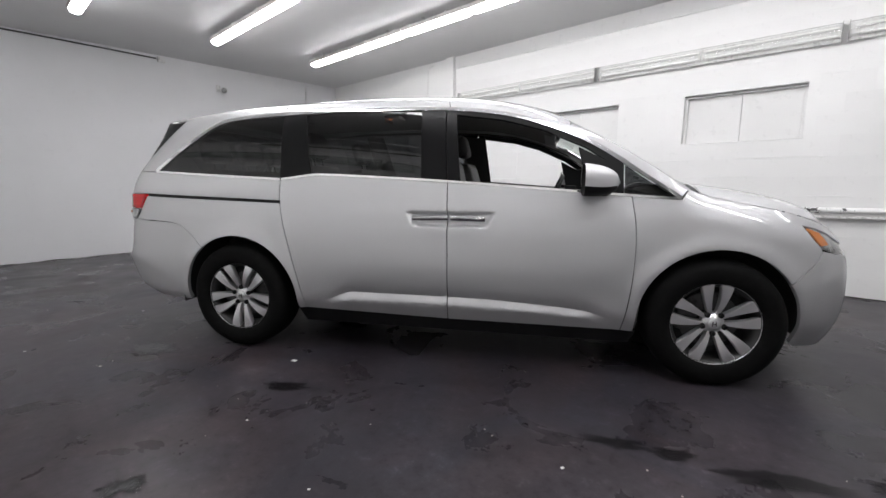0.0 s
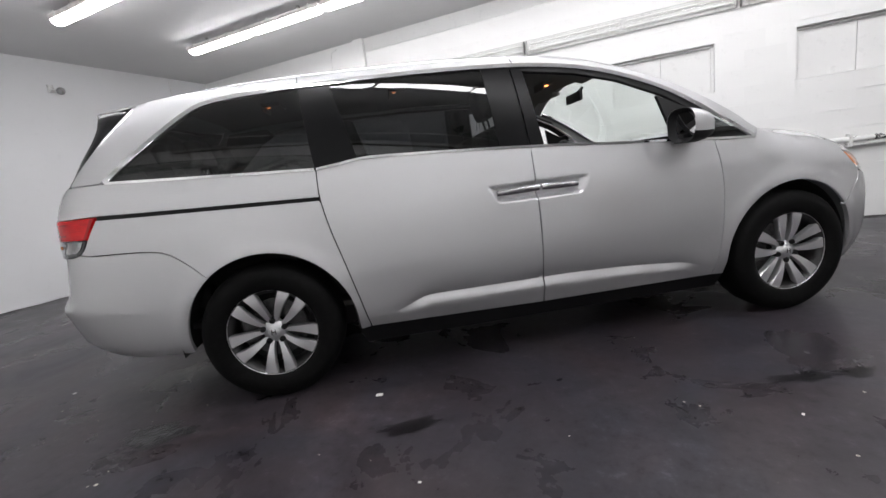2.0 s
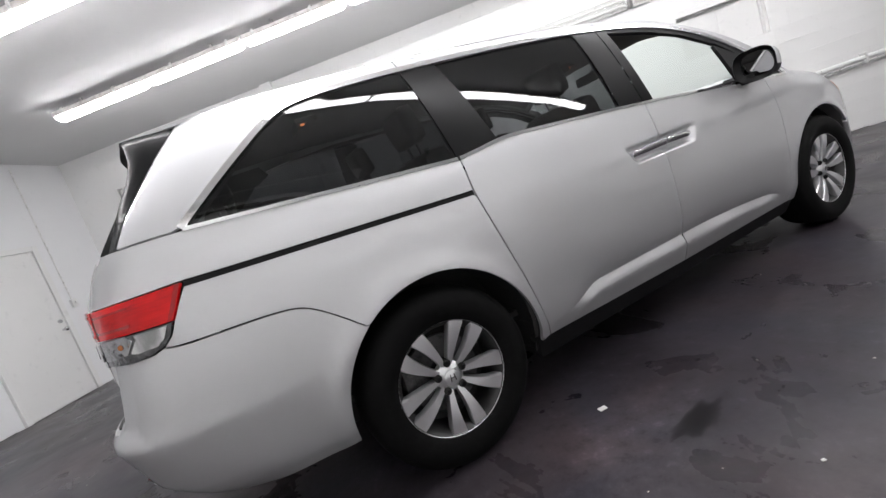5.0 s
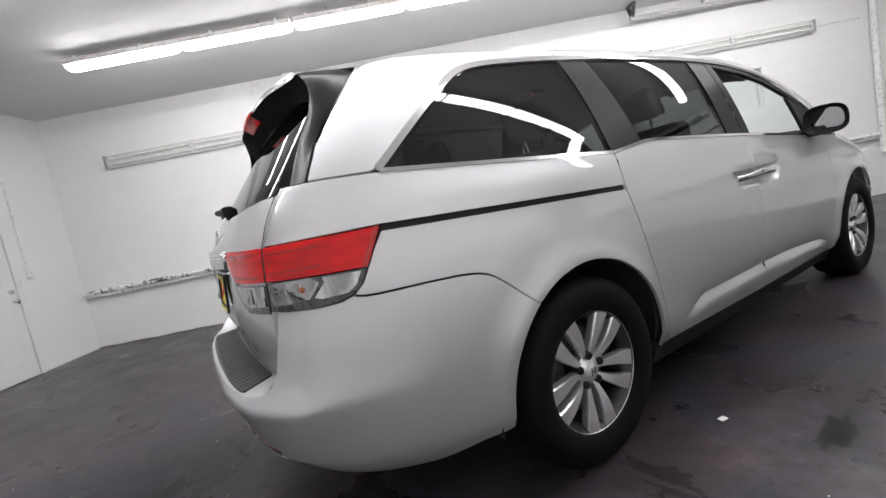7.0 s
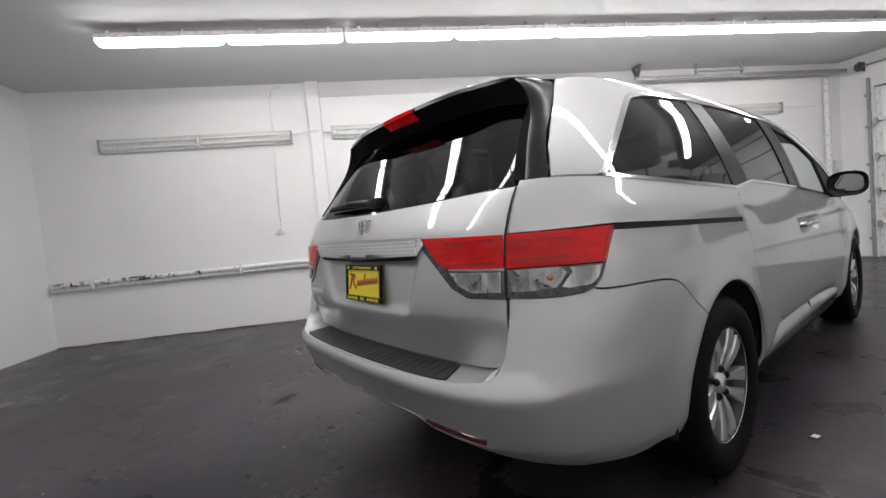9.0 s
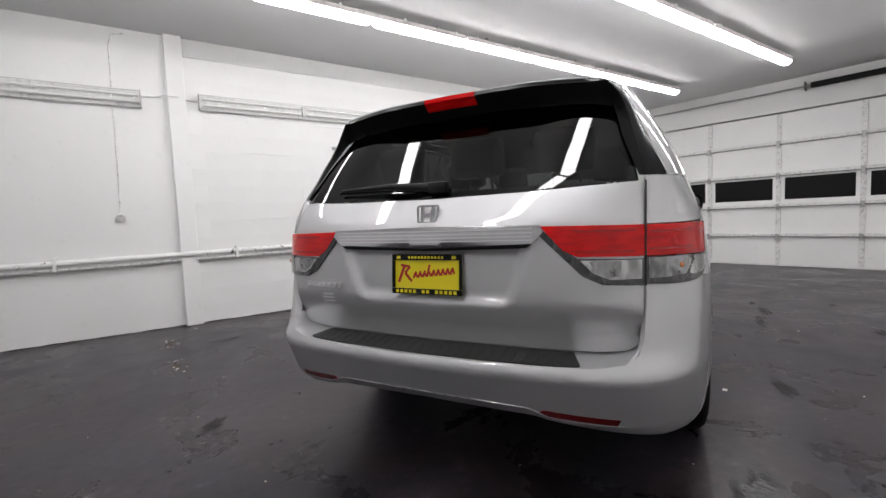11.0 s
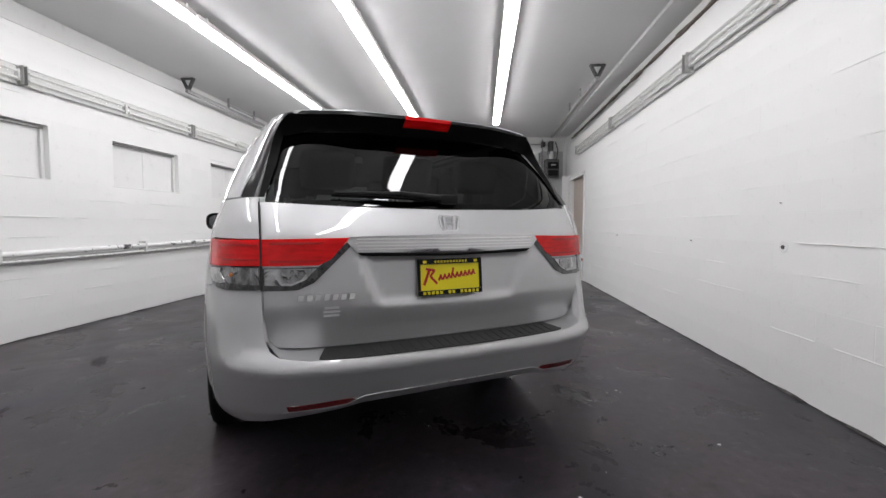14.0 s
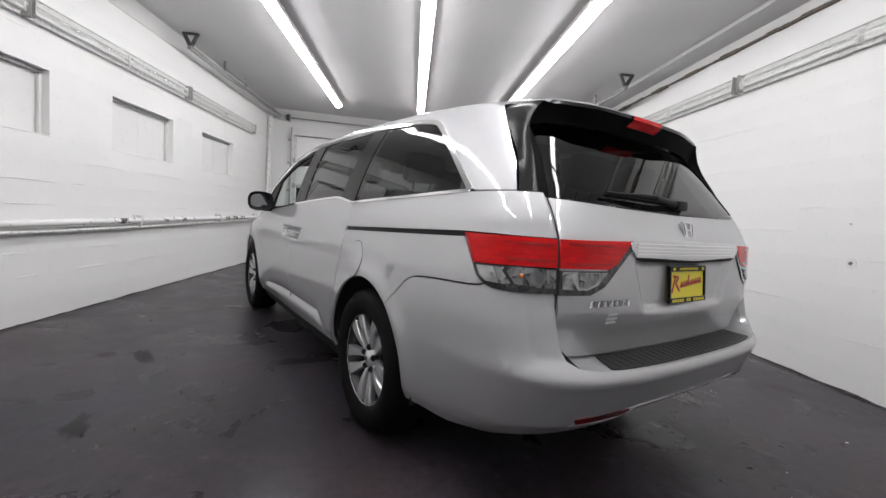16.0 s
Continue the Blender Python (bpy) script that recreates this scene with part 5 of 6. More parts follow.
# inner returns of the bumper beside the tailgate
for side in (1, -1):
    bm = bmesh.new()
    rows = []
    for y, z in ((0.742, 0.872), (0.743, 0.83), (0.742, 0.78), (0.739, 0.735), (0.736, 0.70), (0.722, 0.664), (0.705, 0.648)):
        a, b = bumper_face(*at_y(y, z)), gate(y - 0.006, z) + Vector((0.012, 0, 0))
        rows.append([bm.verts.new((p.x, p.y * side, p.z)) for p in (a, a.lerp(b, 0.5), b)])
    for ra, rb in zip(rows, rows[1:]):
        for i in range(2):
            bm.faces.new((ra[i], ra[i + 1], rb[i + 1], rb[i]))
    part("bumper_return", bm, M_PAINT, bumper, "", 60)
# front bumper and bonnet, windscreen and roof
fc = XF + LF + W0
fb = sz([(1.90, 0.653)] + arch(1.5, 0.0, 35, -14) + [(1.93, 0.235), (2.05, 0.225)]) + [(fc - 0.4, 0.22), (fc, 0.22), (fc, 0.80), (fc - 0.4, 0.80)] + sz([(2.168, 0.742), (2.08, 0.757), (1.995, 0.778), (1.985, 0.732)])
front_bumper = skin("front_bumper", fb, body, M_PAINT, van, "silver front bumper", 0.04, 0.0, 0.025, both=True)
skin("grille", [(fc - 0.62, 0.40), (fc, 0.40), (fc, 0.72), (fc - 0.62, 0.72)], body, M_BLACK, front_bumper, "dark grille", 0.05, 0.003, 0.01, both=True)
skin("bonnet", [(1.40, -0.985), (1.40, 0.985), (1.9, 0.99), (2.12, 0.98), (2.21, 0.7), (2.28, 0.35), (2.30, 0.0), (2.28, -0.35), (2.21, -0.7), (2.12, -0.98), (1.9, -0.99)], top, M_PAINT, van, "silver bonnet", 0.04, 0.0, 0.02)
ws = skin("windscreen", [(0.70, -0.93), (0.62, 0.0), (0.70, 0.93), (1.34, 0.95), (1.41, 0.4), (1.43, 0.0), (1.41, -0.4), (1.34, -0.95)], top, M_CLEAR, van, "clear windscreen", 0.06, -0.004, 0.0)
ws.visible_shadow = False
for sg in (1, -1):
    skin("a_pillar_cover", [(0.70, sg * 0.935), (0.70, sg * 1.0), (1.34, sg * 1.0), (1.34, sg * 0.955)][::sg], top, M_PAINT, van, "", 0.04, 0.0, 0.01)
skin("cowl", [(1.345, -0.99), (1.42, -0.4), (1.435, 0.0), (1.42, 0.4), (1.345, 0.99), (1.395, 0.99), (1.46, 0.0), (1.395, -0.99)], top, M_BLACK, van, "black cowl", 0.05, -0.006, 0.02)
# edges of the spoiler and fins
fin_outer = curve_of([(1.226, -2.375), (1.33, -2.316), (1.46, -2.212), (1.59, -2.096), (1.61, -2.082)])
fin_edge_x = curve_of([(1.226, -2.405), (1.35, -2.343), (1.47, -2.276), (1.53, -2.260), (1.57, -2.262), (1.60, -2.272)])
fin_edge_y = curve_of([(1.226, 0.740), (1.35, 0.710), (1.47, 0.679), (1.55, 0.648), (1.60, 0.607)])
tip_x = curve_of([(0.0, -2.345), (0.3, -2.332), (0.5, -2.292), (0.607, -2.272)])
tip_z = curve_of([(0.0, 1.622), (0.35, 1.620), (0.52, 1.614), (0.607, 1.606)])
glass_top = curve_of([(0.0, 1.545), (0.4, 1.540), (0.54, 1.526), (0.60, 1.500)])
tail_v = [(tip_x(y) + 0.004, y / edge_y(tip_x(y))) for y in (0.0, 0.15, 0.3, 0.4, 0.5, 0.56, 0.59)]
side_v = [(-2.18, 0.992), (-2.074, 1.0), (-1.5, 1.0), (-0.8, 1.0), (0.0, 1.0), (0.69, 1.0), (0.69, 0.93)]
half_v = tail_v + side_v
roof_o = half_v + [(0.61, 0.0)] + [(x, -v) for x, v in half_v[:0:-1]]


def roof_top(x, v):
    """The roof, kept level over the spoiler."""
    p = top(x, v)
    if x < -2.06:
        p.z = max(p.z, tip_z(min(abs(p.y), 0.607)) - 0.003)
    return p


skin("roof", roof_o, roof_top, M_PAINT, van, "silver roof with spoiler lip", 0.045, 0.0, 0.012)

# rear window with black surround, fins and spoiler
rg = [(0.722, 1.212), (0.4, 1.198), (0.0, 1.192), (-0.4, 1.198), (-0.722, 1.212), (-0.690, 1.38), (-0.652, 1.52), (0.0, 1.565), (0.652, 1.52), (0.690, 1.38)]
skin("rear_window", rg, gate, M_TINT_REAR, tailgate, "dark tinted rear window", 0.04, -0.004, 0.006)
# black hood round the rear window: fins up the pillars and the spoiler's underside, in one sweep
hood = []
for k in range(15):
    z = 1.226 + (1.596 - 1.226) * k / 14
    t = k / 14
    o = body(*at_x(fin_outer(z), z))
    e = Vector((fin_edge_x(z), fin_edge_y(z), z))
    yg = fin_edge_y(min(z, 1.50)) - 0.018 - 0.020 * min(1.0, (z - 1.226) / 0.15)
    gz = min(z, 1.505)
    g = gate(yg, gz) + Vector((-0.006, 0, 0))
    f = e.lerp(g, 0.5) + Vector((0.010 * t, 0, 0))
    hood.append([o, o.lerp(e, 0.5) + Vector((0.006, 0.010 + 0.006 * t, 0)), o.lerp(e, 0.88) + Vector((0.0, 0.012, 0)), e, f, g])
for k in range(1, 14):
    y = 0.602 * (1 - k / 14)
    x, z = tip_x(y), tip_z(y)
    e = Vector((x, y, z - 0.006))
    g = gate(y, glass_top(y)) + Vector((-0.003, 0, 0))
    hood.append([Vector((x + 0.06, y, z - 0.004)), Vector((x + 0.03, y, z - 0.003)), Vector((x + 0.004, y, z - 0.003)), e + Vector((0, 0, -0.012)), Vector((x + 0.03, y, z - 0.042)).lerp(g, 0.25), g])
mid_row = [p.copy() for p in hood[-1]]
for p in mid_row:
    p.y = 0.0
half = hood
hood = half + [mid_row] + [[Vector((p.x, -p.y, p.z)) for p in row] for row in half[::-1]]
def hood_part(lo, hi):
    bm = bmesh.new()
    rows = [[bm.verts.new(p) for p in row[lo:hi + 1]] for row in hood]
    for ra, rb in zip(rows, rows[1:]):
        for i in range(hi - lo):
            bm.faces.new((ra[i], ra[i + 1], rb[i + 1], rb[i]))
    return bm


spoiler = part("spoiler", hood_part(0, 3), M_FIN, tailgate, "satin black fins and spoiler edge", 65)
part("underside", hood_part(3, 5), M_UNDER, spoiler, "matt black underside", 65)

bm = bmesh.new()
rows = []
for k in range(9):
    y = -0.115 + 0.23 * k / 8
    xt, zt = tip_x(abs(y)), tip_z(abs(y))
    rows.append([bm.verts.new((x, y, z)) for x, z in ((xt + 0.02, zt - 0.001), (xt - 0.005, zt - 0.005), (xt - 0.007, zt - 0.022), (xt + 0.03, zt - 0.050))])
for ra, rb in zip(rows, rows[1:]):
    for i in range(3):
        bm.faces.new((ra[i], ra[i + 1], rb[i + 1], rb[i]))
part("brake_light", bm, M_RED, spoiler, "red high brake light", 50)

# wiper
wp = gate(0.02, 1.235)
bm = bmesh.new()
rod_bm((wp.x - 0.012, -0.02, 1.230), (wp.x - 0.034, 0.20, 1.246), 0.018, bm, 10, 0.013)
rod_bm((wp.x - 0.034, 0.20, 1.246), (gate(0.46, 1.244).x - 0.018, 0.47, 1.246), 0.012, bm, 8, 0.005)
box_bm((0.050, 0.085, 0.044), (wp.x - 0.014, -0.02, 1.230), 0.016, bm)
wiper = part("wiper", bm, M_BLACK, tailgate, "black rear wiper", 40)
part("blade", rod_bm((gate(0.1, 1.225).x - 0.012, 0.08, 1.228), (gate(0.48, 1.232).x - 0.010, 0.48, 1.236), 0.006, None, 6), M_RUBBER, wiper)


# wheels
def wheel(side, x, turn):
    w = new("wheel")
    w.parent = van
    w.matrix_basis = Matrix.Translation((x, side * 0.955, 0.36)) @ Matrix.Diagonal((1, side, 1, 1))
    # outside face is +y here
    tyre = [(0.218, -0.225), (0.225, -0.005), (0.232, 0.006), (0.255, 0.020), (0.300, 0.028), (0.335, 0.018), (0.356, -0.004), (0.364, -0.040), (0.3665, -0.10), (0.364, -0.17), (0.354, -0.205), (0.33, -0.226), (0.27, -0.235)]
    t = part("tyre", lathe_bm(tyre, 72, None, True), M_RUBBER, w, "black tyre", 35)
    rim = [(0.218, -0.20), (0.205, -0.17), (0.197, -0.10), (0.200, -0.035), (0.212, -0.016), (0.222, 0.002), (0.228, 0.006), (0.230, 0.000), (0.226, -0.02), (0.224, -0.2)]
    r = part("rim", lathe_bm(rim, 64, None, True), M_ALLOY_DARK, w, "alloy rim", 40)
    part("rim_lip", lathe_bm([(0.217, -0.010), (0.223, 0.003), (0.227, 0.007), (0.230, 0.004), (0.224, -0.006)], 64, None, True), M_ALLOY, r, "bright rim lip", 40)
    part("brake_disc", lathe_bm([(0.06, -0.10), (0.155, -0.10), (0.155, -0.115), (0.06, -0.115)], 40, None, True), M_DARKSTEEL, r, "grey brake disc", 30)
    part("caliper", box_bm((0.09, 0.07, 0.16), (-0.125, -0.105, 0.02), 0.015), M_DARKSTEEL, r)
    part("back_plate", lathe_bm([(0.0, -0.13), (0.2, -0.13), (0.2, -0.14), (0.0, -0.14)], 32), M_SHADE, r)
    # five pairs of spokes
    for k in range(5):
        base = 90 + turn + 72 * k
        for sgn in (-1, 1):
            bm = bmesh.new()
            rows = []
            for i in range(9):
                t = i / 8
                rad = 0.042 + (0.222 - 0.042) * t
                ang = radians(base + sgn * (20.0 - 7.6 * t))
                half = 0.0095 + 0.0240 * t ** 1.2
                yf = -0.030 + 0.026 * math.sin(t * math.pi * 0.62) + 0.004 * t
                c, s = math.cos(ang), math.sin(ang)
                rows.append([bm.verts.new((c * rad - s * q, yf + d, s * rad + c * q)) for q, d in ((-half, -0.035), (-half, -0.007), (-half * 0.86, 0.0), (half * 0.86, 0.0), (half, -0.007), (half, -0.035))])
            for ra, rb in zip(rows, rows[1:]):
                for j in range(6):
                    bm.faces.new((ra[j], ra[(j + 1) % 6], rb[(j + 1) % 6], rb[j]))
            bm.faces.new(rows[0])
            bm.faces.new(rows[-1][::-1])
            part("spoke", bm, M_ALLOY, r, "machined spoke", 22)
        a = radians(270 + turn + 72 * k)
        part("lug_nut", rod_bm((0.057 * math.cos(a), -0.045, 0.057 * math.sin(a)), (0.057 * math.cos(a), -0.008, 0.057 * math.sin(a)), 0.0105, None, 6, 0.0085), M_BLACK, r)
        # raised dark disc stands in for the shade of the nut's recess
        part("nut_well_shade", rod_bm((0.057 * math.cos(a), -0.05, 0.057 * math.sin(a)), (0.057 * math.cos(a), -0.015, 0.057 * math.sin(a)), 0.0150, None, 14), M_SHADE, r)
    r.scale = (1.03, 1.0, 1.03)
    hub = part("hub", lathe_bm([(0.0, -0.06), (0.060, -0.06), (0.058, -0.034), (0.045, -0.022), (0.034, -0.014), (0.033, -0.018), (0.0, -0.018)], 36), M_ALLOY, r, "", 40)
    cap = part("cap", lathe_bm([(0.0, -0.006), (0.024, -0.008), (0.031, -0.013), (0.032, -0.02)], 28), M_ALLOY, r, "silver hub cap", 40)
    for dx, tl in ((-0.009, 6), (0.009, -6)):
        part("badge_bar", box_bm((0.0045, 0.003, 0.028), (dx, -0.0058, 0), 0.001, None, pose(0, 0, 0, 0, tl, 0)), M_DARKSTEEL, cap)
    part("badge_bar", box_bm((0.016, 0.003, 0.0045), (0, -0.0058, 0), 0.001), M_DARKSTEEL, cap)
    return w


for x in (-1.5, 1.5):
    for side in (1, -1):
        wheel(side, x, 36 if x < 0 else 0)

# dark wheel housings and floor pan
for x in (-1.5, 1.5):
    for side in (1, -1):
        bm = bmesh.new()
        rows = []
        for k in range(25):
            a = radians(-8 + 196 * k / 24)
            q = 0.462 if x < 0 else 0.432
            rows.append([bm.verts.new((x + q * math.cos(a), side * y, 0.36 + q * math.sin(a))) for y in (0.95 if x < 0 else 0.89, 0.62)])
        for ra, rb in zip(rows, rows[1:]):
            bm.faces.new((ra[0], ra[1], rb[1], rb[0]))
        bm.faces.new([r[1] for r in rows])
        part("wheel_housing", bm, M_SHADE, van, "black wheel housing")
part("floor_pan", box_bm((4.1, 1.25, 0.16), (0.15, 0, 0.32), 0.02), M_SHADE, van, "dark floor pan")
part("floor_pan", box_bm((2.1, 1.74, 0.14), (0.0, 0, 0.31), 0.02), M_SHADE, van, "dark floor pan")
part("floor_pan", box_bm((0.62, 1.4, 0.12), (-2.18, 0, 0.54), 0.02), M_SHADE, van, "dark floor pan")

# inner lining of the sides, behind the panel gaps
for side in (1, -1):
    lining = [(x, 0.22) for x in (-1.05, -0.5, 0.0, 0.5, 1.1)] + [(1.12, 0.6), (1.2, 0.80), (1.5, 0.80), (1.85, 0.80), (1.9, 0.93), (1.5, 1.02), (1.28, 1.04), (0.5, 1.09), (0.0, 1.13), (-0.5, 1.16), (-0.9, 1.175), (-1.15, 1.15), (-2.10, 1.20), (-2.30, 1.20), (-2.30, 0.95), (-2.1, 0.82), (-1.85, 0.80), (-1.5, 0.80), (-1.15, 0.72), (-1.07, 0.5)]
    skin("inner_lining", sz(lining), body, M_TRIMIN, van, "dark cabin side lining", 0.08, -0.035, 0.0, side=side)
    skin("roof_lining_edge", sz([(x, z + 0.012) for x, z in HEAD[2:9]] + [(-1.2, 1.645), (-0.6, 1.648), (0.0, 1.625), (0.3, 1.585), (0.55, 1.515), (0.8, 1.41)]), body, M_TRIMIN, van, "", 0.06, -0.025, 0.0, side=side)
    skin("inner_pillar", sz([(-2.14, 1.23), (-2.30, 1.23), (-2.05, 1.60), (-1.75, 1.62), (-1.70, 1.56), (-1.82, 1.50)]), body, M_TRIMIN, van, "", 0.06, -0.025, 0.0, side=side)
    skin("inner_pillar", sz([(-1.15, 1.17), (-0.93, 1.20), (-1.03, 1.60), (-1.19, 1.60)]), body, M_TRIMIN, van, "", 0.06, -0.03, 0.0, side=side)
    skin("inner_pillar", sz([(-0.18, 1.16), (0.05, 1.145), (0.005, 1.58), (-0.20, 1.60)]), body, M_TRIMIN, van, "", 0.06, -0.03, 0.0, side=side)
skin("headliner", [(-2.0, -0.9), (-2.0, 0.9), (0.60, 0.9), (0.56, 0.0), (0.60, -0.9)], top, M_HEADLINER, van, "light grey headliner", 0.08, -0.05, 0.0)
gl = [(0.70, 1.18), (-0.70, 1.18), (-0.66, 0.66), (0.66, 0.66)]
skin("gate_lining", gl, gate, M_TRIMIN, van, "", 0.1, -0.05, 0.0)
part("cabin_floor", box_bm((3.9, 1.60, 0.03), (-0.28, 0, 0.415), 0.005), M_TRIMIN, van, "dark carpet")


# cabin
def seat(name, x, y, width, base=0.42, tall=0.62, lean=14, rests=1):
    s = new(name)
    s.parent = van
    s.matrix_basis = pose(x, y, base)
    bm = box_bm((0.52, width, 0.16), (0.02, 0, 0.24), 0.05)
    part("cushion", bm, M_SEAT, s, "grey leather cushion", 60)
    part("seat_base", box_bm((0.42, width * 0.8, 0.17), (0, 0, 0.085), 0.02), M_TRIMIN, s)
    t = pose(-0.26, 0, 0.28, 0, -lean, 0)
    bm = box_bm((0.15, width, tall), (0, 0, tall / 2), 0.06, None)
    bmesh.ops.transform(bm, matrix=t, verts=bm.verts)
    part("backrest", bm, M_SEAT, s, "grey leather backrest", 60)
    for k in range(rests):
        yy = (k - (rests - 1) / 2) * width / max(1, rests)
        bm = box_bm((0.10, 0.27, 0.19), (0.02, yy, tall + 0.15), 0.045)
        for d in (-0.06, 0.06):
            rod_bm((0.01, yy + d, tall - 0.02), (0.01, yy + d, tall + 0.08), 0.007, bm, 6)
        bmesh.ops.transform(bm, matrix=t, verts=bm.verts)
        part("headrest", bm, M_SEAT, s, "grey headrest", 60)


for y in (-0.42, 0.42):
    seat("front_seat", 0.28, y, 0.52)
for y in (-0.45, 0.45):
    seat("middle_seat", -0.72, y, 0.48, 0.42, 0.58)
seat("rear_bench", -1.62, 0, 1.24, 0.46, 0.52, 16, 3)
bm = bmesh.new()
rows = []
for k in range(9):
    y = -0.84 + 1.68 * k / 8
    a = abs(y / 0.84)
    rows.append([bm.verts.new((x, y, z)) for x, z in ((0.86 + 0.04 * a, 0.55), (0.78 + 0.03 * a, 0.86), (0.84, 1.02 - 0.02 * a), (1.0, 1.045 - 0.03 * a), (1.36, 1.05 - 0.02 * a), (1.36, 0.55))])
for ra, rb in zip(rows, rows[1:]):
    for i in range(5):
        bm.faces.new((ra[i], ra[i + 1], rb[i + 1], rb[i]))
part("dashboard", bm, M_TRIMIN, van, "dark grey dashboard", 40)
part("console", box_bm((0.34, 0.36, 0.34), (0.78, 0, 0.78), 0.03), M_TRIMIN, van, "dark centre console", 60)
bm = bmesh.new()
ring = []
for k in range(36):
    a = 2 * math.pi * k / 36
    ring.append((0, 0.185 * math.cos(a), 0.185 * math.sin(a)))
tube_bm(ring + [ring[0]], 0.015, 8, bm)
for a in (0, 180, 270):
    rod_bm((0.02, 0, 0), (0, 0.18 * math.cos(radians(a)), 0.18 * math.sin(radians(a))), 0.016, bm, 8)
box_bm((0.05, 0.13, 0.10), (0.02, 0, 0), 0.015, bm)
rod_bm((0.03, 0, 0), (0.26, 0, -0.06), 0.03, bm, 10)
sw = part("steering_wheel", bm, M_BLACK, van, "black steering wheel", 50)
sw.matrix_basis = pose(0.66, 0.42, 1.03, 0, 24, 0)
bm = box_bm((0.025, 0.25, 0.07), (0.66, 0.0, 1.49), 0.012)
rod_bm((0.67, 0, 1.50), (0.73, 0, 1.56), 0.012, bm, 8)
part("interior_mirror", bm, M_BLACK, van, "black interior mirror", 40)
for y in (-0.40, 0.40):
    part("sun_visor", box_bm((0.16, 0.40, 0.02), (0.56, y, 1.585), 0.006, None, pose(0, 0, 0, 0, 18, 0)), M_HEADLINER, van, "light grey sun visor")
for x, z in ((0.45, 1.605), (-0.65, 1.668), (-1.5, 1.655)):
    d = part("dome_lamp", box_bm((0.12, 0.20, 0.025), (x, 0, z), 0.006), M_HEADLINER, van, "overhead reading lamp")
    part("lip", box_bm((0.008, 0.20, 0.034), (x - 0.056, 0, z - 0.026), 0.002), M_HEADLINER, d)
    part("lit_bulb", box_bm((0.022, 0.022, 0.008), (x - 0.02, -0.06, z - 0.016), 0.002), M_DOME, d, "warm lit bulb")


# outside mirrors
def mirror(side):
    bm = bmesh.new()
    rows = []
    for k in range(9):
        t = k / 8
        x = 0.755 + 0.195 * t
        g = (1 - t**2.6) ** 0.5 if t < 1 else 0.0
        sc = max(0.06, g)
        cy, cz = 1.045 - 0.03 * t, 1.156 - 0.015 * t
        rows.append([bm.verts.new((x, side * (cy + 0.112 * sc * math.copysign(abs(math.cos(a)) ** 0.7, math.cos(a))), cz + 0.088 * sc * math.copysign(abs(math.sin(a)) ** 0.7, math.sin(a)))) for a in [2 * math.pi * i / 24 for i in range(24)]])
    for ra, rb in zip(rows, rows[1:]):
        for i in range(24):
            bm.faces.new((ra[i], ra[(i + 1) % 24], rb[(i + 1) % 24], rb[i]))
    bm.faces.new(rows[-1])
    up = bm
    lowf = bm.copy()
    bmesh.ops.delete(up, geom=[f for f in up.faces if f.calc_center_median().z < 1.128], context="FACES")
    bmesh.ops.delete(lowf, geom=[f for f in lowf.faces if f.calc_center_median().z >= 1.128], context="FACES")
    base = new("door_mirror")
    base.parent = van
    part("shell", up, M_PAINT, base, "silver mirror cap", 60)
    part("lower_shell", lowf, M_BLACK, base, "black lower shell", 60)
    bm = bmesh.new()
    ring = [bm.verts.new((0.757, side * (1.045 + 0.112 * math.copysign(abs(math.cos(a)) ** 0.7, math.cos(a))), 1.156 + 0.088 * math.copysign(abs(math.sin(a)) ** 0.7, math.sin(a)))) for a in [2 * math.pi * i / 24 for i in range(24)]]
    inn = [bm.verts.new((0.790, v.co.y + (side * 1.045 - v.co.y) * 0.26, v.co.z + (1.156 - v.co.z) * 0.26)) for v in ring]
    for i in range(24):
        bm.faces.new((ring[i], ring[(i + 1) % 24], inn[(i + 1) % 24], inn[i]))
    part("bezel", bm, M_BLACK, base, "black bezel", 60)
    bm = bmesh.new()
    pane = []
    for k in range(24):
        ca, sa = math.cos(2 * math.pi * k / 24), math.sin(2 * math.pi * k / 24)
        dy, dz = 0.084 * math.copysign(abs(ca) ** 0.7, ca), 0.066 * math.copysign(abs(sa) ** 0.7, sa)
        pane.append(bm.verts.new((0.790 - 0.28 * dz - 0.12 * dy, side * (1.045 + dy), 1.156 + dz)))
    bm.faces.new(pane)
    part("mirror_glass", bm, mat("mirror_glass", (0.7, 0.71, 0.72), 0.01, 1.0), base, "mirror glass")
    bm = box_bm((0.11, 0.13, 0.05), (0.84, side * 0.96, 1.09), 0.015)
    part("foot", bm, M_BLACK, base, "black mirror foot", 40)


mirror(1)
mirror(-1)

# number plate with dealer frame
px = gate(0.0, 0.90).x - 0.012
plate = new("number_plate")
plate.parent = van
plate.matrix_basis = Matrix.Translation((px, 0.005, 0.902)) @ Euler((radians(90), 0, radians(-90))).to_matrix().to_4x4() @ Matrix.Rotation(radians(-5), 4, "X") @ Matrix.Scale(0.95, 4)
# in this frame x runs to the reader's right, y up, z towards the reader
part("sheet", box_bm((0.300, 0.150, 0.002), (0, 0, 0.0), 0), M_YELLOW, plate, "bright yellow dealer sheet")
bm = bmesh.new()
for sx, sy, ax, ay in ((0.315, 0.024, 0, 0.068), (0.315, 0.022, 0, -0.069), (0.012, 0.114, -0.1515, 0), (0.012, 0.114, 0.1515, 0)):
    box_bm((sx, sy, 0.010), (ax, ay, 0.004), 0.002, bm)
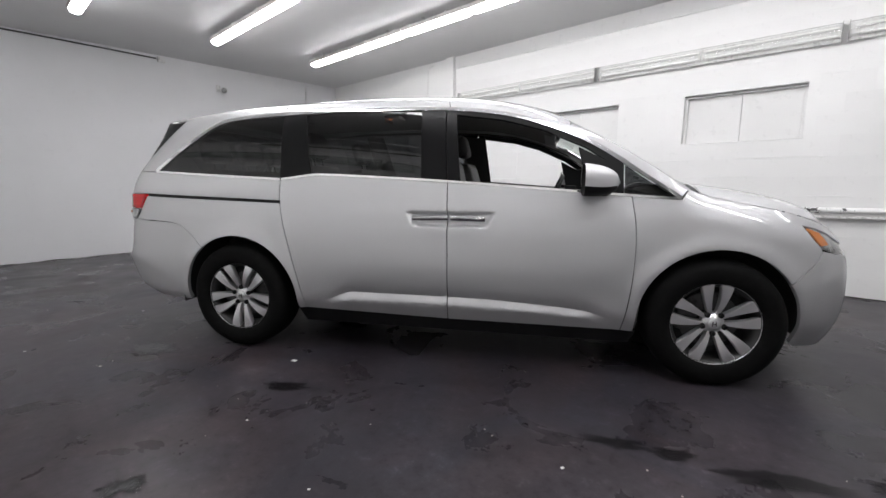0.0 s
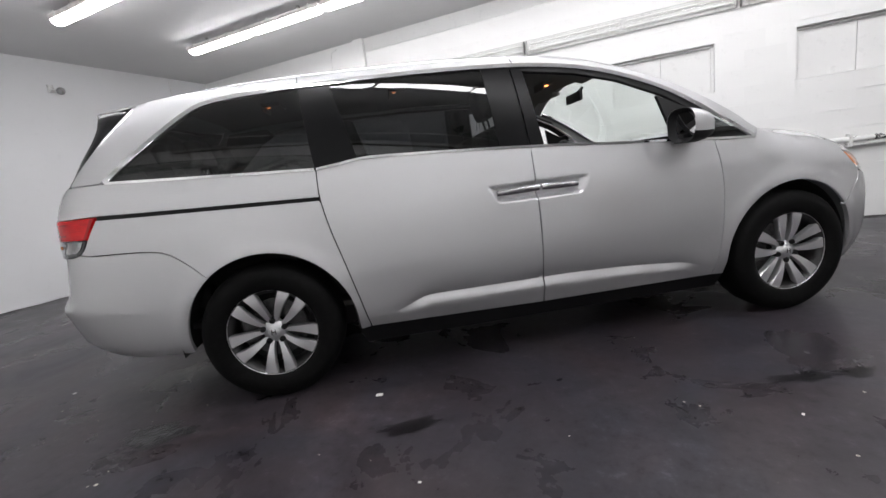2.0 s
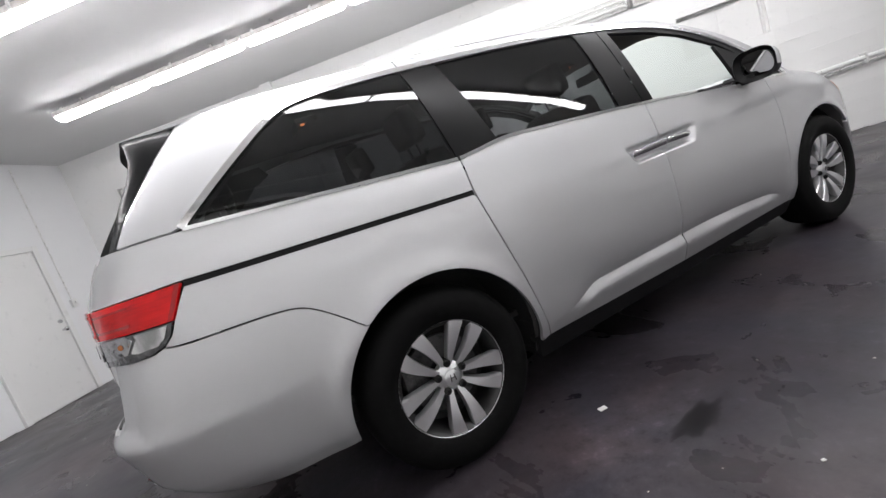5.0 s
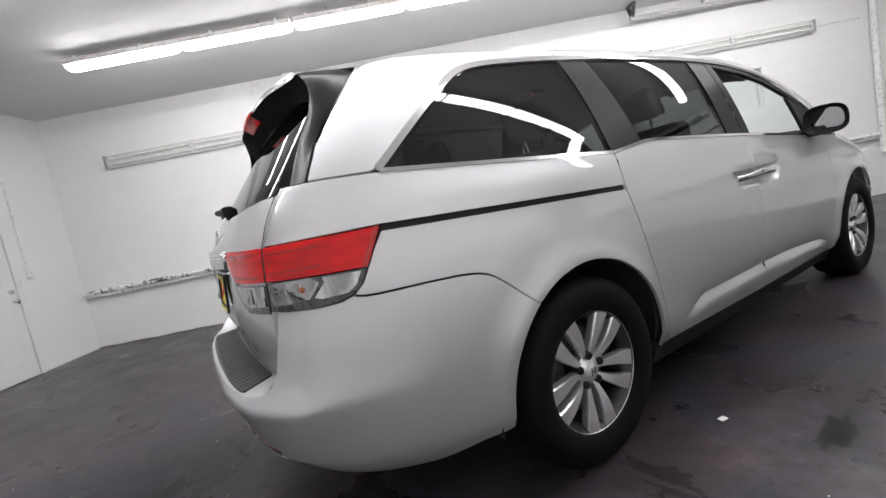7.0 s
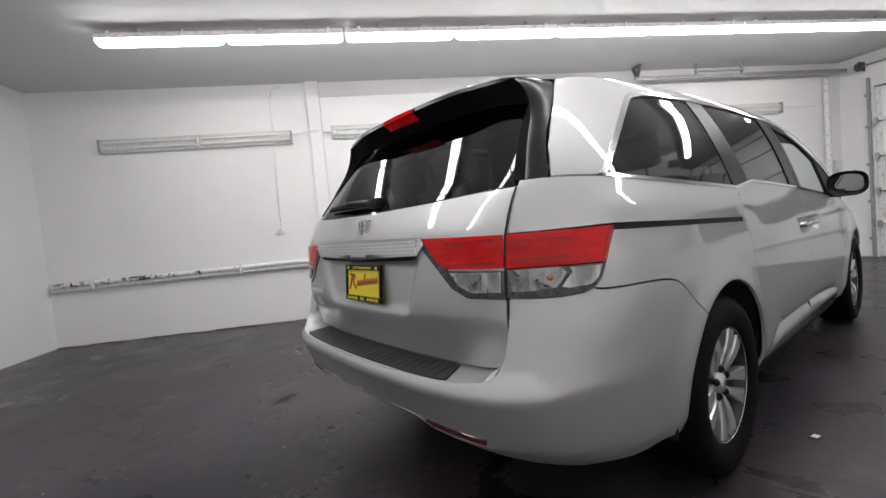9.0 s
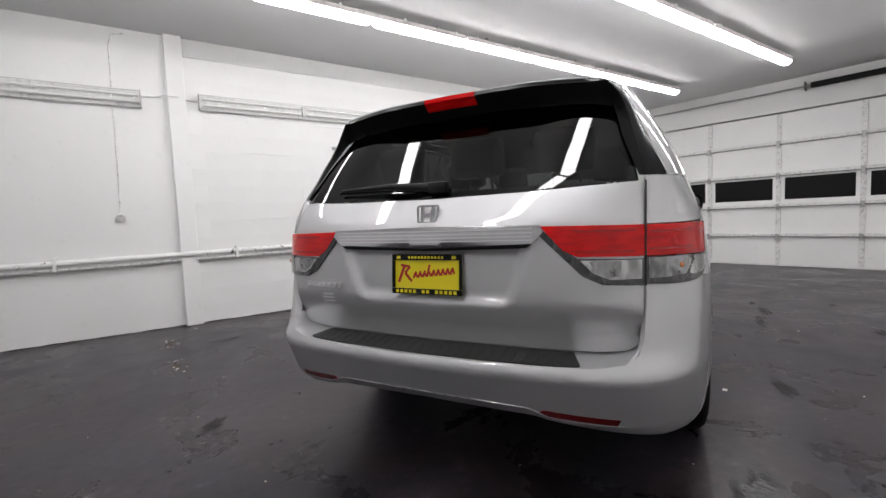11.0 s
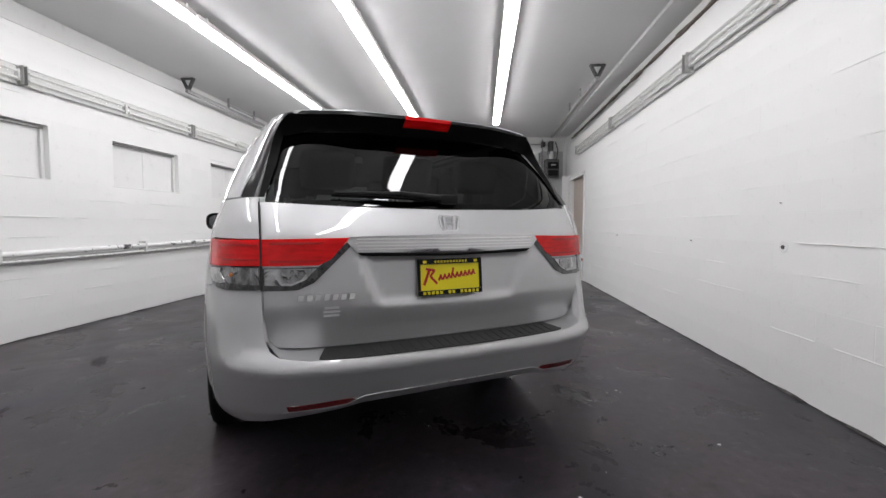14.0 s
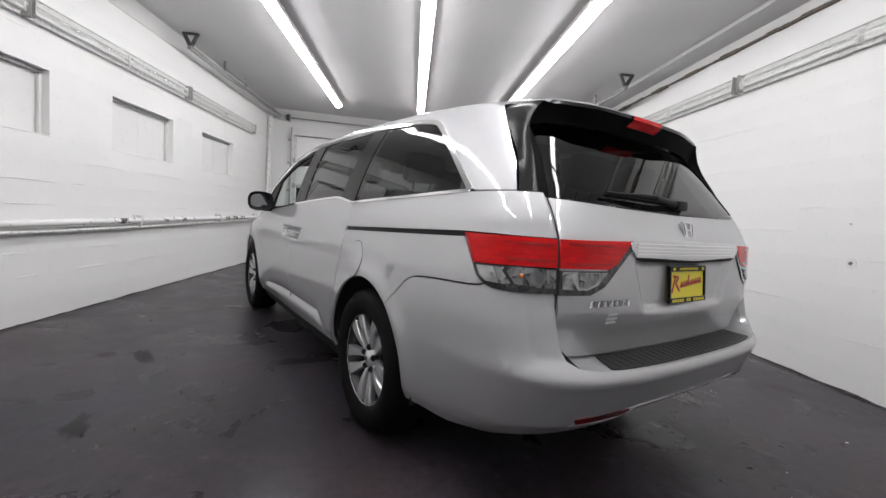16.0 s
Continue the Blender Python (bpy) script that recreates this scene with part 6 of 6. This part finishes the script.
pf = part("plate_frame", bm, M_BLACKGLOSS, plate, "black plate frame")


bm = bmesh.new()
# dealer script as plain strokes
for x0, y0, x1, y1, r in ((-0.128, -0.034, -0.100, 0.036, 0.007), (-0.118, 0.036, -0.076, 0.030, 0.006), (-0.076, 0.030, -0.098, 0.004, 0.006), (-0.098, 0.004, -0.066, -0.030, 0.006)):
    rod_bm((x0, y0, 0.002), (x1, y1, 0.002), r, bm, 6)
for k in range(9):
    x = -0.052 + k * 0.0205
    y = -0.016 + k * 0.0022
    tall = 0.048 if k == 3 else 0.026
    rod_bm((x - 0.006, y, 0.002), (x + 0.006, y + tall, 0.002), 0.0052, bm, 6)
    rod_bm((x + 0.003, y + 0.022, 0.002), (x + 0.012, y + 0.002, 0.002), 0.0046, bm, 6)
for v in bm.verts:
    v.co.z = 0.0012 + (0.0012 if v.co.z > 0.002 else 0)
part("script_mark", bm, M_REDINK, plate, "red script strokes")
for k in range(14):
    if k not in (5, 8):
        part("name_bar", box_bm((0.013, 0.013, 0.0012), (-0.130 + k * 0.020, -0.069, 0.0098)), M_YELLOW, pf, "yellow bar")
for k in range(11):
    part("name_bar", box_bm((0.009, 0.010, 0.0012), (-0.075 + k * 0.015, 0.067, 0.0098)), M_YELLOW, pf, "yellow bar")
for x in (-0.125, 0.125):
    part("name_bar", box_bm((0.018, 0.012, 0.0012), (x, 0.067, 0.0098)), M_YELLOW, pf, "yellow bar")

# chrome marks on the tailgate: plain emblem and a name strip
ex = gate(0.0, 1.128).x
em = new("emblem")
em.parent = tailgate
em.matrix_basis = Matrix.Translation((ex - 0.004, 0.0, 1.126)) @ Euler((radians(90), 0, radians(-90))).to_matrix().to_4x4() @ Matrix.Rotation(radians(-14), 4, "X")
outer = rounded([(-0.050, 0.036), (0.050, 0.036), (0.040, -0.036), (-0.040, -0.036)], 0.014, 4)
inner = [(x * 0.84, y * 0.80) for x, y in outer]
bm = bmesh.new()
n = len(outer)
vo = [[bm.verts.new((x, y, z)) for x, y in pts] for pts, z in ((outer, 0.0), (outer, 0.006), (inner, 0.006), (inner, 0.0))]
for ra, rb in zip(vo, vo[1:]):
    for i in range(n):
        bm.faces.new((ra[i], ra[(i + 1) % n], rb[(i + 1) % n], rb[i]))
part("ring", bm, M_BADGE, em, "chrome emblem surround", 40)
bm = bmesh.new()
for sg in (-1, 1):
    bm_pts = [(sg * 0.030, 0.030), (sg * 0.018, 0.030), (sg * 0.012, 0.0), (sg * 0.014, -0.029), (sg * 0.025, -0.029)]
    prism_bm(bm_pts if sg < 0 else bm_pts[::-1], 0.006, "z", bm)
box_bm((0.026, 0.010, 0.006), (0, -0.001, 0.003), 0.001, bm)
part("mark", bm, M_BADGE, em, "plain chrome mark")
for k in range(7):
    y = 0.612 - k * 0.031
    g = gate(y, 0.847)
    bm = prism_bm([(-0.013, -0.0115), (0.009, -0.0115), (0.014, 0.0115), (-0.008, 0.0115)], 0.005, "z")
    bar = part("badge_bar", bm, M_BADGE, tailgate, "chrome badge bar")
    bar.matrix_basis = Matrix.Translation((g.x - 0.003, y, 0.847)) @ Euler((radians(90), 0, radians(-90))).to_matrix().to_4x4() @ Matrix.Rotation(radians(10), 4, "Y")
bm = bmesh.new()
for k, (w, z) in enumerate(((0.055, 0.805), (0.065, 0.790), (0.060, 0.775))):
    box_bm((0.002, w, 0.008), (gate(0.50, z).x - 0.002, 0.50, z), 0, bm)
part("sticker", bm, mat("pale_sticker", (0.62, 0.62, 0.63), 0.4), tailgate, "pale sticker")

# fuel flap on the left side
flap = [(-1.36 + 0.078 * math.cos(a), 0.865 + 0.095 * math.sin(a)) for a in [2 * math.pi * k / 28 for k in range(28)]]
skin("fuel_flap", sz([(-1.36 + (x + 1.36) * 1.05, 0.865 + (z - 0.865) * 1.04) for x, z in flap]), body, M_SHADE, van, "", 0.04, 0.0012, 0.0)
skin("fuel_flap", sz(flap), body, M_PAINT, van, "silver fuel flap", 0.03, 0.003, 0.002)


# ---- oil stains, scraps and damp on the floor ----
def blot(name, x, y, rx, ry, turn, material, label, category, group, seed, lift=0.0006):
    """A thin irregular stain that thins out towards its rim."""
    verts, faces, fade, n = [(0, 0, 0)], [], [1.0], 40
    for share, strength in ((0.45, 1.0), (0.75, 0.75), (1.0, 0.0)):
        for k in range(n):
            a = 2 * math.pi * k / n
            q = Vector((math.cos(a) * 1.6 + seed * 7.3, math.sin(a) * 1.6, seed))
            r = (0.80 + 0.55 * noise.noise(q) + 0.28 * noise.noise(q * 3.1)) * share
            verts.append((rx * r * math.cos(a), ry * r * math.sin(a), 0))
            fade.append(strength)
    for k in range(n):
        j = (k + 1) % n
        faces.append((0, 1 + k, 1 + j))
        for ring in (0, n):
            faces.append((1 + ring + k, 1 + ring + n + k, 1 + ring + n + j, 1 + ring + j))
    ob = tagged(obj_from(name, verts, faces, material), label, category, group)
    thick = ob.data.attributes.new("thickness", "FLOAT", "POINT")
    thick.data.foreach_set("value", fade)
    ob.matrix_basis = pose(x, y, lift, 0, 0, turn)
    return ob


def soaked(m, cover, grain, scale=9.0):
    """Let the floor show through a stain where it is thin, broken up by the grain of the concrete."""
    nt = m.node_tree
    out, b = nt.nodes["Material Output"], nt.nodes["Principled BSDF"]
    at = nt.nodes.new("ShaderNodeAttribute")
    at.attribute_name = "thickness"
    n = noise_tex(nt, tex_coord(nt), scale, 6, 0.65, 0.4)
    f = math_node(nt, "SUBTRACT", math_node(nt, "MULTIPLY", at.outputs["Fac"], 1.0 + grain), math_node(nt, "MULTIPLY", n, 2.0 * grain))
    clear, mixn = nt.nodes.new("ShaderNodeBsdfTransparent"), nt.nodes.new("ShaderNodeMixShader")
    f = math_node(nt, "MULTIPLY", math_node(nt, "MINIMUM", math_node(nt, "MAXIMUM", f, 0.0), 1.0), cover)
    nt.links.new(f, mixn.inputs[0])
    nt.links.new(clear.outputs[0], mixn.inputs[1])
    nt.links.new(b.outputs[0], mixn.inputs[2])
    nt.links.new(mixn.outputs[0], out.inputs["Surface"])
    return m


M_OIL = soaked(mat("oil_stain", (0.006, 0.0055, 0.006), 0.30, 0.0, 0.0, 0.25), 0.62, 0.55)
M_WET = soaked(mat("damp_paint", (0.012, 0.011, 0.013), 0.06, 0.0, 0.0, 0.5), 0.95, 0.8, 14.0)
nt, nd, lk, b = nodes_of(M_WET)
bump(nt, noise_tex(nt, tex_coord(nt), 22.0, 5, 0.65), 0.8, 0.012, b.inputs["Normal"])
for k, (x, y, rx, ry, a) in enumerate(((0.42, 2.40, 0.30, 0.075, 25), (0.05, 2.30, 0.15, 0.06, 30), (-0.15, 2.22, 0.18, 0.06, 20), (0.75, 2.62, 0.18, 0.06, 35), (1.14, 2.04, 0.12, 0.08, 10), (0.14, 1.40, 0.24, 0.12, 25), (0.35, 1.25, 0.13, 0.07, 30), (-0.75, 1.05, 0.15, 0.07, 60), (-4.35, 5.2, 0.24, 0.07, 10), (-4.9, 1.0, 0.13, 0.06, 40), (-4.65, 3.2, 0.13, 0.07, 60), (-3.6, 4.6, 0.20, 0.08, 20), (-2.6, 4.9, 0.25, 0.08, 40), (-1.75, 1.5, 0.20, 0.08, 35))):
    blot("oil_stain", x, y, rx, ry, a, M_OIL, "dark irregular oil stain soaked into the floor", "stain", "oil stains", k + 1)
blot("damp_patch", -2.95, 1.17, 0.27, 0.14, 25, M_WET, "shiny damp patch on the dark floor", "damp patch", "damp patches", 35, 0.0008)
blot("damp_patch", -1.44, 0.68, 0.13, 0.09, 60, M_WET, "shiny damp patch on the dark floor", "damp patch", "damp patches", 33, 0.0008)

M_GRIT = soaked(worn_metal("tan_grit", (0.16, 0.125, 0.09), 0.9, 0.0, (0.05, 0.043, 0.04)), 0.8, 0.9, 20.0)
for k, (x, y, rx, ry, a) in enumerate(((-4.85, 5.40, 0.16, 0.05, 80), (-4.81, 4.55, 0.14, 0.05, 85))):
    blot("grit_patch", x, y, rx, ry, a, M_GRIT, "thin tan patch of flaked grit on the floor", "grit", "grit patches", k + 51, 0.0007)
M_CHIP = worn_metal("pale_paint_chip", (0.62, 0.59, 0.53), 0.6, 0.0, (0.28, 0.22, 0.15))
rnd = random.Random(5)
for x, y, n, spread, s in ((-4.86, 5.52, 5, 0.05, 0.014), (-4.82, 5.26, 5, 0.05, 0.016), (-4.82, 4.72, 4, 0.04, 0.016), (-4.80, 4.45, 7, 0.05, 0.018), (-2.86, 0.88, 3, 0.03, 0.014), (-0.6, 1.7, 9, 0.6, 0.008), (0.2, 2.0, 9, 0.5, 0.007), (-1.4, 1.0, 6, 0.6, 0.007), (-5.2, 2.8, 6, 0.8, 0.009), (-3.4, 0.9, 6, 0.6, 0.007)):
    for k in range(n):
        bm = bmesh.new()
        sz_ = s * rnd.uniform(0.5, 1.2)
        pts = [bm.verts.new((sz_ * rnd.uniform(0.5, 1) * math.cos(a), sz_ * rnd.uniform(0.5, 1) * math.sin(a), rnd.uniform(0.0, 0.25) * sz_)) for a in (0.2, 1.3, 2.5, 3.7, 5.0)]
        top_ = bm.verts.new((0, 0, sz_ * 0.35))
        for i in range(5):
            bm.faces.new((pts[i], pts[(i + 1) % 5], top_))
        bm.faces.new(pts[::-1])
        ob = tagged(part("paint_chip", bm, M_CHIP), "pale curled paint chip lying on the floor", "paint chip", "paint chips")
        ob.matrix_basis = pose(x + rnd.gauss(0, spread), y + rnd.gauss(0, spread), 0.0, 0, 0, rnd.uniform(0, 360))

# dark uneven joint where the walls meet the floor
M_JOINT = worn_metal("grimy_floor_joint", (0.03, 0.028, 0.027), 0.8, 0.0, (0.10, 0.095, 0.09))


def base_joint(a, b, seed):
    a, b = Vector((*a, 0)), Vector((*b, 0))
    d = b - a
    n = int(d.length / 0.06)
    out = Vector((-d.y, d.x, 0)).normalized()
    bm = bmesh.new()
    rows = []
    for k in range(n + 1):
        p = a + d * (k / n)
        h = max(0.002, 0.008 + 0.010 * noise.noise(Vector((k * 0.21, seed, 0))) + 0.006 * noise.noise(Vector((k * 0.9, seed, 3))))
        rows.append([bm.verts.new(p + Vector((0, 0, h)) + out * 0.001), bm.verts.new(p + Vector((0, 0, h * 0.6)) + out * 0.005), bm.verts.new(p + Vector((0, 0, 0.001)) + out * (0.008 + h * 0.6))])
    for ra, rb in zip(rows, rows[1:]):
        for i in range(2):
            bm.faces.new((ra[i], ra[i + 1], rb[i + 1], rb[i]))
    tagged(part("floor_joint", bm, M_JOINT), "dark grimy joint between wall and floor", "joint", kind="structure")


base_joint((2.95, NORTH), (WEST, NORTH), 2.0)
base_joint((WEST, SOUTH), (2.95, SOUTH), 5.0)
base_joint((WEST, 4.2), (WEST, SOUTH), 9.0)

# ---- painted blocks of the long walls ----
M_BLOCK = paint_wall("white_block_paint", (0.80, 0.80, 0.79), 0.5)
nt, nd, lk, b = nodes_of(M_BLOCK)
info = nt.nodes.new("ShaderNodeObjectInfo")
tone = ramp(nt, info.outputs["Random"], [(0.0, grey(0.985)), (1.0, grey(1.0))])
old = b.inputs["Base Color"].links[0].from_socket
lk.new(mix_color(nt, 1.0, old, tone, "MULTIPLY"), b.inputs["Base Color"])


def block_mesh(w, h, d):
    """A block's face: flat front, slanted worn edges, open back."""
    e = 0.003
    me = bpy.data.meshes.new("block")
    v = [(-w, 0, -h), (w, 0, -h), (w, 0, h), (-w, 0, h), (-w + e, -d, -h + e), (w - e, -d, -h + e), (w - e, -d, h - e), (-w + e, -d, h - e)]
    me.from_pydata(v, [], [(4, 5, 6, 7), (0, 1, 5, 4), (1, 2, 6, 5), (2, 3, 7, 6), (3, 0, 4, 7)])
    me.materials.append(M_BLOCK)
    return me


full = [block_mesh(0.1990, 0.0990, d) for d in (0.0002, 0.0003, 0.0005, 0.0016)]
rnd = random.Random(11)


def lay(wall, x_lo, x_hi, y, facing, z_lo, rows, skip):
    for r in range(rows):
        x = x_lo + (0.2 if r % 2 else 0.0)
        z = z_lo + 0.1 + 0.2 * r
        while x + 0.2 <= x_hi:
            if not any(a < x + 0.2 and x - 0.2 < b_ and c < z + 0.1 and z - 0.1 < d for a, b_, c, d in skip):
                ob = new("block", rnd.choices(full, (5, 4, 2, 0.12))[0])
                ob.parent = wall
                ob.matrix_basis = pose(x, y, z, 0, 0, 0 if facing < 0 else 180)
            x += 0.4


lay(wall_south, -4.4, 2.6, SOUTH, 1, 0.0, 15, [])
lay(wall_north, -4.35, 3.55, NORTH, -1, 0.0, 15, [(a - 0.001, b_ + 0.001, RZ0 - 0.001, RZ1 + 0.001) for a, b_ in RECESSES])


def joint_ridge(wall, x, y, z, length, facing, proud):
    """A broken stretch of mortar standing a little out of the paint."""
    bm = bmesh.new()
    n = max(3, int(length / 0.05))
    rows = []
    for k in range(n + 1):
        u = k / n
        q = Vector((x + length * u, y, z)) * 4.0
        g = math.sin(math.pi * u) ** 0.5 * (0.7 + 0.5 * noise.noise(q * 3)) * proud
        dz = 0.004 * noise.noise(q)
        rows.append([bm.verts.new((length * (u - 0.5), 0, dz + 0.005)), bm.verts.new((length * (u - 0.5), -max(0.0003, g), dz + 0.0015)), bm.verts.new((length * (u - 0.5), -max(0.0003, g * 0.8), dz - 0.002)), bm.verts.new((length * (u - 0.5), 0, dz - 0.003))])
    for ra, rb in zip(rows, rows[1:]):
        for i in range(3):
            bm.faces.new((ra[i], ra[i + 1], rb[i + 1], rb[i]))
    ob = part("joint_ridge", bm, M_BLOCK, wall)
    ob.matrix_basis = pose(x, y, z, 0, 0, 0 if facing < 0 else 180)


rnd = random.Random(23)
for wall, lo, hi, y, facing in ((wall_south, -4.2, 2.5, SOUTH, 1), (wall_north, -4.2, 3.3, NORTH, -1)):
    for r in range(2, 13):
        for k in range(6 if r < 8 else 3):
            length = rnd.uniform(0.15, 0.75)
            x = rnd.uniform(lo, hi - 0.4)
            z = 0.2 * r
            if facing < 0 and any(a - 0.5 < x < b_ + 0.5 for a, b_ in RECESSES) and RZ0 - 0.05 < z < RZ1 + 0.05:
                continue
            joint_ridge(wall, x, y + 0.0004 * facing, z, length, facing, rnd.uniform(0.006, 0.011))

# raised outline of an older blocked-up opening
for x, z, length, proud in ((-3.665, 2.0, 0.68, 0.008), (-3.63, 1.2, 0.74, 0.009), (-4.2, 1.41, 0.28, 0.007)):
    joint_ridge(wall_north, x, NORTH - 0.0004, z, length, -1, proud)
bm = bmesh.new()
rows = []
for k in range(13):
    z = 1.20 + 0.54 * k / 12
    w = 0.0005 + 0.006 * math.sin(math.pi * k / 12) * (0.7 + 0.5 * noise.noise(Vector((z * 9, 0, 2))))
    rows.append([bm.verts.new((-3.252 + dx, NORTH + dy, z)) for dx, dy in ((-0.005, 0.0), (-0.001, -w), (0.003, -0.7 * w), (0.006, 0.0))])
for ra, rb in zip(rows, rows[1:]):
    for i in range(3):
        bm.faces.new((ra[i], ra[i + 1], rb[i + 1], rb[i]))
part("joint_ridge", bm, M_BLOCK, wall_north)
